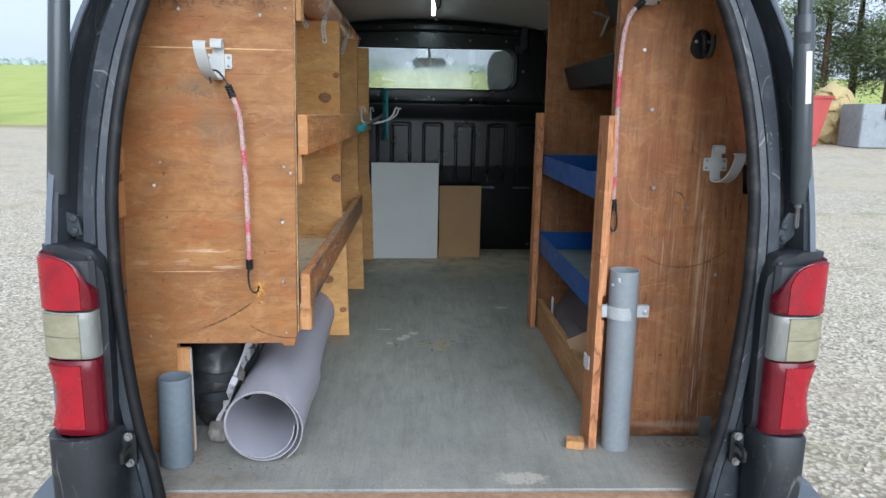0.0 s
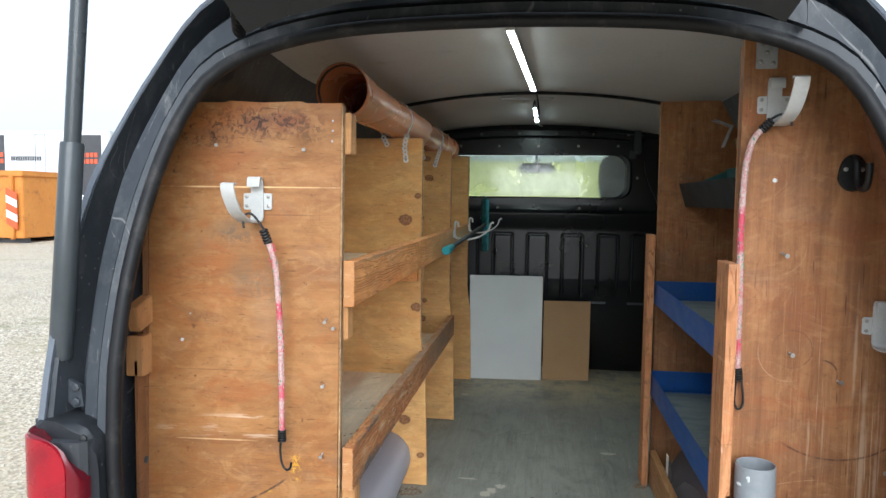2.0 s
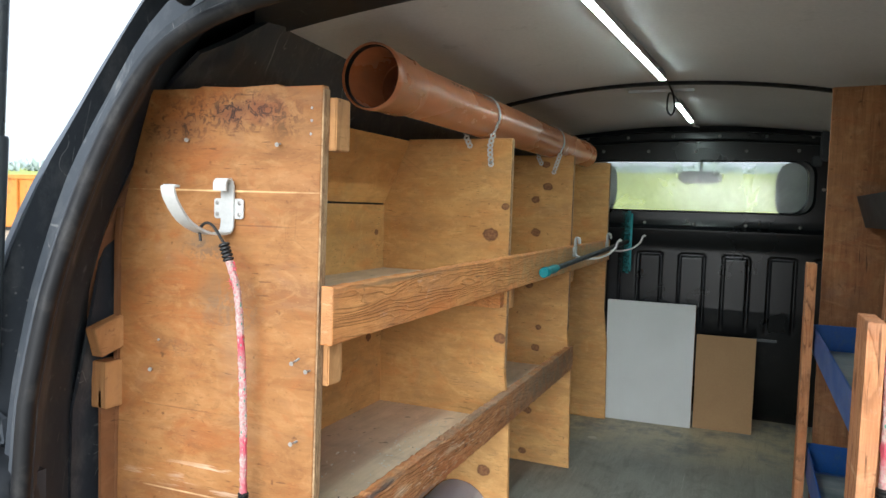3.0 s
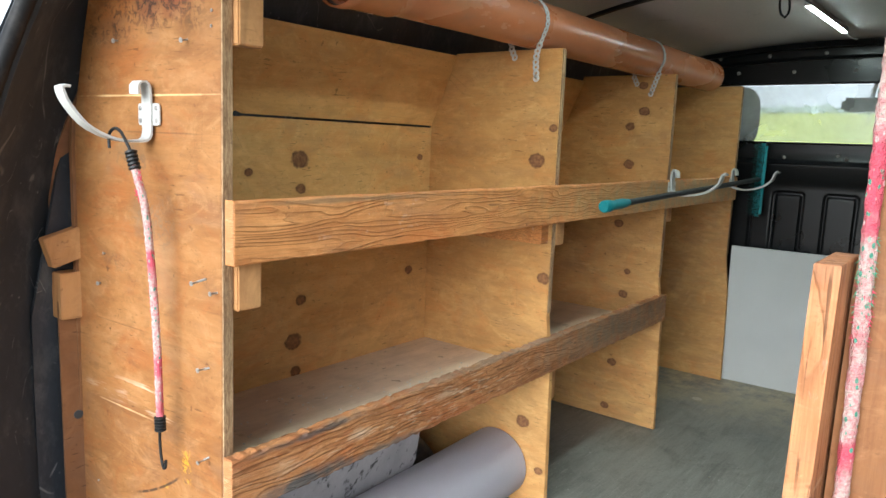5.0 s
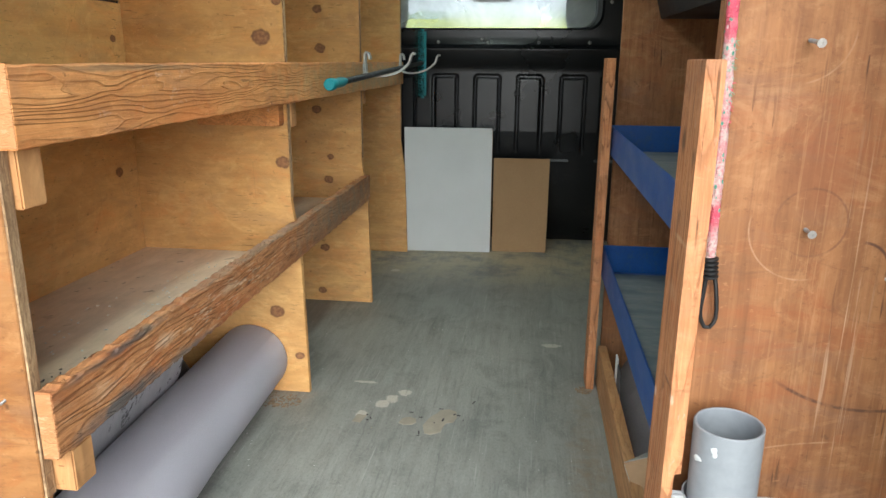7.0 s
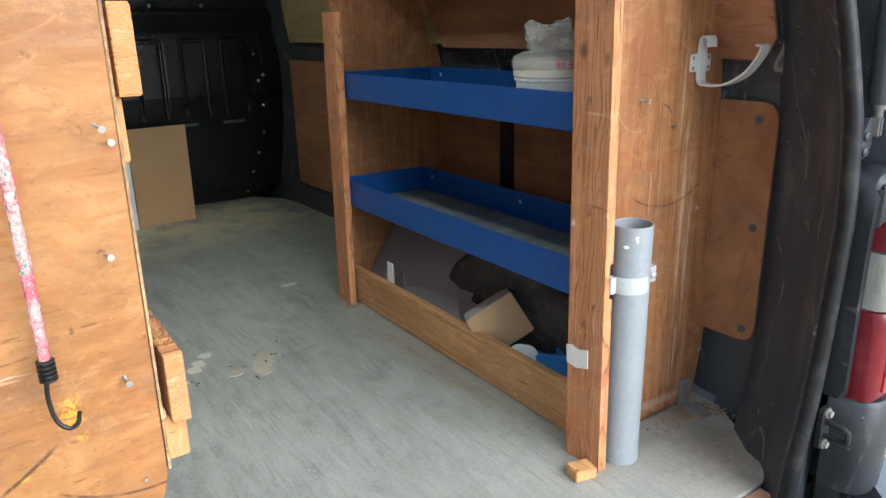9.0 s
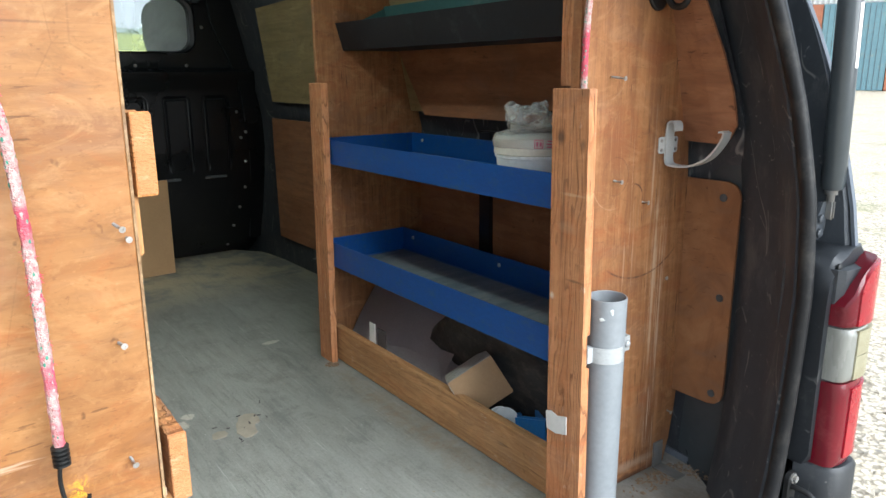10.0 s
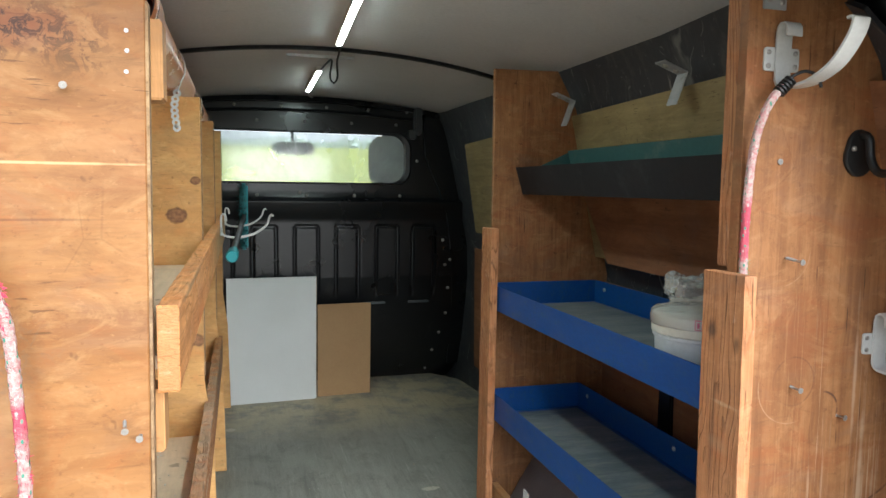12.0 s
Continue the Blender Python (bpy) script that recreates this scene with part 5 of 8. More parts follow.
def gas_strut(s):
    XS = XR if s > 0 else XR - 0.008
    foot, joint, head = Vector((XS + s * 0.744, 0.085, 1.262)), Vector((XS + s * 0.706, 0.078, 1.630)), Vector((XS + s * 0.662, 0.07, 2.10))
    bm = bmesh.new()
    l = (joint - foot).length
    lathe(bm, [(0.0175, 0.0), (0.019, 0.006), (0.019, l - 0.004), (0.0175, l), (0.0135, l)], along(foot, joint), 24)
    st = part("gas_strut", bm, m_shell, van, "thick dark tailgate strut", True)
    bm = bmesh.new()
    sweep(bm, [joint - (joint - foot) * 0.02, head], circle(0.0135, 20))
    part("piston", bm, m_shell, st, smooth=True)
    bm = bmesh.new()
    lathe(bm, [(0.008, 0), (0.008, 0.02), (0.012, 0.02), (0.012, 0.032)], along(foot - Vector((0, 0, 0.03)), foot), 12)
    box(bm, foot.x - 0.009, foot.x + 0.009, 0.076, 0.094, 1.209, 1.243, 0.003)
    part("eyelet", bm, m_bracket, st, "rusty steel eyelet", True)
    bm = bmesh.new()
    plate(bm, [(foot.x - 0.02, 1.24), (foot.x + s * 0.012, 1.235), (foot.x - s * 0.006, 1.19), (foot.x - s * 0.022, 1.175), (foot.x - s * 0.04, 1.18), (foot.x - s * 0.034, 1.215)], "xz", 0.088, 0.097)
    br = part("strut_bracket", bm, m_pillar, van, "bolted strut bracket")
    for z in (1.187, 1.212):
        bm = bmesh.new()
        lathe(bm, [(0.008, 0), (0.008, 0.004), (0.005, 0.006)], pose(foot.x - s * 0.026, 0.088, z, 90), 8)
        part("bolt", bm, m_pillar, br)
    if s > 0:
        def on_tube(h, turn, w, hgt, mat, nm, lab):
            m = along(foot, joint) @ Matrix.Rotation(turn, 4, "Z") @ Matrix.Translation((0, 0, h))
            bm = bmesh.new()
            n = 6
            a = w / 0.0192
            vs = [[bm.verts.new(m @ Vector((0.0193 * math.cos(a * (i / n - 0.5)), 0.0193 * math.sin(a * (i / n - 0.5)), z))) for i in range(n + 1)] for z in (0, hgt)]
            for i in range(n):
                bm.faces.new((vs[0][i], vs[0][i + 1], vs[1][i + 1], vs[1][i]))
            return part(nm, bm, mat, st, lab)
        turn = 0.0
        for q in range(48):
            d = (along(foot, joint).to_3x3() @ Vector((math.cos(q * math.pi / 24), math.sin(q * math.pi / 24), 0)))
            if d.y < -0.80 and d.x > 0:
                turn = q * math.pi / 24
        on_tube(0.20, turn, 0.012, 0.10, m_paper, "sticker", "white printed sticker")
        on_tube(0.315, turn - 0.5, 0.022, 0.022, m_plastic, "sticker", "small framed sticker")


gas_strut(-1)
gas_strut(1)

GATE = [(0.20, 1.985, 0.36), (0.10, 1.90, 0.38), (0.04, 1.842, 0.39), (-0.05, 1.94, 0.44), (-0.12, 2.08, 0.58), (-0.52, 2.42, 0.72), (-0.63, 2.51, 0.735), (-0.90, 2.72, 0.74), (-0.98, 2.75, 0.68)]
bm = bmesh.new()
rows = []
for y, z, h in GATE:
    xs = np.r_[np.linspace(-1, -0.86, 4), np.linspace(-0.6, 0.6, 9), np.linspace(0.86, 1, 4)]
    rows.append(([bm.verts.new((XR + h * x, y, z - 0.05 * x**4)) for x in xs], [bm.verts.new((XR + h * x, y + 0.01, z + 0.05 - 0.07 * x**4)) for x in xs]))
for i, (r0, r1) in enumerate(zip(rows, rows[1:])):
    for j in range(16):
        if 4 <= i < 5 and 3 <= j < 13:
            continue
        for k in (0, 1):
            bm.faces.new((r0[k][j], r0[k][j + 1], r1[k][j + 1], r1[k][j]))
    for j in (0, 16):
        bm.faces.new((r0[0][j], r1[0][j], r1[1][j], r0[1][j]))
for r in (rows[0], rows[-1]):
    bm.faces.new(r[0] + r[1][::-1])
for j in range(3, 13):
    for r in (rows[4], rows[5]):
        bm.faces.new((r[0][j], r[0][j + 1], r[1][j + 1], r[1][j]))
for j in (3, 13):
    bm.faces.new((rows[4][0][j], rows[5][0][j], rows[5][1][j], rows[4][1][j]))
gate = part("tailgate", bm, m_black, van, "raised black tailgate with a rear window", True)
bm = bmesh.new()
plate(bm, [(XR - 0.60, -0.12), (XR + 0.60, -0.12), (XR + 0.64, -0.52), (XR - 0.64, -0.52)], "xy", 0.0, 0.005)
for v in bm.verts:
    v.co.z += 2.105 + (-0.12 - v.co.y) * 0.85
gp = part("rear_window", bm, m_pane, gate, "rear window pane")
gp.visible_shadow = False
for s in (-1, 1):
    bm = bmesh.new()
    sweep(bm, smooth_path([(XR + s * 0.44, 0.24, 1.86), (XR + s * 0.42, 0.20, 1.905), (XR + s * 0.40, 0.17, 1.95), (XR + s * 0.40, 0.10, 2.00)], 10), oblong(0.05, 0.012), up=(1, 0, 0))
    part("hinge", bm, m_pillar, van, smooth=True)

for s in (-1, 1):
    pts = smooth_path([(XR + s * 0.47, 0.19, 1.835), (XR + s * 0.45, 0.14, 1.865), (XR + s * 0.42, 0.10, 1.872), (XR + s * 0.40, 0.06, 1.86)], 28)
    bm = bmesh.new()
    ring = [[bm.verts.new(Vector(p) + (0.016 + 0.003 * (i % 2)) * (Vector((0, 0, 1)) * math.cos(q) + Vector((0.35, 0.94, 0)) * math.sin(q))) for q in np.linspace(0, 2 * math.pi, 12, endpoint=False)] for i, p in enumerate(pts)]
    for r0, r1 in zip(ring, ring[1:]):
        for j in range(12):
            bm.faces.new((r0[j], r0[(j + 1) % 12], r1[(j + 1) % 12], r1[j]))
    part("cable_boot", bm, m_rubber, van, "ribbed black rubber cable boot", True)

# plywood infills in the rear pillars and side linings
def lining(nm, s, poly, mat, label, x_of, holes=()):
    """A thin panel on a side wall. poly in (y, z); x_of gives the half width there."""
    bm = bmesh.new()
    f = bm.faces.new([bm.verts.new((XC + s * x_of(y, z), y, z)) for y, z in poly])
    r = bmesh.ops.extrude_face_region(bm, geom=[f])
    bmesh.ops.translate(bm, vec=(-s * 0.006, 0, 0), verts=[v for v in r["geom"] if isinstance(v, bmesh.types.BMVert)])
    ob = part(nm, bm, mat)
    tagged(ob, label, "panel", kind="structure")
    for y, z in holes:
        bm = bmesh.new()
        lathe(bm, [(0.008, 0), (0.008, 0.002), (0.004, 0.003)], along((XC + s * (x_of(y, z) - 0.006), y, z), (XC, y, z)), 12)
        part("plug", bm, m_shell, ob, "grey plug", True)
    return ob


prof_z, prof_h = [z for _, z in WALL], [h for h, _ in WALL]


def wall_half(y, z):
    """Half width of the inner wall face."""
    full_h = float(np.interp(z, prof_z, prof_h)) + float(np.interp(y, [a for a, _ in WALL_Y], [q for _, q in WALL_Y]))
    at_rear = min(full_h, rear_half(z) + 0.005)
    return at_rear + (full_h - at_rear) * max(0.0, min(1.0, (y - 0.23) / 0.36))


def arc_poly(y0, y1, z0, z1, r0, r1):
    """A panel with its two rear corners rounded (y0 is the rear edge)."""
    out = [(y1, z0), (y1, z1)]
    out += [(y0 + r1 - r1 * math.sin(radians(a)), z1 - r1 + r1 * math.cos(radians(a))) for a in (0, 30, 60, 90)]
    out += [(y0 + r0 - r0 * math.cos(radians(a)), z0 + r0 - r0 * math.sin(radians(a))) for a in (0, 30, 60, 90)]
    return out


for s in (-1, 1):
    hw = lambda y, z: 0.747
    lining("trim", s, arc_poly(0.262, 0.50, 0.775, 1.247, 0.03, 0.03), m_ply_infill, "plywood infill panel in the rear pillar", hw, [(0.287, 0.80), (0.287, 1.01), (0.298, 1.215)])
    lining("trim", s, [(0.50, 1.325), (0.305, 1.322), (0.277, 1.332), (0.262, 1.36), (0.264, 1.42), (0.278, 1.49), (0.312, 1.595), (0.350, 1.70), (0.50, 1.72)], m_ply_dark, "dark plywood infill panel in the upper pillar", lambda y, z: (0.745 if s > 0 else 0.825) - 0.30 * max(0.0, z - 1.36) - 0.035 * max(0.0, (0.5 - y) / 0.24))
lining("trim", 1, [(0.6, 1.345), (2.55, 1.345), (2.47, 1.73), (0.6, 1.77)], m_ply_olive, "dusty olive plywood lining over the side window", lambda y, z: wall_half(y, z) - 0.010)
lining("trim", 1, [(1.5, 0.72), (2.6, 0.72), (2.6, 1.27), (1.5, 1.27)], m_ply_dark, "brown plywood lining on the side wall", lambda y, z: wall_half(y, z) - 0.010)
lining("trim", 1, [(0.42, 0.70), (1.44, 0.70), (1.44, 1.27), (0.42, 1.27)], m_ply_dark, "brown plywood lining behind the trays", lambda y, z: wall_half(y, z) - 0.010)
lining("trim", 1, [(0.42, 1.335), (1.33, 1.335), (1.41, 1.53), (1.42, 1.60), (0.42, 1.60)], m_ply_dark, "dark red plywood lining above the trays", lambda y, z: wall_half(max(y, 0.6), z) - 0.042)
bm = bmesh.new()
box(bm, 0.755, 0.785, 1.04, 1.095, 0.70, 1.30, 0.004)
tagged(part("trim", bm, m_black), "black steel upright on the side wall", "upright", kind="structure")


def wheel_arch(s):
    bm = bmesh.new()
    n = 22
    pr = [(0.80 + 0.36 * -math.cos(math.pi * i / n), 0.52 + 0.36 * math.sin(math.pi * i / n)) for i in range(n + 1)]
    rows = [[bm.verts.new((XC + s * h, 0.80 + (y - 0.80) * k, 0.52 + (z - 0.52) * k)) for y, z in pr] for h, k in ((0.81, 1.0), (0.60, 1.0), (0.565, 0.965), (0.55, 0.90))]
    for r0, r1 in zip(rows, rows[1:]):
        for i in range(n):
            bm.faces.new((r0[i], r0[i + 1], r1[i + 1], r1[i]))
    bm.faces.new(rows[-1])
    ob = part("wheel_arch", bm, m_bagblack, smooth=True)
    tagged(ob, "black coated wheel arch inside the van", "wheel arch", kind="structure")


wheel_arch(-1)
wheel_arch(1)

# ---- small fixings shared by many things ----
def screw_mesh():
    bm = bmesh.new()
    prof = [(0.0005, 0.0), (0.0022, 0.004)]
    for i in range(10):
        prof += [(0.0028, 0.006 + i * 0.0022), (0.0019, 0.0071 + i * 0.0022)]
    prof += [(0.002, 0.038), (0.0055, 0.042), (0.0055, 0.0432), (0.002, 0.0432), (0.0018, 0.042)]
    lathe(bm, prof, Matrix.Identity(4), 10)
    me = bpy.data.meshes.new("screw")
    bm.to_mesh(me)
    bm.free()
    me.materials.append(m_steel)
    me.polygons.foreach_set("use_smooth", [True] * len(me.polygons))
    me.set_sharp_from_angle(angle=radians(30))
    return me


SCREW = screw_mesh()


def screw(parent, x, y, z, out=0.03, tip=(0, 0), scale=0.8):
    """A screw driven into a face that looks to -y; out: how far it stands proud."""
    m = pose(x, y - out + 0.043 * scale, z, 90 + tip[1], 0, tip[0]) @ Matrix.Diagonal((scale, scale, scale, 1))
    return again("screw", SCREW, m, parent)


# ---- left shelving unit ----
def slant(z):
    """How far the left end panel leans sideways at a height."""
    return -0.004 - 0.014 * max(0.0, 1.4 - z)


left = thing("shelf_unit", (-0.55, 1.4, FL), "rough orange plywood shelving unit with pine rails", "shelving", "shelving units")
bm = bmesh.new()
plate(bm, [(-0.722, 0.602), (-0.640, 0.602), (-0.633, 0.882), (-0.385, 0.880), (-0.383, 0.871), (-0.357, 0.871), (-0.350, 0.90), (-0.348, 1.724), (-0.42, 1.722), (-0.427, 1.728), (-0.50, 1.725), (-0.57, 1.729), (-0.578, 1.724), (-0.672, 1.727), (-0.700, 1.640), (-0.727, 1.545), (-0.736, 1.480), (-0.738, 1.20), (-0.744, 0.92), (-0.741, 0.80)], "xz", 0.314, 0.332, 0.0015)
for v in bm.verts:
    v.co.y += 0.05 * (v.co.x + 0.349)
    v.co.x += slant(v.co.z)
part("end_panel", bm, m_ply_left, left, "scorched, scratched orange plywood end panel")
bm = bmesh.new()
box(bm, -0.3485, -0.3455, 0.3152, 0.3308, 0.905, 1.719)
for v in bm.verts:
    v.co.x += slant(v.co.z)
part("edge_band", bm, m_edge, left, "splintered plywood edge")
bm = bmesh.new()
plate(bm, [(-0.762, 0.62), (-0.749, 0.62), (-0.751, 0.92), (-0.741, 1.48), (-0.736, 1.530), (-0.746, 1.530), (-0.752, 1.48)], "xz", 0.290, 0.316, 0.001)
part("edge_strip", bm, m_ply_infill, left, "dark strip along the panel edge")
for y, x0, bot, zt in ((1.217, -0.349, 0.602, 1.735), (1.917, -0.345, 0.602, 1.744), (2.600, -0.340, 0.602, 1.764)):
    bm = bmesh.new()
    plate(bm, [(x0 + 0.026, bot), (x0 + 0.018, 0.96), (x0, 1.10), (x0, zt), (-0.655, zt), (-0.737, 1.546), (-0.741, bot)], "xz", y, y + 0.016, 0.0012)
    part("divider", bm, m_ply_side, left, "knotty plywood divider")
    bm = bmesh.new()
    box(bm, x0 + 0.001, x0 + 0.003, y + 0.0015, y + 0.0145, 1.11, zt - 0.003)
    part("edge_band", bm, m_edge, left)
for y0, y1 in ((0.334, 1.2168), (1.2335, 1.9168), (1.9335, 2.5998)):
    bm = bmesh.new()
    box(bm, -0.743, -0.730, y0, y1, 0.90, 1.547, 0.001)
    part("back_panel", bm, m_ply_back, left, "knotty plywood back panel")
    bm = bmesh.new()
    plate(bm, [(-0.730, 1.552), (-0.743, 1.554), (-0.668, 1.730), (-0.652, 1.730)], "xz", y0, y1, 0.001)
    part("sloping_back", bm, m_ply_back, left, "sloping plywood back panel")
    for z in ((0.972, 1.365) if y0 < 1.9 else (1.365,)):
        bm = bmesh.new()
        box(bm, -0.729, -0.350, y0, y1, z - 0.014, z, 0.001)
        part("shelf", bm, m_ply_shelf, left, "dusty plywood shelf")


def rail(name, y0, y1, z0, z1, mat, label, wob=0.0):
    """A sawn rail along y with a slightly uneven outline."""
    bm = bmesh.new()
    rng = random.Random(int(z0 * 1000))
    n = 150
    rows = []
    for i in range(n + 1):
        y = y0 + (y1 - y0) * i / n
        j = [rng.uniform(-wob, wob) for _ in range(4)]
        rows.append([bm.verts.new(p) for p in ((-0.3485, y, z0 + j[0]), (-0.3285, y, z0 + j[0]), (-0.327, y, z0 + 0.0015 + j[1]), (-0.327, y, z1 - 0.002 + j[2]), (-0.329, y, z1 + j[3]), (-0.3485, y, z1 + j[3]))])
    for r0, r1 in zip(rows, rows[1:]):
        for k in range(6):
            bm.faces.new((r0[k], r0[(k + 1) % 6], r1[(k + 1) % 6], r1[k]))
    bm.faces.new(rows[0])
    bm.faces.new(rows[-1])
    return part(name, bm, mat, left, label)


def end_cap(y, z0, z1):
    """The rough-sawn end of a rail."""
    bm = bmesh.new()
    box(bm, -0.3475, -0.3280, y - 0.0012, y - 0.0002, z0 + 0.001, z1 - 0.001)
    part("end_grain", bm, m_end, left, "rough-sawn end grain")


end_cap(0.316, 1.332, 1.420)
end_cap(0.310, 0.965, 1.050)
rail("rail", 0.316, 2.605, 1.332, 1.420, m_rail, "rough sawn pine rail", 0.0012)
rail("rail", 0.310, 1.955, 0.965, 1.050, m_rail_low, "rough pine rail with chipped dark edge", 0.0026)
for y0, y1, z0, z1, x0, x1 in ((0.333, 0.374, 1.628, 1.708, -0.366, -0.339), (0.333, 0.374, 1.262, 1.330, -0.375, -0.3445), (0.333, 0.374, 0.905, 0.963, -0.375, -0.3290), (1.234, 1.272, 1.274, 1.330, -0.375, -0.3445), (1.934, 1.975, 1.286, 1.330, -0.375, -0.341), (1.234, 1.275, 0.88, 0.963, -0.375, -0.3445), (1.18, 1.215, 1.28, 1.330, -0.55, -0.355)):
    bm = bmesh.new()
    box(bm, x0, x1, y0, y1, z0, z1, 0.002)
    part("cleat", bm, m_rail if x1 - x0 > 0.1 else m_block, left, "sawn pine cleat")
for x, z, o, tip in ((-0.374, 1.308, 0.034, (8, 6)), (-0.380, 1.174, 0.020, (5, -4)), (-0.381, 1.037, 0.020, (4, 4)), (-0.675, 1.258, 0.008, (20, 0)), (-0.651, 1.310, 0.004, (0, 0)),
                     (-0.365, 1.690, 0.002, (0, 0)), (-0.365, 1.671, 0.002, (0, 0)), (-0.366, 1.651, 0.002, (0, 0)), (-0.600, 1.647, 0.010, (15, 10)), (-0.424, 1.639, 0.012, (10, 10)), (-0.360, 1.289, 0.012, (0, 0)),
                     (-0.375, 0.905, 0.004, (0, 0)), (-0.69, 0.90, 0.003, (0, 0))):
    screw(left, x + slant(z), 0.314 + 0.05 * (x + 0.349), z, o, tip, 0.40 if o < 0.005 else 0.65)

# ---- right shelving unit ----
right = thing("shelf_unit", (0.6, 0.9, FL), "red-brown plywood shelving unit with pine posts", "shelving", "shelving units")
bm = bmesh.new()
edge_r = smooth_path([(0.560, 1.828), (0.608, 1.778), (0.637, 1.695), (0.678, 1.55), (0.717, 1.372), (0.742, 1.10), (0.752, 0.88), (0.738, 0.70), (0.716, 0.602)], 22)
plate(bm, [(0.3865, 0.602), (0.3945, 1.41), (0.396, 1.44), (0.398, 1.848), (0.48, 1.843)] + edge_r, "xz", 0.382, 0.400, 0.0012)
part("end_panel", bm, m_ply_right, right, "scratched red-brown plywood end panel")
bm = bmesh.new()
plate(bm, [(0.422, 0.602), (0.418, 1.874), (0.609, 1.877), (0.668, 1.772), (0.785, 1.293), (0.785, 0.602)], "xz", 1.424, 1.440, 0.0012)
part("divider", bm, m_ply_right, right, "red-brown plywood divider")


def leaning_post(name, base, top, wx, wy, notch=None):
    """A post of wx by wy; base and top are its (x, y) rear left corners at the floor and at z = top[2]."""
    bm = bmesh.new()
    zs = [base[2], 0.80, 0.935, 0.937, 0.998, 1.0, 1.2, top[2] - 0.0012, top[2]]
    rows = []
    for z in zs:
        k = (z - base[2]) / (top[2] - base[2])
        x, y = base[0] + (top[0] - base[0]) * k, base[1] + (top[1] - base[1]) * k
        e = 0.001 if z == top[2] else 0.0
        cut = 0.007 if notch and notch[0] < z < notch[1] else 0.0
        rows.append([bm.verts.new(p) for p in ((x + e, y + e, z), (x + wx - e - cut, y + e, z), (x + wx - e - cut, y + wy * 0.45, z), (x + wx - e, y + wy * 0.45, z), (x + wx - e, y + wy - e, z), (x + e, y + wy - e, z))])
    for r0, r1 in zip(rows, rows[1:]):
        for k in range(6):
            bm.faces.new((r0[k], r0[(k + 1) % 6], r1[(k + 1) % 6], r1[k]))
    bm.faces.new(rows[0])
    bm.faces.new(rows[-1])
    bmesh.ops.bevel(bm, geom=[e for e in bm.edges if abs(e.verts[0].co.z - e.verts[1].co.z) > 0.03], offset=0.002, segments=1, affect="EDGES", clamp_overlap=True)
    return part(name, bm, m_post, right, "weathered red pine post")


leaning_post("post", (0.365, 0.314, FL), (0.373, 0.335, 1.431), 0.019, 0.085, (0.936, 0.999))
leaning_post("post", (0.381, 1.342, FL), (0.379, 1.322, 1.436), 0.020, 0.075)
bm = bmesh.new()
box(bm, 0.4035, 0.440, 0.4005, 0.434, 1.435, 1.842, 0.002)
part("batten", bm, m_post, right, "pine batten behind the panel edge")
bm = bmesh.new()
box(bm, 0.410, 0.432, 0.402, 1.38, FL + 0.002, 0.709, 0.002)
part("kick_board", bm, m_board, right, "scuffed pine kick board")
bm = bmesh.new()
box(bm, -0.022, 0.022, -0.018, 0.018, FL + 0.001, FL + 0.022, 0.002, pose(0.333, 0.325, 0, 0, 0, -12))
part("foot_block", bm, m_block, right, "small pine offcut at the post foot")
bm = bmesh.new()
plate(bm, [(0.350, 0.797), (0.378, 0.789), (0.402, 0.791), (0.405, 0.826), (0.392, 0.831), (0.376, 0.826), (0.352, 0.833)], "yz", 0.3632, 0.3652)
part("torn_label", bm, m_paper, right, "torn paper label")
bm = bmesh.new()
box(bm, 0.675, 0.705, 0.315, 0.381, FL + 0.001, FL + 0.004)
box(bm, 0.675, 0.705, 0.377, 0.381, FL + 0.001, FL + 0.06)
part("corner_bracket", bm, m_bracket, right, "dusty zinc angle bracket")
for x, z, o, tip in ((0.478, 1.450, 0.034, (0, 6)), (0.500, 1.262, 0.020, (0, 3)), (0.584, 1.211, 0.014, (10, 0)), (0.618, 1.591, 0.003, (0, 0)), (0.718, 0.730, 0.012, (0, 8)), (0.46, 1.585, 0.002, (0, 0)), (0.68, 1.04, 0.003, (0, 0))):
    screw(right, x, 0.382, z, o, tip)


def tray(x0, x1, y0, y1, z0, z1, mat, label):
    t = thing("shelf_tray", ((x0 + x1) / 2, (y0 + y1) / 2, z0), label, "tray", "blue shelf trays")
    for nm, a in (("rim", (x0, x0 + 0.003, y0, y1, z0, z1)), ("rim", (x1 - 0.003, x1, y0, y1, z0, z1)), ("rim", (x0 + 0.003, x1 - 0.003, y0, y0 + 0.003, z0, z1)), ("rim", (x0 + 0.003, x1 - 0.003, y1 - 0.003, y1, z0, z1))):
        bm = bmesh.new()
        box(bm, *a, 0.0012)
        part(nm, bm, mat, t)
    bm = bmesh.new()
    box(bm, x0 + 0.003, x1 - 0.003, y0 + 0.003, y1 - 0.003, z0, z0 + 0.004)
    part("base", bm, mat, t)
    bm = bmesh.new()
    box(bm, x0 + 0.014, x1 - 0.02, y0 + 0.016, y1 - 0.03, z0 + 0.005, z0 + 0.008, 0.001)
    part("liner", bm, m_liner, t, "dusty grey liner")
    for y in (y0 + 0.1, (y0 + y1) / 2, y1 - 0.06):
        bm = bmesh.new()
        lathe(bm, [(0.006, 0), (0.006, 0.002), (0.003, 0.004)], along((x1 - 0.003, y, (z0 + z1) / 2 + 0.012), (0, y, (z0 + z1) / 2)), 8)
        part("bolt", bm, m_zinc, t)
    return t


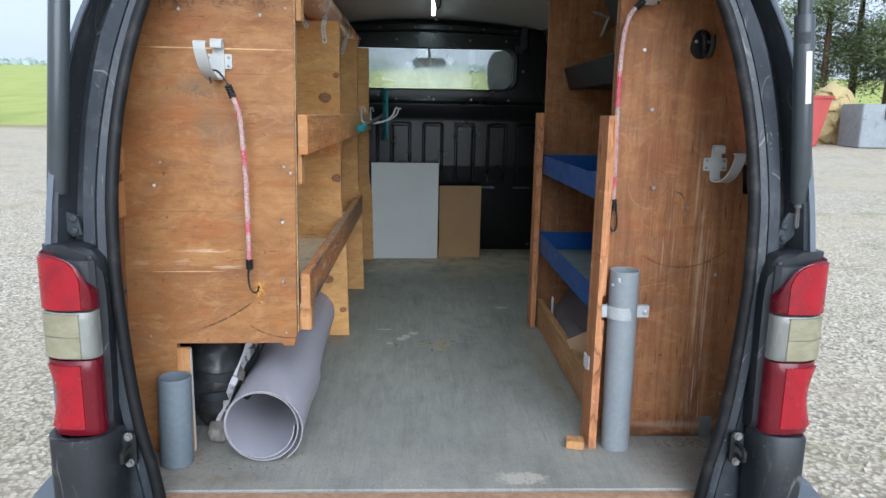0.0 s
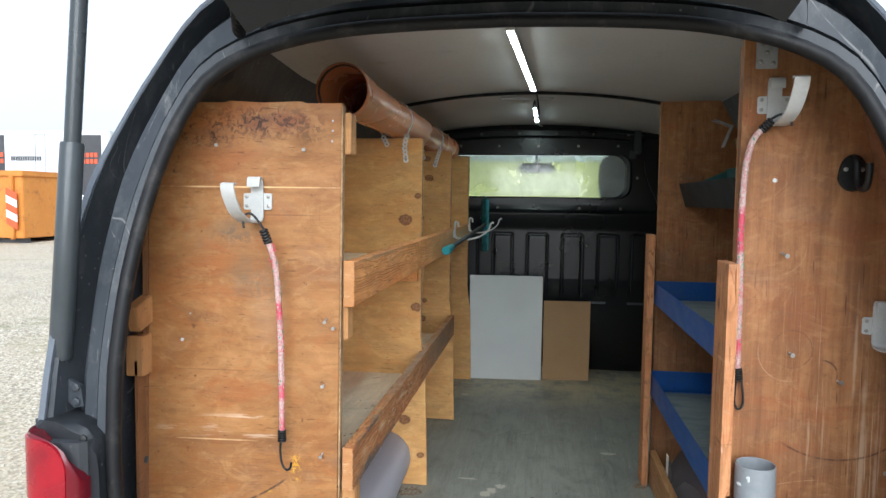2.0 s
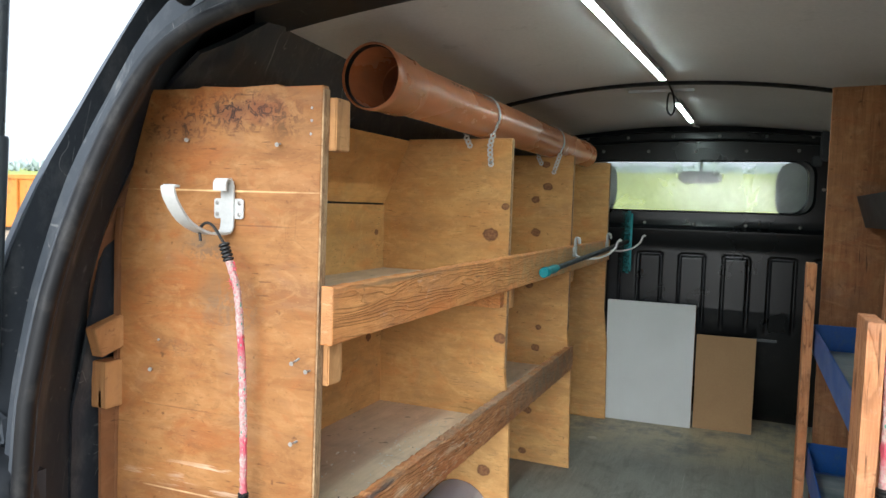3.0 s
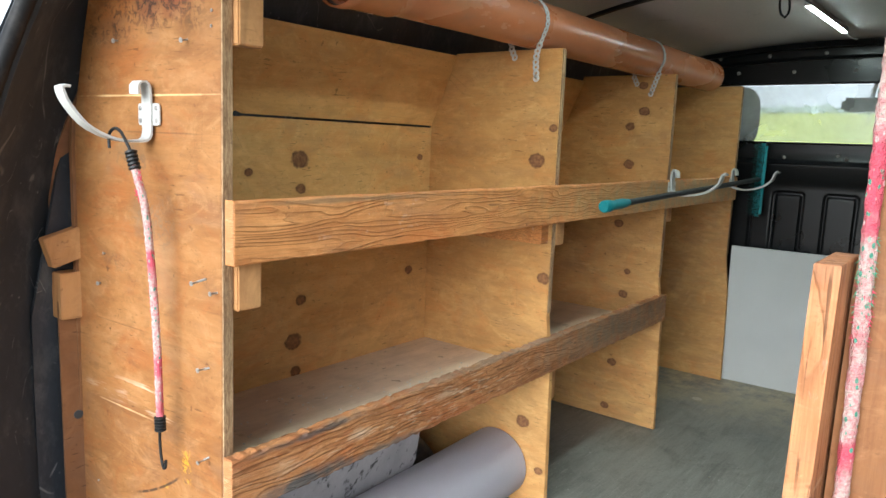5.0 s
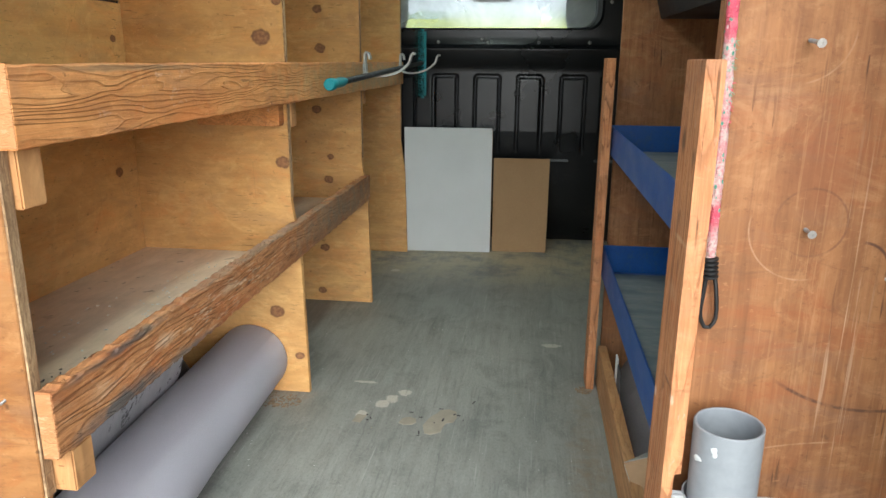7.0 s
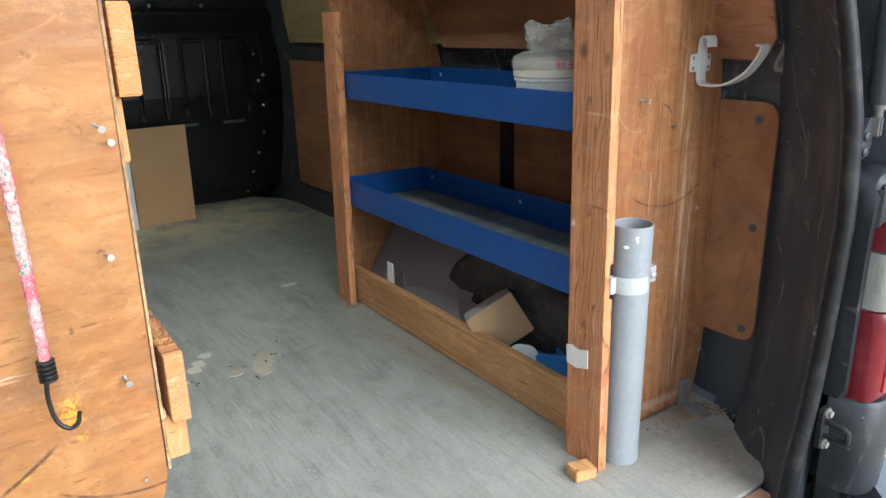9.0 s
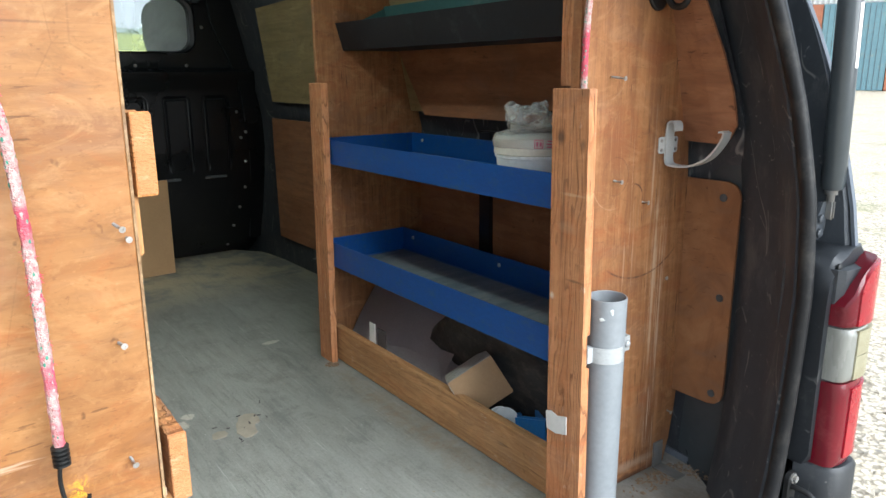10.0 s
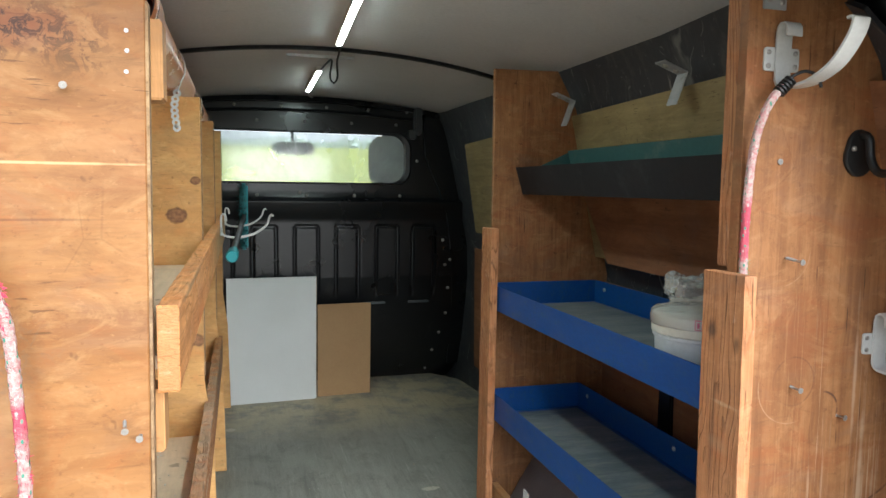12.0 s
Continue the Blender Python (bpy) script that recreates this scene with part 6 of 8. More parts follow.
tray(0.405, 0.745, 0.446, 1.420, 1.209, 1.277, m_blue, "blue enamelled steel tray with a dusty base")
tray(0.405, 0.690, 0.440, 1.400, 0.902, 0.976, m_blue, "scuffed blue steel tray with a grey liner")

up = thing("upper_shelf", (0.6, 0.9, 1.54), "black sheet-steel upper shelf with a teal inside", "shelf")
bm = bmesh.new()
plate(bm, [(0.484, 1.603), (0.487, 1.603), (0.510, 1.530), (0.71, 1.530), (0.71, 1.527), (0.507, 1.527)], "xz", 0.402, 1.422)
part("front_lip", bm, m_shelf_black, up)
bm = bmesh.new()
plate(bm, [(0.490, 1.598), (0.493, 1.598), (0.515, 1.534), (0.640, 1.534), (0.618, 1.650), (0.621, 1.651), (0.644, 1.531), (0.512, 1.531)], "xz", 0.405, 1.37)
plate(bm, [(0.50, 1.59), (0.519, 1.535), (0.640, 1.535), (0.619, 1.645)], "xz", 1.367, 1.37)
part("inner_tray", bm, m_teal_sheet, up, "teal painted inner tray")


def angle_bracket(y, x, z):
    t = thing("angle_bracket", (x, y, z), "galvanised steel angle bracket on the side wall", "bracket", "angle brackets")
    m = Matrix.Translation((x, y, z)) @ pose(0, 0, 0, 0, 20, 0)
    bm = bmesh.new()
    box(bm, -0.062, 0.0, -0.018, 0.018, 0.0, 0.003, 0.001, m)
    part("top_arm", bm, m_zinc, t)
    bm = bmesh.new()
    box(bm, -0.003, 0.0, -0.018, 0.018, -0.070, 0.0, 0.001, m)
    part("side_arm", bm, m_zinc, t)
    for dx in (-0.045, -0.018):
        bm = bmesh.new()
        lathe(bm, [(0.007, 0), (0.007, -0.002), (0.004, -0.005)], m @ Matrix.Translation((dx, 0, 0)), 10)
        part("bolt", bm, m_steel, t)


angle_bracket(0.865, 0.632, 1.787)
angle_bracket(1.375, 0.632, 1.785)

# hinge plate at the top of the right end panel
hp = thing("hinge_plate", (0.44, 0.377, 1.80), "screwed zinc mending plate at the panel top", "plate")
bm = bmesh.new()
box(bm, 0.417, 0.455, 0.378, 0.381, 1.790, 1.846, 0.001, None)
part("leaf", bm, m_zinc, hp)
bm = bmesh.new()
sweep(bm, [(0.412, 0.374, 1.850), (0.465, 0.374, 1.850)], circle(0.005, 10))
part("pin", bm, m_zinc, hp, smooth=True)
for dx, dz in ((0.425, 1.803), (0.447, 1.800), (0.436, 1.820), (0.427, 1.834), (0.447, 1.836)):
    bm = bmesh.new()
    lathe(bm, [(0.004, 0), (0.004, 0.0015), (0.002, 0.0025)], pose(dx, 0.378, dz, 90), 10)
    part("screw_head", bm, m_steel, hp)


# ---- storage hooks ----
def storage_hook(x, y, z, lean_x, label):
    """A flat band hook on a face that looks to -y: cross plate, top lug, curved arm."""
    t = thing("storage_hook", (x, y, z), label, "hook", "white storage hooks")
    bm = bmesh.new()
    plate(bm, rounded(x - 0.029, x + 0.029, z - 0.016, z + 0.016, 0.004, 2), "xz", y - 0.003, y, 0.0005)
    part("plate", bm, m_hook, t)
    bm = bmesh.new()
    sweep(bm, smooth_path([(x, y - 0.005, z - 0.03), (x, y - 0.005, z + 0.026), (x, y - 0.008, z + 0.044), (x, y - 0.018, z + 0.046), (x, y - 0.023, z + 0.040), (x, y - 0.023, z + 0.028)], 16), oblong(0.003, 0.025), up=(1, 0, 0))
    part("top_lug", bm, m_hook, t, smooth=True)
    bm = bmesh.new()
    arm = [(0.005, -0.024), (0.007, -0.034), (0.018, -0.039), (0.055, -0.037), (0.092, -0.020), (0.116, 0.008), (0.124, 0.027), (0.122, 0.032), (0.114, 0.031)]
    sweep(bm, smooth_path([(x + lean_x * d / 0.12, y - d, z + h) for d, h in arm], 30), oblong(0.0035, 0.025), up=(1, 0, 0))
    part("arm", bm, m_hook, t, smooth=True)
    for dx in (-0.022, 0.022):
        for dz in (-0.009, 0.009):
            bm = bmesh.new()
            lathe(bm, [(0.0035, 0), (0.0035, 0.0012), (0.0015, 0.002)], pose(x + dx, y - 0.003, z + dz, 90), 10)
            part("screw_head", bm, m_steel, t)


storage_hook(-0.517, 0.305, 1.534, -0.006, "white coated steel hook screwed to the end panel")
storage_hook(0.452, 0.382, 1.724, 0.006, "white coated steel hook holding a bungee cord")
storage_hook(0.654, 0.382, 1.318, 0.004, "empty white coated steel hook on red plywood")

bh = thing("coat_hook", (0.594, 0.382, 1.60), "black cast coat hook on the end panel", "hook")
bm = bmesh.new()
plate(bm, [(0.594 + 0.024 * math.cos(a) * (1 + 0.15 * (math.sin(a) < 0)), 1.60 + 0.034 * math.sin(a)) for a in np.linspace(0, 2 * math.pi, 20, endpoint=False)], "xz", 0.374, 0.382, 0.002)
part("back_plate", bm, m_blackmetal, bh, smooth=True)
bm = bmesh.new()
sweep(bm, smooth_path([(0.594, 0.378, 1.628), (0.594, 0.362, 1.620), (0.594, 0.357, 1.59), (0.594, 0.344, 1.572), (0.594, 0.322, 1.572), (0.594, 0.312, 1.592), (0.594, 0.312, 1.614)], 22), circle(0.006, 10))
part("prong", bm, m_blackmetal, bh, smooth=True)
for dx, dz in ((-0.014, 0.006), (0.014, 0.006)):
    bm = bmesh.new()
    lathe(bm, [(0.004, 0), (0.004, 0.002), (0.002, 0.003)], pose(0.594 + dx, 0.374, 1.60 + dz, 90), 10)
    part("screw_head", bm, m_steel, bh)


# ---- bungee cords ----
def bungee(at, cord, hook1, hook2, coils, frays, label, r=0.0056, green=()):
    t = thing("bungee_cord", at, label, "bungee cord", "bungee cords")
    bm = bmesh.new()
    rng = random.Random(5)
    pts = smooth_path(cord, 90)
    sweep_pts = [Vector(p) for p in pts]
    sweep(bm, sweep_pts, circle(r, 10))
    for v in bm.verts:
        v.co += Vector((rng.uniform(-1, 1), rng.uniform(-1, 1), rng.uniform(-1, 1))) * 0.0006
    part("cord", bm, m_cord, t, "frayed red, white and green braid", True)
    for h in (hook1, hook2):
        bm = bmesh.new()
        sweep(bm, smooth_path(h, 24), circle(0.0023, 8))
        part("wire_hook", bm, m_blackmetal, t, "black wire hook", True)
    for p, q in coils:
        bm = bmesh.new()
        m = along(p, q)
        l = (Vector(q) - Vector(p)).length
        n = 5
        prof = []
        for i in range(n):
            a = l * i / n
            prof += [(r + 0.0005, a), (r + 0.003, a + l / n * 0.3), (r + 0.003, a + l / n * 0.7), (r + 0.0005, a + l / n)]
        lathe(bm, prof, m, 14)
        part("coil", bm, m_blackmetal, t, "black wire coil", True)
    for i in (*frays, *green):
        p = sweep_pts[i]
        bm = bmesh.new()
        for _ in range(70):
            d = Vector((rng.uniform(-1, 1), rng.uniform(-1, 0.4), rng.uniform(-1, 1))).normalized()
            a = p + Vector((0, 0, rng.uniform(-0.018, 0.018))) + d * 0.004
            b = a + d * rng.uniform(0.002, 0.006) + Vector((0, 0, rng.uniform(-0.006, 0.002)))
            s = d.orthogonal().normalized() * 0.0009
            bm.faces.new([bm.verts.new(q) for q in (a - s, a + s, b)])
        part("fray", bm, m_cord_green if i in green else m_cord_fray, t, "frayed green yarn" if i in green else "frayed red yarn")
    return t


bungee((-0.465, 0.27, 1.05), [(-0.482, 0.258, 1.467), (-0.472, 0.260, 1.438), (-0.466, 0.266, 1.400), (-0.461, 0.271, 1.30), (-0.460, 0.275, 1.20), (-0.460, 0.277, 1.092)],
       [(-0.483, 0.258, 1.476), (-0.494, 0.255, 1.494), (-0.505, 0.253, 1.508), (-0.514, 0.249, 1.512), (-0.522, 0.245, 1.503), (-0.520, 0.244, 1.484)],
       [(-0.460, 0.277, 1.082), (-0.464, 0.278, 1.052), (-0.461, 0.278, 1.025), (-0.452, 0.276, 1.013), (-0.443, 0.274, 1.017), (-0.440, 0.273, 1.029)],
       [((-0.488, 0.258, 1.482), (-0.478, 0.259, 1.455)), ((-0.460, 0.277, 1.092), (-0.460, 0.277, 1.068))], (8, 44, 50, 66), "faded red and green bungee cord hanging from a hook")
bungee((0.41, 0.365, 1.14), [(0.430, 0.348, 1.684), (0.412, 0.352, 1.660), (0.404, 0.362, 1.622), (0.402, 0.371, 1.564), (0.402, 0.375, 1.461), (0.404, 0.375, 1.397), (0.405, 0.375, 1.320), (0.406, 0.374, 1.228)],
       [(0.430, 0.348, 1.686), (0.442, 0.344, 1.697), (0.454, 0.336, 1.702), (0.464, 0.326, 1.694), (0.466, 0.322, 1.680)],
       [(0.406, 0.374, 1.225), (0.403, 0.373, 1.19), (0.402, 0.372, 1.164), (0.410, 0.372, 1.150), (0.418, 0.372, 1.162), (0.416, 0.372, 1.19), (0.411, 0.373, 1.218)],
       [((0.440, 0.346, 1.692), (0.423, 0.350, 1.674)), ((0.406, 0.374, 1.230), (0.408, 0.374, 1.206))], (58, 60), "red, white and green bungee cord hanging beside a post", 0.0058, (50, 53, 55))

# ---- pipes ----
def pipe(name, p, q, r, wall, mat, label, cat, n=36):
    t = thing(name, p, label, cat)
    l = (Vector(q) - Vector(p)).length
    bm = bmesh.new()
    lathe(bm, [(r, 0.0), (r, l - 0.001), (r - 0.0008, l), (r - wall + 0.0008, l), (r - wall, l - 0.001), (r - wall, 0.0)], along(p, q), n, closed=True)
    part("tube", bm, mat, t, smooth=True)
    return t


rp = pipe("grey_pipe", (0.437, 0.330, FL + 0.001), (0.431, 0.324, 1.064), 0.0352, 0.003, m_pvc, "grey plastic drain pipe clamped upright to a post", "pipe")
rng = random.Random(9)
for k in range(7):
    a, z = rng.uniform(3.6, 6.2), rng.choice((rng.uniform(1.01, 1.055), rng.uniform(1.03, 1.06), rng.uniform(0.86, 0.88)))
    at = Vector((0.4285 + 0.0353 * math.cos(a), 0.3263 + 0.0353 * math.sin(a), z))
    bm = bmesh.new()
    bmesh.ops.create_icosphere(bm, subdivisions=2, radius=1, matrix=Matrix.Translation(at) @ Matrix.Rotation(a, 4, "Z") @ Matrix.Diagonal((0.0010, rng.uniform(0.002, 0.006), rng.uniform(0.002, 0.008), 1)))
    for v in bm.verts:
        v.co += (v.co - at) * 0.5 * noise.noise(v.co * 300)
    part("filler_dab", bm, m_pvc_paint, rp, "flaking white filler")
cl = thing("pipe_clamp", (0.445, 0.332, 0.96), "painted steel pipe clamp with a bolt", "clamp")
bm = bmesh.new()
lathe(bm, [(0.036, 0), (0.038, 0), (0.038, 0.030), (0.036, 0.030)], Matrix.Translation((0.430, 0.3275, 0.945)), 36, closed=True)
part("band", bm, m_clamp, cl, smooth=True)
for x0, x1 in ((0.380, 0.394), (0.466, 0.497)):
    bm = bmesh.new()
    box(bm, x0, x1, 0.320, 0.3255, 0.945, 0.975, 0.001)
    box(bm, x0, x1, 0.3265, 0.332, 0.945, 0.975, 0.001)
    part("ear", bm, m_clamp, cl)
bm = bmesh.new()
lathe(bm, [(0.0065, 0), (0.0065, 0.004), (0.003, 0.006)], pose(0.487, 0.320, 0.960, 90), 8)
part("bolt", bm, m_zinc, cl)

pipe("grey_pipe", (-0.642, 0.250, FL + 0.001), (-0.638, 0.255, 0.815), 0.0375, 0.003, m_pvc_dark, "short dull grey plastic pipe standing on the floor", "pipe")

PIPE_Z = 1.792
op = pipe("orange_pipe", (-0.433, 0.74, PIPE_Z), (-0.433, 2.49, PIPE_Z), 0.055, 0.0032, m_orange, "long orange plastic sewer pipe strapped above the shelves", "pipe", 48)
bm = bmesh.new()
lathe(bm, [(0.0615, 0.0), (0.0645, 0.004), (0.0645, 0.022), (0.062, 0.026), (0.0612, 0.125), (0.0553, 0.150), (0.0553, 0.154), (0.052, 0.152), (0.0575, 0.12), (0.0575, 0.03), (0.0605, 0.024), (0.0605, 0.004)], along((-0.433, 0.595, PIPE_Z), (-0.433, 2.4, PIPE_Z)), 48, closed=True)
part("socket", bm, m_orange, op, "widened socket end", True)
bm = bmesh.new()
lathe(bm, [(0.0585, 0.0), (0.0605, 0.0), (0.0605, 0.012), (0.0585, 0.012)], along((-0.433, 0.603, PIPE_Z), (-0.433, 2.4, PIPE_Z)), 48, closed=True)
part("seal_ring", bm, m_rubber, op, "black rubber ring", True)
bm = bmesh.new()
rng = random.Random(3)
for row, ang in ((0, 0.62), (1, 0.72)):
    y = 0.90
    while y < 1.18:
        w = rng.uniform(0.006, 0.018)
        c, s_ = math.cos(ang), math.sin(ang)
        r = 0.0553
        bm.faces.new([bm.verts.new(p) for p in ((-0.433 + r * c, y, PIPE_Z + r * s_), (-0.433 + r * c, y + w, PIPE_Z + r * s_), (-0.433 + r * math.cos(ang + 0.07), y + w, PIPE_Z + r * math.sin(ang + 0.07)), (-0.433 + r * math.cos(ang + 0.07), y, PIPE_Z + r * math.sin(ang + 0.07)))])
        y += w + rng.uniform(0.006, 0.014)
part("print", bm, m_ink, op, "faint printed line")


def hole_strap(y, x_end, z_end, label):
    t = thing("hole_strap", (-0.433, y, 1.725), label, "strap", "perforated straps")
    pts = [(x_end, y - 0.012, z_end), (-0.398, y - 0.01, 1.715)]
    pts += [(-0.433 + 0.0575 * math.cos(a), y - 0.005, PIPE_Z + 0.0575 * math.sin(a)) for a in np.linspace(-0.55, 3.6, 16)]
    pts += [(-0.455, y - 0.012, 1.712)]
    dense = [Vector(p) for p in smooth_path(pts, 240)]
    length = sum((q - p).length for p, q in zip(dense, dense[1:]))
    count = int(length / 0.0125)
    # a chain of punched rings that run into one another
    for i in range(count + 1):
        j = min(239, int(240 * i / count))
        run = (dense[j + 1] - dense[j]).normalized()
        flat = j < 46 or j > 222
        across = Vector((0, -1, 0.0)).cross(run).normalized() if flat else Vector((0, 1, 0))
        face = run.cross(across).normalized()
        bm = bmesh.new()
        rim = []
        for r, o in ((0.0084, -0.0006), (0.0084, 0.0006), (0.0032, 0.0006), (0.0032, -0.0006)):
            rim.append([bm.verts.new(dense[j] + run * r * math.cos(q) + across * r * math.sin(q) + face * o + Vector((0, -0.004, 0))) for q in np.linspace(0, 2 * math.pi, 12, endpoint=False)])
        for r0, r1 in zip(rim, rim[1:] + rim[:1]):
            for q in range(12):
                bm.faces.new((r0[q], r0[(q + 1) % 12], r1[(q + 1) % 12], r1[q]))
        part("eye", bm, m_grip, t)
    bm = bmesh.new()
    lathe(bm, [(0.005, 0), (0.005, 0.002), (0.0025, 0.004)], Matrix.Translation(dense[0] + Vector((0, -0.005, 0.004))) @ pose(0, 0, 0, 90), 10)
    part("screw", bm, m_steel, t, "bright screw head", True)


hole_strap(1.198, -0.394, 1.664, "punched galvanised strap holding the orange pipe")
hole_strap(1.905, -0.408, 1.682, "second punched strap round the orange pipe")

# ---- rolled vinyl, boards and what lies under the left shelves ----
roll = thing("vinyl_roll", (-0.465, 0.7, FL), "rolled lilac-grey vinyl sheet lying on the floor", "vinyl roll")
n, turns = 150, 2.15
ys = [0.245, 0.30, 0.39, 0.48, 0.56, 0.62, 0.66, 0.79, 0.99, 1.21]
rows = []
for y in ys:
    row = []
    first, last = -min(1.9, (y - 0.245) * 4.2), -2 * math.pi * turns
    for i in range(n + 1):
        k = i / n
        a = first + (last - first) * k
        turn_no = -a / (2 * math.pi)
        slack = (0.5 * (1 + math.cos(a + 0.65))) ** 2
        r = 0.0795 + 0.0030 * turn_no + 0.0072 * slack * min(turn_no, 2.0)
        flare = max(0.0, (k - 0.86) / 0.14)
        r += 0.016 * flare * max(0.0, 1 - abs(y - 0.60) / 0.10) + 0.003 * flare * (y < 0.60) - 0.007 * flare * (y > 0.64)
        cx = -0.440 - 0.030 * (y - 0.2)
        row.append((cx + r * math.cos(a), y, max(FL + 0.0025, FL + 0.0965 + r * math.sin(a))))
    rows.append(row)
for nm, i0, i1 in (("inner_turn", 0, 68), ("outer_turn", 68, n)):
    bm = bmesh.new()
    vr = [[bm.verts.new(p) for p in row[i0:i1 + 1]] for row in rows]
    for r0, r1 in zip(vr, vr[1:]):
        for i in range(i1 - i0):
            bm.faces.new((r0[i], r0[i + 1], r1[i + 1], r1[i]))
    bmesh.ops.solidify(bm, geom=list(bm.faces), thickness=0.0022)
    part(nm, bm, m_vinyl, roll, smooth=True)
bm = bmesh.new()
sweep(bm, [(x, y - 0.0006, z) for x, y, z in rows[0]], oblong(0.0022, 0.0012), up=(0, 1, 0))
part("cut_edge", bm, m_vinyl_edge, roll, "paler cut edge of the sheet")

tb = thing("torn_board", (-0.55, 0.6, FL), "torn grey insulation board leaning under the shelves", "board")
bm = bmesh.new()
rng = random.Random(21)
front = [(0.345 + 0.06 * rng.random(), k) for k in np.linspace(0.02, 1, 9)]
poly = [(y, k) for y, k in front] + [(0.90, 1.0), (0.94, 0.6), (0.92, 0.0)]
lo = [bm.verts.new((-0.585 + 0.115 * k, y, FL + 0.004 + 0.285 * k)) for y, k in poly]
hi = [bm.verts.new((-0.600 + 0.115 * k, y + 0.002, FL + 0.010 + 0.285 * k)) for y, k in poly]
bm.faces.new(lo)
bm.faces.new(hi)
for i in range(len(poly)):
    bm.faces.new((lo[i], lo[(i + 1) % len(poly)], hi[(i + 1) % len(poly)], hi[i]))
part("sheet", bm, m_foam, tb)
for i in range(9):
    q = (i + 0.5) / 9
    base = Vector((-0.592 + 0.115 * q, 0.365 + 0.03 * rng.random(), FL + 0.012 + 0.28 * q))
    tip = base + Vector((rng.uniform(0.006, 0.03), -rng.uniform(0.015, 0.05), rng.uniform(-0.03, 0.012)))
    w = Vector((0.007, 0.0, 0.020)) * rng.uniform(0.4, 1.0)
    bm = bmesh.new()
    mid = base.lerp(tip, 0.55) + Vector((0.006, 0, 0.004))
    vs = [bm.verts.new(p) for p in (base - w, base + w, mid + w * 0.7, mid - w * 0.6, tip)]
    bm.faces.new((vs[0], vs[1], vs[2], vs[3]))
    bm.faces.new((vs[3], vs[2], vs[4]))
    bmesh.ops.solidify(bm, geom=list(bm.faces), thickness=0.0015)
    part("torn_strip", bm, m_rag if i % 3 else m_foam, tb, "ragged torn strip")

sack = thing("black_sack", (-0.62, 0.46, FL), "dusty black plastic sack bound with a strap", "sack")
bm = bmesh.new()
bmesh.ops.create_icosphere(bm, subdivisions=4, radius=1, matrix=Matrix.Translation((-0.595, 0.50, FL + 0.135)) @ Matrix.Diagonal((0.088, 0.13, 0.148, 1)))
for v in bm.verts:
    v.co += Vector((1, 1, 1)) * 0.016 * noise.noise(v.co * 9) + Vector((1, -1, 1)) * 0.005 * noise.noise(v.co * 34)
    v.co.z = max(v.co.z, FL + 0.002)
part("film", bm, m_bagblack, sack, smooth=True)
for z, k in ((0.105, 0.985), (0.175, 0.965)):
    bm = bmesh.new()
    sweep(bm, [(-0.592 + 0.094 * k * math.cos(a), 0.497 + 0.136 * k * math.sin(a), FL + z + 0.012 * math.sin(a * 2 + z * 40)) for a in np.linspace(0, 2 * math.pi, 33)[:-1]], oblong(0.004, 0.022), closed=True, up=(0, 0, 1))
    part("strap", bm, m_trim, sack, "dusty black strap", smooth=True)

rag = thing("rag", (-0.575, 0.33, FL), "dirty striped rag crumpled on the floor", "rag")
bm = bmesh.new()
bmesh.ops.create_icosphere(bm, subdivisions=3, radius=1, matrix=Matrix.Translation((-0.575, 0.365, FL + 0.024)) @ Matrix.Diagonal((0.028, 0.03, 0.026, 1)))
for v in bm.verts:
    v.co += v.co.normalized() * 0.016 * noise.noise(v.co * 60)
    v.co.z = max(v.co.z, FL + 0.001)
part("cloth", bm, m_rag, rag, smooth=True)

sl = thing("pine_batten", (-0.65, 0.27, FL), "planed pine batten leaning against the end panel", "batten")
bm = bmesh.new()
box(bm, -0.676, -0.615, 0.300, 0.313, FL + 0.001, 0.868, 0.001, None)
part("face", bm, m_block, sl)
bm = bmesh.new()
box(bm, -0.6145, -0.6135, 0.301, 0.312, FL + 0.003, 0.864)
part("painted_edge", bm, m_paper, sl, "white painted edge")

for nm, c, rx, lab in (("wood_offcut", (-0.748, 0.283, 1.314), -20, "pale planed offcut jammed behind the pillar"), ("wood_offcut", (-0.757, 0.292, 1.232), 0, "pine block wedged behind the end panel")):
    t = thing(nm, c, lab, "offcut", "wedged offcuts")
    bm = bmesh.new()
    if rx:
        box(bm, -0.012, 0.012, -0.040, 0.070, -0.026, 0.026, 0.0015, Matrix.Translation(c) @ pose(0, 0, 0, 16, 0, 0))
    else:
        box(bm, c[0] - 0.018, c[0] + 0.018, c[1] - 0.03, c[1] + 0.05, c[2] - 0.045, c[2] + 0.035, 0.0015)
    part("block", bm, m_block, t)

# boards at the bulkhead
wb_ = thing("white_board", (-0.13, 2.6, FL), "white laminated chipboard leaning on the bulkhead", "board")
bm = bmesh.new()
m = Matrix(((1, 0, 0, 0), (0.05, 1, -0.03, 0), (0, 0, 1, 0), (0, 0, 0, 1)))
box(bm, -0.326, 0.050, 2.668, 2.683, FL + 0.001, 1.150, 0.001, m)
part("sheet", bm, m_white_board, wb_)
bm = bmesh.new()
box(bm, 0.0502, 0.0512, 2.6685, 2.6825, FL + 0.003, 1.148, 0.0, m)
part("raw_edge", bm, m_chip, wb_, "raw brown chipboard edge")
hb_ = thing("brown_board", (0.18, 2.63, FL), "plain brown hardboard sheet leaning on the bulkhead", "board")
bm = bmesh.new()
box(bm, 0.058, 0.298, 2.690, 2.700, FL + 0.001, 1.021, 0.001, m)
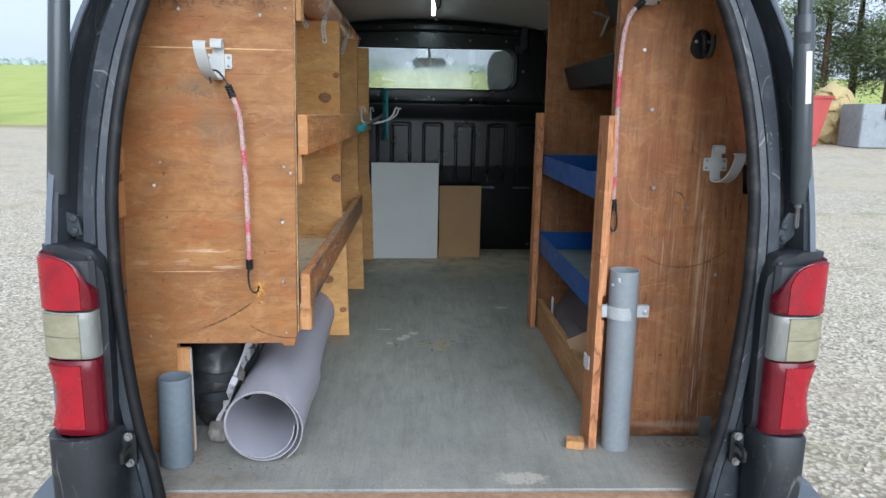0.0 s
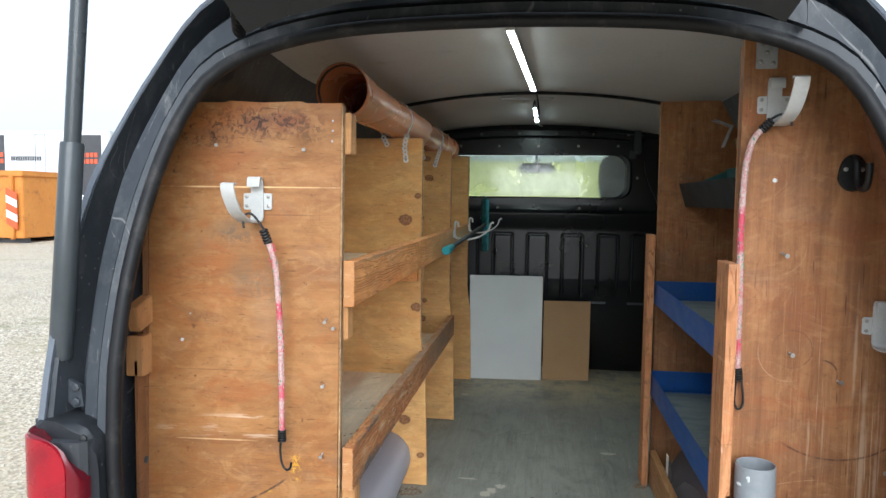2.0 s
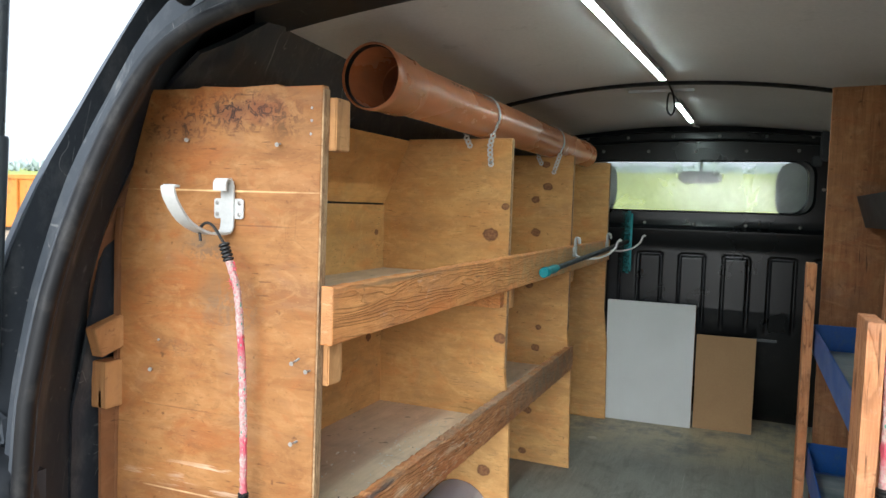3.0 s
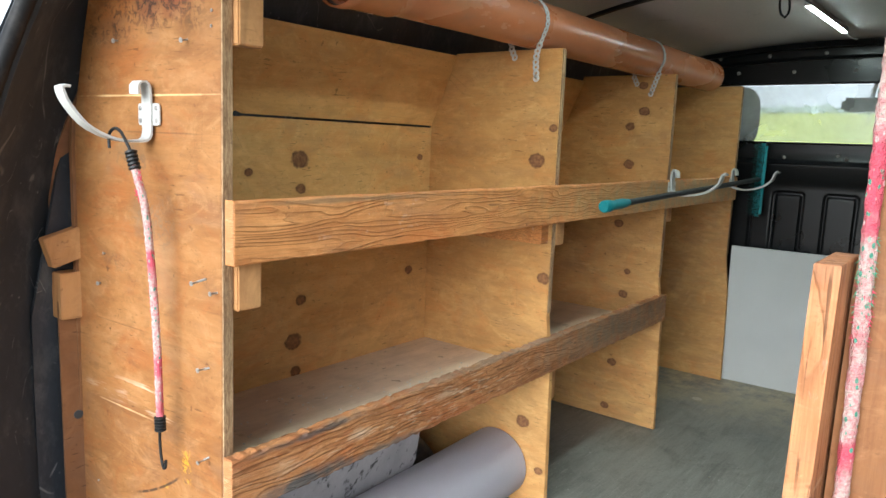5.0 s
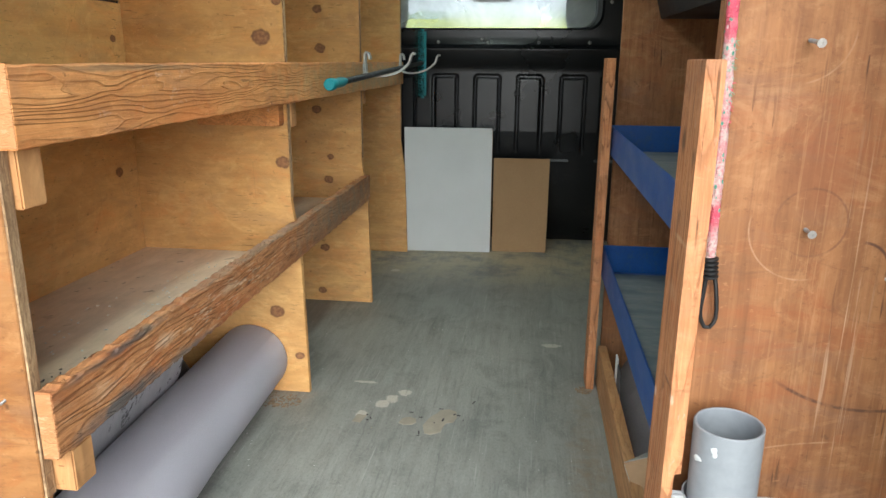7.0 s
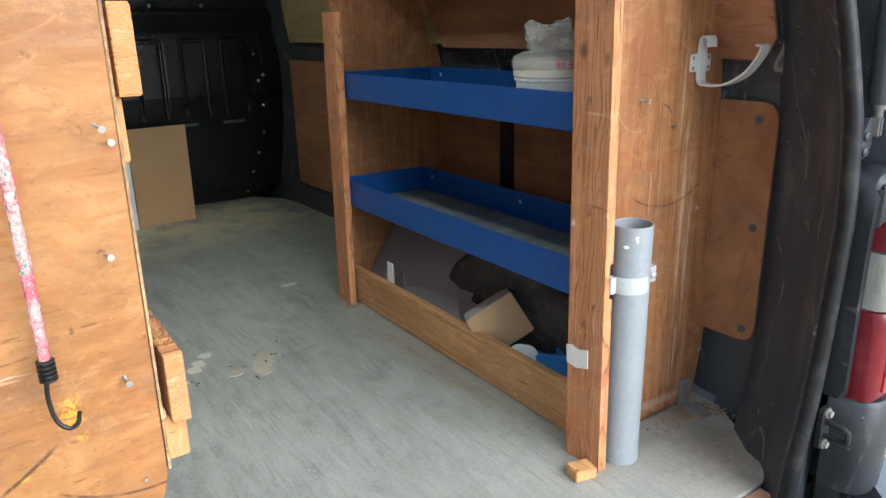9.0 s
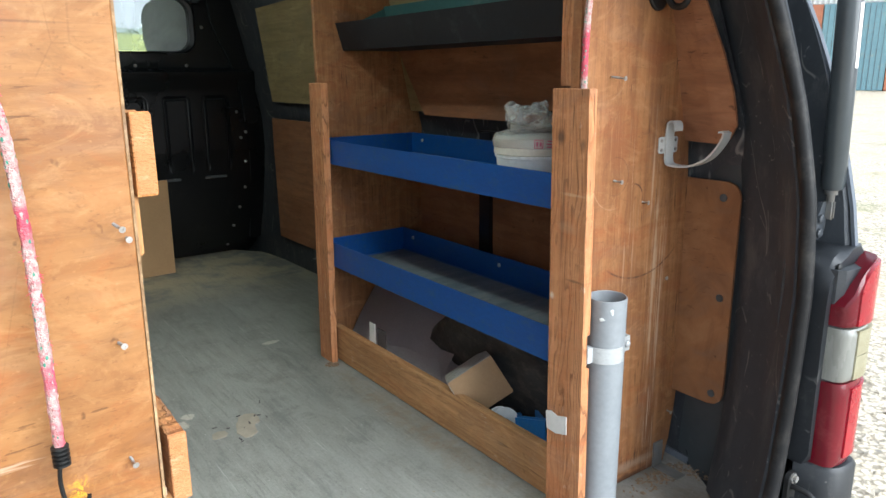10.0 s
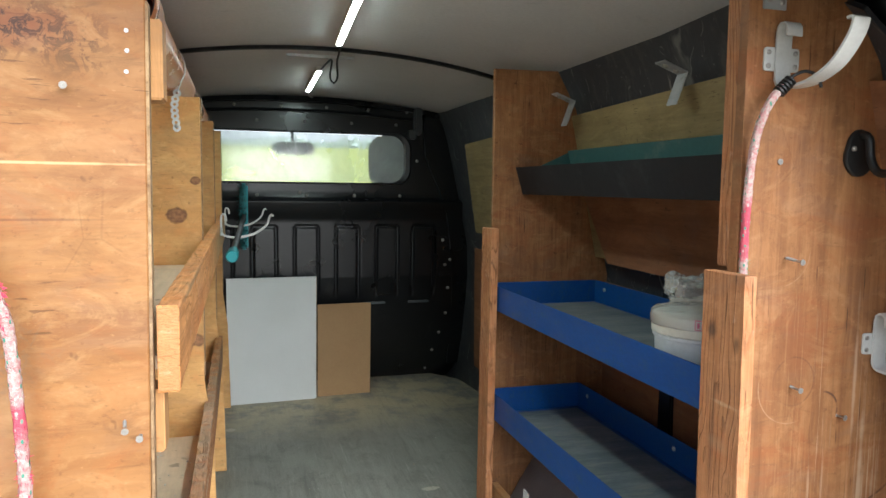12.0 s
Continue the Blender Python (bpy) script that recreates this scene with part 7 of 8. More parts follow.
part("sheet", bm, m_hard, hb_)

# ---- rail hooks and the wash brush on them ----
def rail_hook(y):
    t = thing("rail_hook", (-0.31, y, 1.43), "white band hook hung over the pine rail", "hook", "white rail hooks")
    bm = bmesh.new()
    pts = [(-0.312, y, 1.428), (-0.314, y, 1.444), (-0.321, y, 1.451), (-0.327, y, 1.444), (-0.327, y, 1.40), (-0.320, y, 1.383), (-0.28, y, 1.376), (-0.225, y, 1.388), (-0.188, y, 1.415), (-0.178, y, 1.440), (-0.172, y, 1.449), (-0.165, y, 1.445)]
    sweep(bm, smooth_path([(x + 0.003, yy, z) for x, yy, z in pts], 40), oblong(0.006, 0.026), up=(0, 1, 0))
    part("band", bm, m_hook, t, smooth=True)
    bm = bmesh.new()
    plate(bm, rounded(y - 0.030, y + 0.030, 1.382, 1.416, 0.004, 2), "yz", -0.3268, -0.3242, 0.0005)
    part("plate", bm, m_hook, t)
    for dy in (-0.022, 0.022):
        bm = bmesh.new()
        lathe(bm, [(0.0035, 0), (0.0035, 0.0012), (0.0015, 0.002)], along((-0.3242, y + dy, 1.399), (0, y + dy, 1.399)), 10)
        part("screw_head", bm, m_steel, t)


rail_hook(1.912)
rail_hook(2.530)
brush = thing("wash_brush", (-0.26, 1.9, 1.39), "teal long-handled wash brush resting on hooks", "brush")
p0, p1 = Vector((-0.287, 1.358, 1.367)), Vector((-0.250, 2.63, 1.416))
way = (p1 - p0).normalized()
bm = bmesh.new()
sweep(bm, [p0 + way * 0.12, p1 - way * 0.02], circle(0.0085, 12))
part("handle", bm, m_blackmetal, brush, "black tube handle", True)
bm = bmesh.new()
lathe(bm, [(0.013, 0), (0.0155, 0.004), (0.0155, 0.03), (0.012, 0.05), (0.0135, 0.10), (0.010, 0.135)], along(p0, p1), 14)
part("grip", bm, m_teal, brush, "teal plastic grip", True)
bm = bmesh.new()
box(bm, -0.268, -0.234, 2.618, 2.645, 1.272, 1.552, 0.01)
part("head", bm, m_teal, brush, "teal brush head", True)
bm = bmesh.new()
rng = random.Random(11)
for i in range(900):
    z, x = rng.uniform(1.275, 1.55), rng.uniform(-0.266, -0.236)
    d = Vector((rng.uniform(-0.45, 0.25), -1, rng.uniform(-0.3, 0.3))).normalized()
    a = Vector((x - 0.012 * rng.random(), 2.621, z))
    b = a + d * rng.uniform(0.028, 0.042)
    s_ = Vector((rng.uniform(-1, 1), 0, rng.uniform(-1, 1))).normalized() * 0.0011
    bm.faces.new([bm.verts.new(q) for q in (a - s_, a + s_, b)])
part("bristles", bm, m_bristle, brush, "dark green bristles")

# ---- what lies in and on the right unit ----
bk = thing("plastic_tub", (0.585, 0.60, 1.22), "white plastic tub in a tied clear bag on the blue tray", "tub")
m = Matrix.Translation((0.524, 0.622, 1.218))
bm = bmesh.new()
lathe(bm, [(0.074, 0.0), (0.077, 0.004), (0.081, 0.066), (0.0845, 0.068), (0.0845, 0.072), (0.082, 0.074)], m, 40)
part("body", bm, m_bucket, bk, smooth=True)
bm = bmesh.new()
lathe(bm, [(0.083, 0.074), (0.0865, 0.076), (0.0865, 0.103), (0.084, 0.107), (0.074, 0.109), (0.070, 0.106)], m, 40)
part("lid", bm, m_lid, bk, "cream snap-on lid", True)
# the bag lies round the tub and is tied off in a loose crumpled tuft
bm = bmesh.new()
prof = [(0.0890, 0.090), (0.0895, 0.098), (0.0892, 0.104), (0.085, 0.112), (0.076, 0.117), (0.064, 0.121), (0.052, 0.124), (0.044, 0.130), (0.042, 0.138), (0.045, 0.148), (0.047, 0.158), (0.044, 0.168), (0.036, 0.174), (0.022, 0.168), (0.006, 0.158)]
lathe(bm, [(r, h) for (r, h) in smooth_path(prof, 46)], m, 72)
for v in bm.verts:
    q = v.co - m.translation
    k = max(0.0, min(1.0, (q.z - 0.108) / 0.05))
    a = math.atan2(q.y, q.x)
    fold = math.sin(a * 9 + 3 * noise.noise(v.co * 30)) * 0.5 + abs(noise.noise(v.co * 55)) * 1.6 - 0.5
    rad = Vector((q.x, q.y, 0.0)).normalized()
    v.co += rad * (0.0010 + 0.013 * k) * fold
    v.co += Vector((noise.noise(v.co * 48), noise.noise(v.co * 48 + Vector((7, 3, 1))), noise.noise(v.co * 44 + Vector((2, 9, 4))))) * (0.0012 + 0.018 * k)
    v.co += Vector((-0.030, -0.010, 0.0)) * k
part("bag", bm, m_bag, bk, "crumpled clear plastic bag", False)
# printed mark on the tub: a framed sign and plain bars
bm = bmesh.new()
def on_tub(a, z, w, h):
    n = 3
    r = 0.0908
    cols = [a - w / r / 2 + w / r * i / n for i in range(n + 1)]
    lo = [bm.verts.new(m @ Vector((r * math.cos(q), r * math.sin(q), z))) for q in cols]
    hi = [bm.verts.new(m @ Vector((r * math.cos(q), r * math.sin(q), z + h))) for q in cols]
    for i in range(n):
        bm.faces.new((lo[i], lo[i + 1], hi[i + 1], hi[i]))
am = radians(232)
for dz, h, w, da in ((0.092, 0.0016, 0.018, 0), (0.108, 0.0016, 0.018, 0)):
    on_tub(am, dz, w, h)
for da in (-0.09, 0.09):
    on_tub(am + da, 0.092, 0.0016, 0.0176)
on_tub(am - 0.035, 0.096, 0.004, 0.009)
on_tub(am + 0.04, 0.096, 0.004, 0.009)
for k, w in ((0.105, 0.012), (0.099, 0.016), (0.093, 0.013)):
    on_tub(am + 0.26, k, w, 0.0025)
part("print", bm, m_pink_ink, bk, "faded pink printed mark")

# cardboard box, tipped on its corner
cb = thing("cardboard_box", (0.49, 0.76, 0.66), "small crushed cardboard box with a printed side", "box")
mb = Matrix.Translation((0.497, 0.775, 0.708)) @ Matrix.Rotation(radians(36), 4, Vector((-0.55, -0.65, 0.53)).normalized()) @ pose(0, 0, 0, 0, 0, -44) @ pose(0, 0, 0, -14, 0, 0)
bm = bmesh.new()
box(bm, -0.062, 0.062, -0.058, 0.058, -0.052, 0.052, 0.002, mb)
part("carton", bm, m_card, cb, "plain brown card")
bm = bmesh.new()
box(bm, -0.061, 0.061, -0.057, 0.057, 0.0525, 0.0535, 0.0, mb)
part("printed_top", bm, m_card_print, cb, "scuffed printed face")
bm = bmesh.new()
box(bm, -0.0635, -0.0625, -0.056, 0.056, -0.05, 0.05, 0.0, mb)
part("printed_side", bm, m_card_print, cb, "scuffed printed face")
bm = bmesh.new()
box(bm, -0.004, 0.056, -0.0595, -0.0585, -0.045, 0.045, 0.0, mb)
part("flap", bm, m_card, cb)

# felt offcuts leaning in the bay
for k, (y0, y1, top, tilt, dx) in enumerate(((0.93, 1.41, 0.262, 26, -0.012), (0.89, 1.20, 0.19, 40, -0.04), (0.83, 1.01, 0.20, 20, 0.06))):
    t = thing("felt_sheet", (0.53, (y0 + y1) / 2, FL), "brown-grey felt offcut leaning in the bay", "felt sheet", "felt offcuts")
    bm = bmesh.new()
    rows = []
    for i in range(9):
        y = y0 + (y1 - y0) * i / 8
        row = []
        for j in range(7):
            h = top * j / 6
            edge = 0.02 * math.sin(i * 0.9 + k) * (j == 6)
            row.append(bm.verts.new((0.47 + dx + math.tan(radians(tilt)) * h + 0.05 * (j / 6) ** 2 + 0.008 * math.sin(y * 14 + k), y, FL + 0.006 + h * (1 - 0.12 * (i < 2)) + edge)))
        rows.append(row)
    for r0, r1 in zip(rows, rows[1:]):
        for j in range(6):
            bm.faces.new((r0[j], r0[j + 1], r1[j + 1], r1[j]))
    bmesh.ops.solidify(bm, geom=list(bm.faces), thickness=0.005)
    part("sheet", bm, m_felt, t, smooth=True)
    if k == 1:
        bm = bmesh.new()
        box(bm, 0.432, 0.435, 1.165, 1.195, 0.700, 0.765, 0.0, None)
        part("sticker", bm, m_paper, t, "white paper sticker")
        bm = bmesh.new()
        box(bm, 0.431, 0.434, 1.105, 1.150, 0.695, 0.760, 0.0, None)
        part("sticker", bm, m_ink, t, "dark printed sticker")

# blue scoop and a white spool
sc = thing("blue_scoop", (0.50, 0.56, FL), "blue plastic dustpan and scraper lying in the bay", "dustpan")
bm = bmesh.new()
ms = Matrix.Translation((0.487, 0.580, 0.652)) @ pose(0, 0, 0, -17, 10, 0)
box(bm, -0.006, 0.006, -0.066, 0.066, -0.045, 0.045, 0.005, ms)
box(bm, 0.004, 0.040, -0.066, -0.058, -0.045, 0.045, 0.003, ms)
box(bm, 0.004, 0.040, 0.058, 0.066, -0.045, 0.045, 0.003, ms)
part("pan", bm, m_blue_plastic, sc, smooth=True)
bm = bmesh.new()
box(bm, -0.010, 0.010, -0.050, 0.075, -0.030, 0.030, 0.007, Matrix.Translation((0.555, 0.545, 0.682)) @ pose(0, 0, 0, -16, 12, 6))
part("handle", bm, m_blue_plastic, sc, smooth=True)
sp_ = thing("tape_spool", (0.475, 0.64, 0.63), "white plastic spool lying by the kick board", "spool")
bm = bmesh.new()
lathe(bm, [(0.010, 0), (0.034, 0), (0.036, 0.003), (0.034, 0.006), (0.020, 0.008), (0.020, 0.03), (0.034, 0.032), (0.034, 0.036), (0.010, 0.036)], Matrix.Translation((0.470, 0.662, 0.66)) @ pose(0, 0, 0, 62, -30, 0), 28, closed=True)
part("reel", bm, m_bucket, sp_, smooth=True)

# ---- ceiling strips ----
def led_strip(x0, y0, x1, y1, label):
    t = thing("led_strip", ((x0 + x1) / 2, (y0 + y1) / 2, 1.94), label, "light", "ceiling light strips")
    bm = bmesh.new()
    sweep(bm, [(x0, y0, 1.934), (x1, y1, 1.934)], oblong(0.019, 0.016), up=(0, 0, 1))
    part("housing", bm, m_hook, t)
    bm = bmesh.new()
    sweep(bm, [(x0, y0 + 0.006, 1.925), (x1, y1 - 0.006, 1.925)], oblong(0.0145, 0.0016), up=(0, 0, 1))
    part("diffuser", bm, m_led, t, "lit white diffuser")
    return t


led_strip(-0.048, 0.62, -0.003, 1.515, "lit slim white strip light on the ceiling")
led_strip(-0.006, 1.97, 0.004, 2.49, "short lit white strip light on the ceiling")
ca = thing("cable_clip", (0.0, 1.66, 1.93), "grey bracket and loop of black cable on the ceiling", "cable")
bm = bmesh.new()
box(bm, -0.13, 0.07, 1.70, 1.716, 1.923, 1.931, 0.002)
part("bracket", bm, m_zinc, ca)
bm = bmesh.new()
sweep(bm, smooth_path([(0.0, 1.52, 1.931), (0.008, 1.58, 1.921), (0.012, 1.66, 1.906), (0.016, 1.68, 1.866), (0.006, 1.685, 1.848), (-0.006, 1.68, 1.866), (-0.002, 1.67, 1.911), (0.0, 1.80, 1.926), (0.0, 1.97, 1.931)], 50), circle(0.003, 8))
part("cable", bm, m_rubber, ca, smooth=True)
bm = bmesh.new()
sweep(bm, smooth_path([(0.004, 2.49, 1.931), (0.012, 2.53, 1.916), (0.03, 2.56, 1.911), (0.02, 2.61, 1.921)], 14), circle(0.0025, 8))
part("tail", bm, m_hook, ca, smooth=True)

# ---- chips and dust on the floor ----
def litter(name, label, spots, count, seed, size=(0.002, 0.008), mat=None, z=FL):
    bm = bmesh.new()
    rng = random.Random(seed)
    for _ in range(count):
        cx, cy, rx, ry = rng.choice(spots)
        a, q = rng.uniform(0, 6.28), math.sqrt(rng.random())
        c = (cx + rx * q * math.cos(a), cy + ry * q * math.sin(a), z + 0.0012)
        bmesh.ops.create_cube(bm, size=1, matrix=Matrix.Translation(c) @ pose(0, 0, 0, rng.uniform(-15, 15), rng.uniform(-15, 15), rng.uniform(0, 180)) @ Matrix.Diagonal((rng.uniform(*size), rng.uniform(size[0], size[1] * 0.4), 0.0015, 1)))
    ob = part(name, bm, mat or m_debris)
    return tagged(ob, label, "litter", kind="stuff")


litter("wood_chips", "scattered wood chips and dust on the van floor", [(-0.50, 0.27, 0.16, 0.07), (-0.40, 1.17, 0.07, 0.04), (-0.37, 1.16, 0.04, 0.03), (0.67, 0.345, 0.05, 0.03), (0.375, 1.33, 0.02, 0.02)], 420, 4)
litter("corner_dirt", "brown dirt and splinters in the floor corner", [(0.64, 0.345, 0.10, 0.025), (0.735, 0.29, 0.025, 0.06), (0.70, 0.20, 0.035, 0.05), (0.69, 0.35, 0.05, 0.02)], 260, 14, (0.002, 0.011))
litter("pale_flecks", "pale flecks of plaster on the van floor", [(0.1, 1.3, 0.4, 0.9), (0.0, 0.4, 0.4, 0.3), (0.45, 2.4, 0.25, 0.2)], 46, 8, (0.0015, 0.006), m_backing)
litter("shelf_dust", "grit and chips on the lower plywood shelf", [(-0.5, 0.65, 0.15, 0.3), (-0.45, 0.95, 0.1, 0.2)], 110, 6, (0.002, 0.006), m_paper, 0.972)
litter("sack_crumbs", "dark crumbs on the lower plywood shelf", [(-0.42, 0.5, 0.06, 0.12)], 70, 7, (0.002, 0.005), m_ink, 0.972)
for nm, poly in (("floor_patch", [(-0.003, 1.058), (0.012, 1.055), (0.033, 1.068), (0.036, 1.090), (0.042, 1.111), (0.058, 1.118), (0.064, 1.140), (0.060, 1.168), (0.042, 1.178), (0.022, 1.172), (0.012, 1.150), (0.002, 1.136), (-0.006, 1.110), (-0.011, 1.092)]), ("floor_patch", [(-0.070, 1.098), (-0.055, 1.090), (-0.038, 1.093), (-0.029, 1.106), (-0.032, 1.121), (-0.048, 1.128), (-0.064, 1.120)]), ("floor_patch", [(-0.180, 1.091), (-0.160, 1.086), (-0.152, 1.121), (-0.175, 1.124)])):
    bm = bmesh.new()
    plate(bm, poly, "xy", FL + 0.0004, FL + 0.002)
    t = part(nm, bm, m_backing)
    tagged(t, "torn patch of old backing stuck to the floor", "patch", "floor patches")

bm = bmesh.new()
rng = random.Random(52)
for cx, cy, n in ((0.060, 1.150, 5), (0.0, 1.07, 4), (-0.05, 1.11, 2), (-0.165, 1.10, 3)):
    for _ in range(n):
        c = (cx + rng.gauss(0, 0.022), cy + rng.gauss(0, 0.026), FL + 0.0026)
        bmesh.ops.create_cube(bm, size=1, matrix=Matrix.Translation(c) @ pose(0, 0, 0, rng.uniform(-10, 10), rng.uniform(-10, 10), rng.uniform(0, 180)) @ Matrix.Diagonal((rng.uniform(0.004, 0.016), rng.uniform(0.002, 0.004), 0.0012, 1)))
tagged(part("torn_scraps", bm, m_ink), "dark torn scraps round the floor patches", "litter", kind="stuff")

# ---- outside ----
def ground_z(y):
    return 0.0 if y < 0 else (0.0006 * y * y if y < 46 else 0.0006 * 46 * 46 + (y - 46) * 0.0635)


m_ground, nt, bs = material("gravel_and_grass", 0.9)
vv = coords(nt)
stones = cells(nt, vv, 46)
small = noisy(nt, vv, 60, 4, 0.7)
wide = noisy(nt, vv, 0.35, 5, 0.6, 0.5)
gravel = blend(nt, ranged(nt, small, 0.3, 0.7), (0.34, 0.28, 0.195), (0.54, 0.465, 0.355))
tint = nt.nodes.new("ShaderNodeSeparateColor")
nt.links.new(stones.outputs["Color"], tint.inputs[0])
gravel = blend(nt, ranged(nt, tint.outputs[0], 0.0, 1.0, 0.0, 0.85), gravel, (0.66, 0.58, 0.465))
gravel = blend(nt, ranged(nt, tint.outputs[1], 0.62, 0.95, 0.0, 0.8), gravel, (0.15, 0.13, 0.10))
gravel = blend(nt, ranged(nt, stones.outputs["Distance"], 0.45, 0.75, 0.0, 0.75), gravel, (0.15, 0.122, 0.085))
gravel = blend(nt, ranged(nt, wide, 0.42, 0.62, 0.0, 0.65), gravel, (0.42, 0.345, 0.235))
chips = cells(nt, vv, 21)
chip_tint = nt.nodes.new("ShaderNodeSeparateColor")
nt.links.new(chips.outputs["Color"], chip_tint.inputs[0])
big_stone = sums(nt, "MULTIPLY", ranged(nt, chips.outputs["Distance"], 0.34, 0.26), ranged(nt, chip_tint.outputs[0], 0.60, 0.66))
gravel = blend(nt, big_stone, gravel, blend(nt, chip_tint.outputs[1], (0.74, 0.68, 0.57), (0.17, 0.15, 0.12)))
weeds = ranged(nt, noisy(nt, vv, 1.1, 7, 0.72), 0.54, 0.70, 0.0, 0.6)
gravel = blend(nt, weeds, gravel, (0.16, 0.17, 0.06))
grass = blend(nt, ranged(nt, noisy(nt, coords(nt, (0.6, 0.12, 1)), 1.0, 6, 0.6), 0.35, 0.65), (0.27, 0.30, 0.060), (0.36, 0.385, 0.090))
sp = nt.nodes.new("ShaderNodeSeparateXYZ")
nt.links.new(vv, sp.inputs[0])
edge = sums(nt, "ADD", sp.outputs[1], sums(nt, "MULTIPLY", noisy(nt, vv, 0.3, 5), 2.5))
field = ranged(nt, edge, 31.0, 31.6)
mud = sums(nt, "MULTIPLY", ranged(nt, edge, 29.0, 31.0), ranged(nt, edge, 32.4, 31.4))
col = blend(nt, field, gravel, grass)
col = blend(nt, sums(nt, "MULTIPLY", mud, 0.7), col, (0.20, 0.15, 0.08))
nt.links.new(col, bs.inputs["Base Color"])
relief(nt, bs, sums(nt, "ADD", stones.outputs["Distance"], small), 0.55, 0.012)

bm = bmesh.new()
gx = [-1500, -700, -300, -140, -70, -40, -24, -14, -8, -4, 0, 4, 8, 14, 24, 40, 70, 140, 300, 700, 1500]
gy = [-1500, -500, -120, -40, -15, -6, 0, 4, 8, 12, 16, 20, 24, 28, 32, 36, 40, 46, 60, 90, 150, 260, 420]
grid = [[bm.verts.new((x, y, ground_z(y))) for x in gx] for y in gy]
for r0, r1 in zip(grid, grid[1:]):
    for j in range(len(gx) - 1):
        bm.faces.new((r0[j], r0[j + 1], r1[j + 1], r1[j]))
tagged(part("ground", bm, m_ground, smooth=True), "pale gravel yard running into a bright green field", "ground", kind="structure")

# loose gravel round the rear of the van
m_stone = surface("gravel_stone", (0.50, 0.45, 0.37), (0.32, 0.275, 0.21), 25, 0.9)
bm = bmesh.new()
rng = random.Random(17)
for _ in range(6500):
    s = rng.choice((-1, 1))
    x, y = s * rng.uniform(0.95, 3.4), rng.uniform(-0.6, 6.0)
    r = rng.uniform(0.008, 0.022)
    mm = Matrix.Translation((x, y, ground_z(y) + r * 0.2)) @ pose(0, 0, 0, rng.uniform(0, 180), rng.uniform(0, 180), 0) @ Matrix.Diagonal((r, r * rng.uniform(0.6, 1), r * rng.uniform(0.4, 0.8), 1))
    vs = [bm.verts.new(mm @ Vector(q)) for q in ((1, 0, 0), (-1, 0, 0), (0, 1, 0), (0, -1, 0), (0, 0, 1), (0, 0, -1))]
    for a, b in ((0, 2), (2, 1), (1, 3), (3, 0)):
        bm.faces.new((vs[a], vs[b], vs[4]))
        bm.faces.new((vs[b], vs[a], vs[5]))
tagged(part("loose_gravel", bm, m_stone), "loose pale stones on the yard", "gravel", kind="stuff")

m_skip = surface("orange_skip_paint", (0.60, 0.24, 0.04), (0.52, 0.19, 0.03), 1.2, 0.55, fine=9, bump=0.2, dist=0.01, dirt=(0.22, 0.08, 0.03), dirt_at=(0.55, 0.75))
m_trailer = surface("white_trailer", (0.62, 0.64, 0.65), (0.57, 0.59, 0.60), 0.8, 0.4, fine=4, bump=0.05)
m_anthracite = surface("anthracite_panel", (0.05, 0.05, 0.055), (0.07, 0.07, 0.075), 1.0, 0.5, fine=6)
m_sign_red = surface("orange_red_print", (0.75, 0.10, 0.03), (0.70, 0.09, 0.03), 2, 0.5)
m_white_paint = surface("white_print", (0.8, 0.8, 0.8), (0.72, 0.72, 0.72), 2, 0.5)
m_red_skip = surface("red_skip_paint", (0.42, 0.06, 0.05), (0.35, 0.05, 0.045), 2, 0.6, fine=9, dirt=(0.2, 0.07, 0.05))
m_grey_box = surface("grey_steel", (0.30, 0.32, 0.33), (0.24, 0.26, 0.27), 2, 0.5, fine=9, dirt=(0.16, 0.13, 0.11))
m_tin = surface("corrugated_tin", (0.46, 0.47, 0.47), (0.40, 0.41, 0.41), 0.8, 0.6, fine=6, dirt=(0.33, 0.30, 0.26))
m_door_blue = surface("blue_green_door", (0.12, 0.22, 0.26), (0.15, 0.26, 0.29), 0.8, 0.6, fine=5, dirt=(0.2, 0.24, 0.22))
m_brick = surface("red_brick_wall", (0.40, 0.16, 0.09), (0.32, 0.12, 0.07), 3, 0.9, fine=20)
m_bark = surface("bark", (0.13, 0.085, 0.055), (0.08, 0.055, 0.04), 6, 0.95, fine=30, bump=0.8, dist=0.02)
m_straw = surface("straw", (0.48, 0.38, 0.19), (0.36, 0.27, 0.12), 12, 0.95, fine=60, bump=0.8)
m_lime = surface("lime_sign", (0.55, 0.75, 0.05), (0.5, 0.7, 0.05), 2, 0.5)

m_leaf, nt, bs = material("foliage", 0.7)
geo = nt.nodes.new("ShaderNodeNewGeometry")
lc = blend(nt, geo.outputs["Random Per Island"], (0.06, 0.095, 0.030), (0.175, 0.21, 0.08))
lc = blend(nt, ranged(nt, noisy(nt, coords(nt), 0.9, 3), 0.55, 0.7, 0, 0.6), lc, (0.13, 0.085, 0.035))
nt.links.new(lc, bs.inputs["Base Color"])


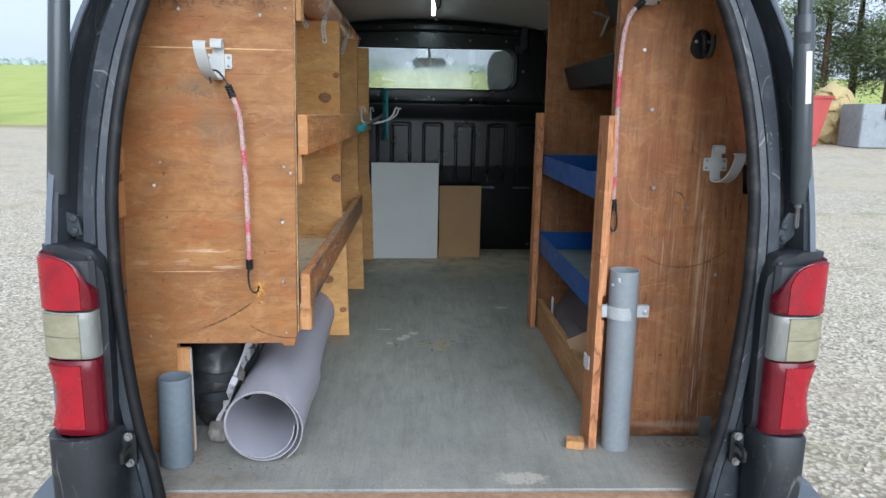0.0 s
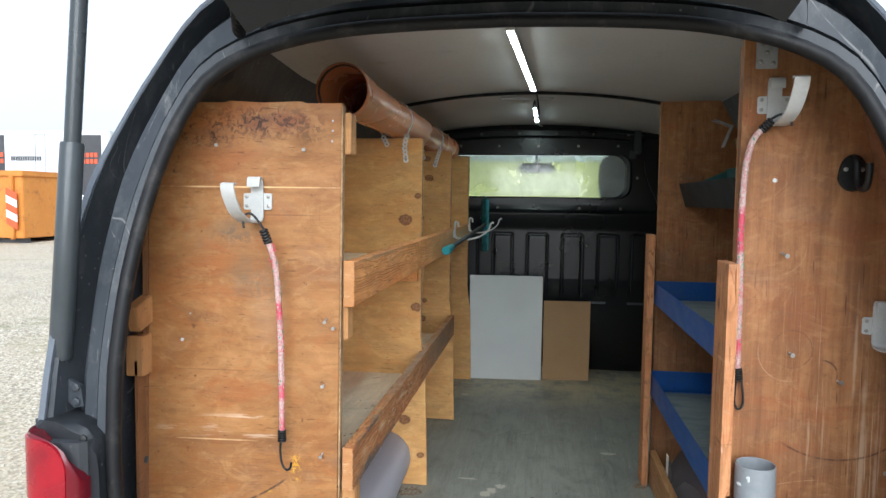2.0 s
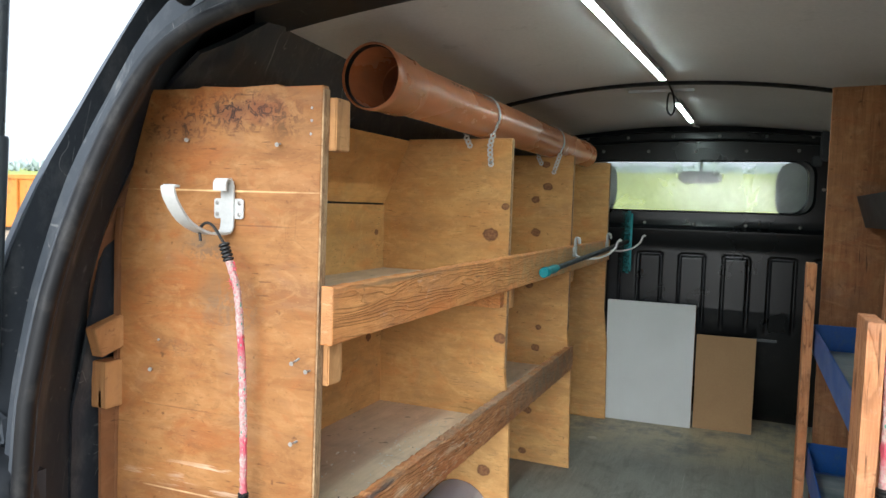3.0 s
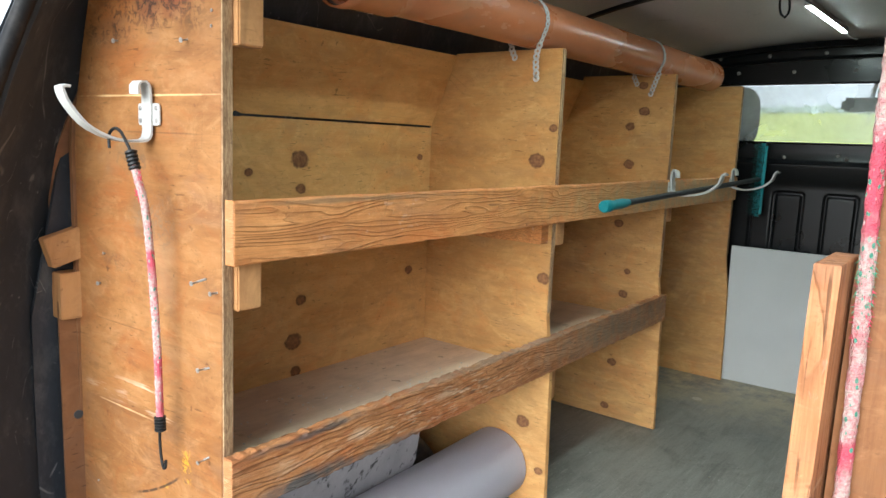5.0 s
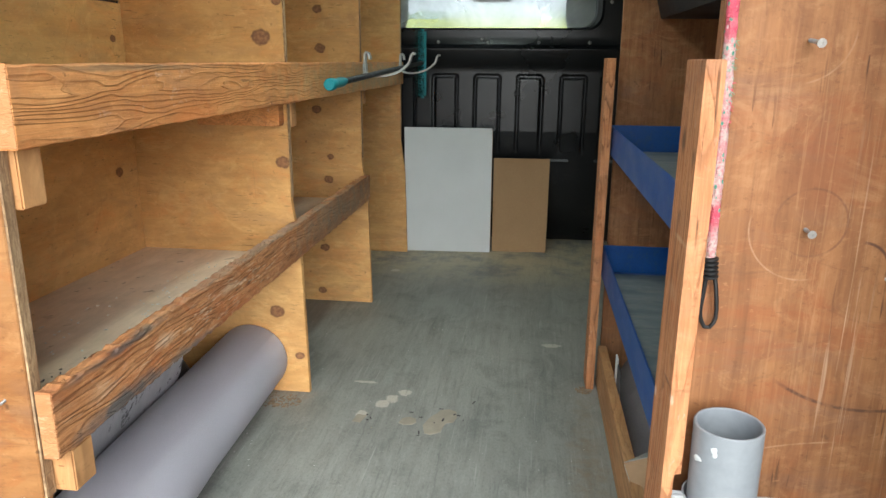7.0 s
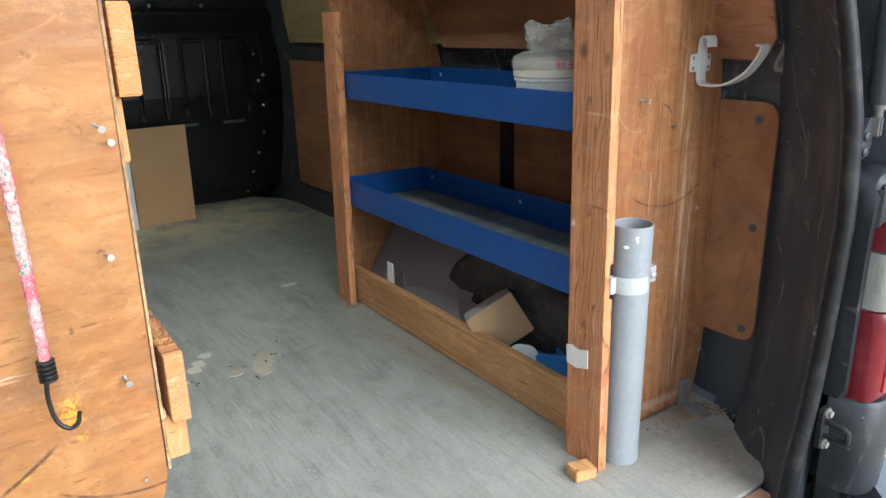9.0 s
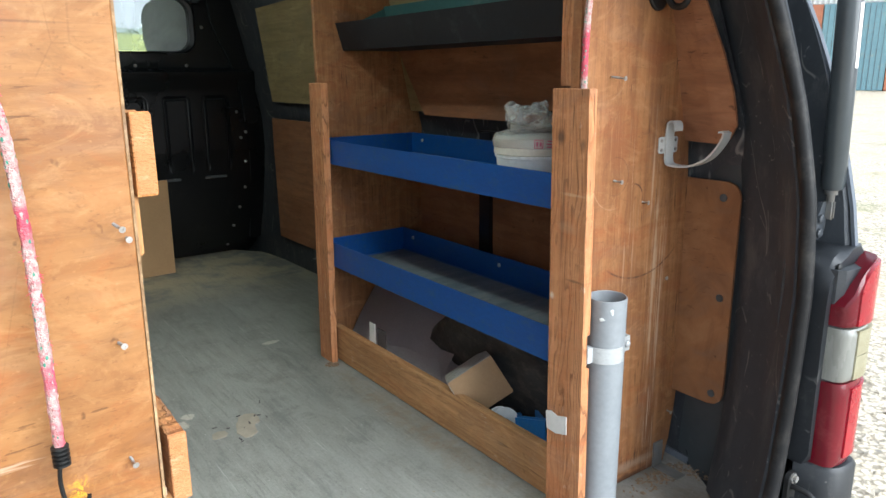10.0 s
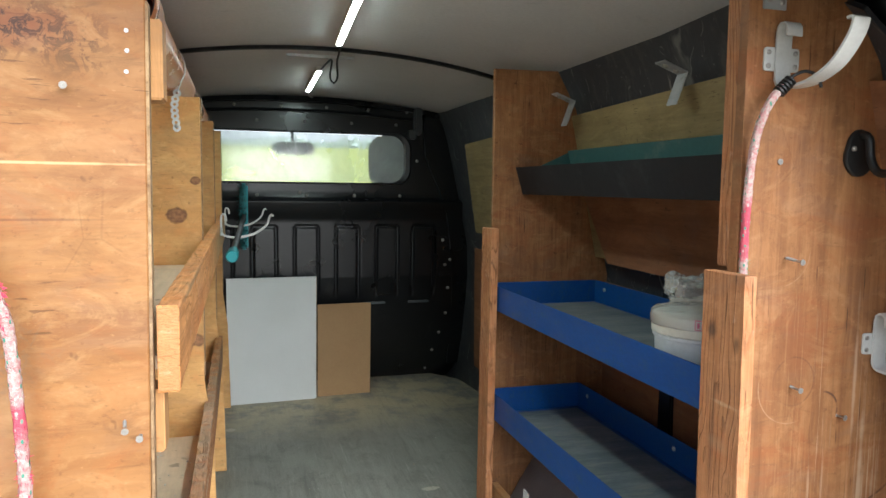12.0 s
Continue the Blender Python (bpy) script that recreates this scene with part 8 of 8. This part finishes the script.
def tree(x, y, h, crown_from, spread, count, seed, label, leaf=0.16):
    rng = random.Random(seed)
    g = ground_z(y)
    t = thing("tree", (x, y, g), label, "tree", "yard trees")
    bm = bmesh.new()
    rb = h * 0.018
    pts = [(x + rng.uniform(-0.1, 0.1) * k, y + rng.uniform(-0.1, 0.1) * k, g + h * k) for k in (0, 0.2, 0.4, 0.6, 0.8, 0.97)]
    rows = []
    for i, p in enumerate(pts):
        r = rb * (1 - i / 5.6)
        rows.append([bm.verts.new((p[0] + r * math.cos(a), p[1] + r * math.sin(a), p[2])) for a in np.linspace(0, 2 * math.pi, 8, endpoint=False)])
    for r0, r1 in zip(rows, rows[1:]):
        for j in range(8):
            bm.faces.new((r0[j], r0[(j + 1) % 8], r1[(j + 1) % 8], r1[j]))
    limbs = []
    for i in range(16):
        k = rng.uniform(crown_from, 0.95)
        a = rng.uniform(0, 2 * math.pi)
        l = spread * (1.0 - 0.75 * ((k - crown_from) / (1 - crown_from))) * rng.uniform(0.6, 1.1)
        s = Vector((x, y, g + h * k))
        e = s + Vector((l * math.cos(a), l * math.sin(a), l * rng.uniform(-0.1, 0.45)))
        sweep(bm, [s, (s + e) / 2 + Vector((0, 0, 0.1)), e], circle(rb * 0.22, 5))
        limbs.append((s, e))
    part("trunk", bm, m_bark, t, smooth=True)
    verts, faces = [], []
    for i in range(count):
        s, e = rng.choice(limbs)
        c = s.lerp(e, rng.uniform(0.25, 1.05)) + Vector((rng.gauss(0, 1), rng.gauss(0, 1), rng.gauss(0, 0.8))) * spread * 0.16
        d1 = Vector((rng.uniform(-1, 1), rng.uniform(-1, 1), rng.uniform(-1, 1))).normalized()
        d2 = d1.orthogonal().normalized()
        w = leaf * rng.uniform(0.5, 1.3)
        k = len(verts)
        verts += [c - d1 * w, c + d2 * w * 0.45, c + d1 * w, c - d2 * w * 0.45]
        faces.append((k, k + 1, k + 2, k + 3))
    me = bpy.data.meshes.new("crown")
    me.from_pydata([tuple(v) for v in verts], [], faces)
    me.materials.append(m_leaf)
    ob = new("crown", me)
    hang(ob, t)
    return t


rng = random.Random(31)
for i in range(13):
    a = radians(29.5 + i * 1.75 + rng.uniform(-0.6, 0.6))
    d = rng.uniform(38, 47)
    tree(d * math.sin(a), d * math.cos(a), rng.uniform(11, 15), 0.18, rng.uniform(2.8, 3.8), 21000, 100 + i, "tall dark pine at the edge of the yard", 0.085)
tree(-116, 124, 7.6, 0.10, 4.6, 6000, 300, "round far tree beyond the green field", 0.34)
# hedge line on the horizon
bm = bmesh.new()
rng = random.Random(77)
for i in range(520):
    a = radians(rng.uniform(-62, 30))
    d = rng.uniform(330, 360)
    p = Vector((d * math.sin(a), d * math.cos(a), ground_z(d * math.cos(a)) + 0.4))
    hgt = rng.uniform(1.0, 3.6) * (0.5 + noise.noise(Vector((a * 9, 0, 0))) ** 2 * 3)
    for k in range(5):
        c = p + Vector((rng.gauss(0, 2.5), rng.gauss(0, 2.5), hgt * rng.random()))
        d1 = Vector((rng.uniform(-1, 1), rng.uniform(-0.3, 0.3), rng.uniform(-1, 1))).normalized() * rng.uniform(1.2, 2.6)
        d2 = Vector((rng.uniform(-1, 1), rng.uniform(-0.3, 0.3), rng.uniform(-1, 1))).normalized() * 1.6
        bm.faces.new([bm.verts.new(q) for q in (c - d1, c + d2, c + d1, c - d2)])
# distance haze is put into this pale grey-green colour
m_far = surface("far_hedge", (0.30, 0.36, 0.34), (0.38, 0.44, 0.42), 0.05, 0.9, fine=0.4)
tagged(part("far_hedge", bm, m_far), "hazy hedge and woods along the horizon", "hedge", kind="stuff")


def skip(x0, x1, y0, y1, hgt, mat, label, ribs):
    g = ground_z(y0)
    t = thing("skip_container", ((x0 + x1) / 2, (y0 + y1) / 2, g), label, "container", "yard containers")
    bm = bmesh.new()
    box(bm, x0, x1, y0, y1, g + 0.15, g + hgt, 0.02)
    part("body", bm, mat, t)
    bm = bmesh.new()
    box(bm, x0 - 0.05, x1 + 0.05, y0 - 0.07, y1 + 0.07, g + hgt - 0.12, g + hgt + 0.04, 0.02)
    part("rim", bm, mat, t)
    for k in range(ribs):
        x = x0 + 0.3 + (x1 - x0 - 0.6) * k / (ribs - 1)
        bm = bmesh.new()
        box(bm, x - 0.06, x + 0.06, y0 - 0.10, y0 + 0.005, g + 0.12, g + hgt - 0.1, 0.02)
        part("rib", bm, mat, t)
    for y in (y0 + 0.3, y1 - 0.3):
        bm = bmesh.new()
        box(bm, x0 + 0.1, x1 - 0.1, y - 0.08, y + 0.08, g - 0.02, g + 0.16)
        part("skid", bm, m_anthracite, t)
    return t, g


t0_, g = skip(-25.6, -19.05, 16.62, 18.9, 2.02, m_skip, "rusty orange steel skip container on the yard", 6)
t, g = skip(-18.95, -14.1, 16.6, 18.9, 1.98, m_skip, "rusty orange skip container with hazard stripes", 5)
for k in range(10):
    own, ex = (t, -14.2) if k < 5 else (t0_, -19.12)
    k = k % 5
    bm = bmesh.new()
    plate(bm, [(ex - 0.32, g + 0.55 + 0.2 * k), (ex, g + 0.40 + 0.2 * k), (ex, g + 0.60 + 0.2 * k), (ex - 0.32, g + 0.75 + 0.2 * k)], "xz", 16.47, 16.49)
    part("stripe", bm, m_sign_red if k % 2 == 0 else m_white_paint, own, "red and white hazard stripe")
bm = bmesh.new()
box(bm, -15.6, -14.95, 16.47, 16.49, g + 1.18, g + 1.36)
part("sign", bm, m_lime, t, "lime yellow label")


def trailer(x0, x1, y0, z0, z1, label, panels):
    g = ground_z(y0)
    t = thing("trailer", ((x0 + x1) / 2, y0 + 1.2, g), label, "trailer", "white trailers")
    bm = bmesh.new()
    box(bm, x0, x1, y0, y0 + 2.5, g + z0, g + z1, 0.05)
    part("body", bm, m_trailer, t)
    for a, b in panels:
        bm = bmesh.new()
        box(bm, a, b, y0 - 0.02, y0 - 0.005, g + z0 + 0.25, g + z1 - 0.2)
        pn = part("panel", bm, m_anthracite, t, "dark printed panel")
        for k, (w, h, zz) in enumerate(((0.8, 0.2, 2.49), (0.85, 0.2, 2.20))):
            bm = bmesh.new()
            x = a + 0.05
            while x < a + (b - a) * w:
                box(bm, x, x + 0.14, y0 - 0.034, y0 - 0.022, g + z0 + zz - 0.25, g + z0 + zz + h - 0.25)
                x += 0.2
            part("lettering", bm, m_sign_red, pn, "orange-red lettering bars")
        bm = bmesh.new()
        for zz in (0.42, 0.30):
            box(bm, a + 0.08, b - 0.1, y0 - 0.034, y0 - 0.022, g + z0 + zz, g + z0 + zz + 0.09)
        part("lettering", bm, m_white_paint, pn, "white lettering bars")
    bm = bmesh.new()
    x = x1 - 4.92
    while x < x1 - 3.4:
        box(bm, x, x + 0.08, y0 - 0.02, y0 - 0.004, g + z0 + 2.07, g + z0 + 2.27)
        x += 0.12
    part("lettering", bm, m_anthracite, t, "dark lettering bars")
    bm = bmesh.new()
    for a in (x1 - 3.70, x1 - 3.2):
        box(bm, a, a + 0.03, y0 - 0.015, y0 - 0.004, g + z0 + 0.1, g + z1 - 0.15)
    box(bm, x1 - 3.70, x1 - 3.17, y0 - 0.015, y0 - 0.004, g + z1 - 0.2, g + z1 - 0.17)
    part("door", bm, m_grey_box, t, "flush side door outline")
    bm = bmesh.new()
    box(bm, x0 + 0.1, x1 + 0.6, y0 + 0.2, y0 + 2.3, g + z0 - 0.3, g + z0 - 0.02)
    part("chassis", bm, m_grey_box, t)
    for x in (x0 + 2.2, x0 + 3.4, x1 - 3.5):
        bm = bmesh.new()
        lathe(bm, [(0.15, 0), (0.45, 0.0), (0.5, 0.05), (0.5, 0.25), (0.45, 0.3), (0.15, 0.3)], Matrix.Translation((x, y0 + 0.1, g + 0.5)) @ pose(0, 0, 0, -90), 20)
        part("wheel", bm, m_rubber, t, smooth=True)
    return t


trailer(-26.2, -19.35, 28.6, 0.52, 3.96, "white site trailer with dark printed panels", [(-21.13, -19.75), (-25.25, -24.6)])

# right-hand yard things
t = thing("red_skip", (14.5, 25.5, ground_z(25.5)), "small red tipping skip at the yard edge", "skip", "yard containers")
g = ground_z(25.5)
bm = bmesh.new()
plate(bm, [(13.8, g + 0.02), (15.1, g + 0.02), (15.55, g + 1.85), (13.5, g + 1.85)], "xz", 25.0, 26.4, 0.02)
part("body", bm, m_red_skip, t)
bm = bmesh.new()
box(bm, 13.45, 15.6, 24.95, 26.45, g + 1.78, g + 1.9, 0.02)
part("rim", bm, m_red_skip, t)
t = thing("straw_bale", (16.7, 26.8, g), "stack of pale straw behind the skip", "straw")
bm = bmesh.new()
bmesh.ops.create_icosphere(bm, subdivisions=4, radius=1, matrix=Matrix.Translation((16.7, 27.0, g + 1.05)) @ Matrix.Diagonal((0.95, 0.8, 1.4, 1)))
for v in bm.verts:
    v.co += Vector((1, 1, 1)) * 0.25 * noise.noise(v.co * 3)
    v.co.z = max(v.co.z, g)
part("stack", bm, m_straw, t)
t = thing("steel_cabinet", (19.5, 25.2, g), "grey steel site cabinet with a dark opening", "cabinet")
bm = bmesh.new()
box(bm, 16.5, 21.5, 24.6, 26.0, g, g + 1.62, 0.03)
part("body", bm, m_grey_box, t)
bm = bmesh.new()
box(bm, 17.35, 18.3, 24.57, 24.595, g + 1.05, g + 1.48)
part("opening", bm, m_anthracite, t)
bm = bmesh.new()
box(bm, 18.7, 21.0, 24.3, 24.58, g, g + 0.62, 0.02)
part("low_box", bm, m_brick, t, "rust-red low box")
t = thing("ladder_rack", (20.2, 25.6, g + 1.75), "white tubular ladders lying on the cabinet", "ladder")
for dx in (0.0, 0.5, 1.0):
    bm = bmesh.new()
    for o in (0.0, 0.35):
        sweep(bm, [(18.9 + dx + o, 25.0, g + 1.76), (19.9 + dx + o, 25.4, g + 3.0)], circle(0.035, 8))
    for k in range(5):
        a = Vector((18.9 + dx, 25.0, g + 1.76)).lerp(Vector((19.9 + dx, 25.4, g + 3.0)), 0.1 + 0.2 * k)
        sweep(bm, [a, a + Vector((0.35, 0, 0))], circle(0.02, 6))
    part("ladder", bm, m_trailer, t)

# farm building on the right
bx, by = 47.0, 21.0
t = thing("farm_building", (bx + 4, by, ground_z(by)), "corrugated farm building with a tall blue-green door", "building")
g = ground_z(by)
mt = Matrix.Translation((bx, by, g)) @ pose(0, 0, 0, 0, 0, -62)
bm = bmesh.new()
rows = []
for i in range(241):
    x = -12 + i * 0.1
    rows.append((mt @ Vector((x, 0.03 * math.sin(i * 2.1), 5.3)), mt @ Vector((x, 0.03 * math.sin(i * 2.1), 9.5))))
vs = [[bm.verts.new(p) for p in r] for r in rows]
for a, b in zip(vs, vs[1:]):
    bm.faces.new((a[0], b[0], b[1], a[1]))
box(bm, -12, 12, 0.05, 0.2, 5.2, 9.5, 0, mt)
part("tin_wall", bm, m_tin, t)
bm = bmesh.new()
box(bm, -12, 12, -0.6, 12, 9.45, 9.7, 0, mt)
part("roof", bm, m_tin, t)
for nm, a, b, mat in (("brick_wall", -12, -1.9, m_brick), ("brick_wall", 1.9, 12, m_brick), ("door", -1.85, -0.05, m_door_blue), ("door", 0.05, 1.85, m_door_blue)):
    bm = bmesh.new()
    box(bm, a, b, -0.02 if nm == "door" else 0.0, 0.25, 0, 5.25, 0.01, mt)
    ob = part(nm, bm, mat, t)
    if nm == "door":
        bm = bmesh.new()
        for k in range(6):
            box(bm, a + 0.3 * k, a + 0.3 * k + 0.02, -0.035, -0.021, 0.05, 5.2, 0, mt)
        part("board_joint", bm, m_anthracite, ob)
bm = bmesh.new()
box(bm, -12, 12, 0.3, 12, 0, 9.4, 0, mt)
part("rear_body", bm, m_tin, t)
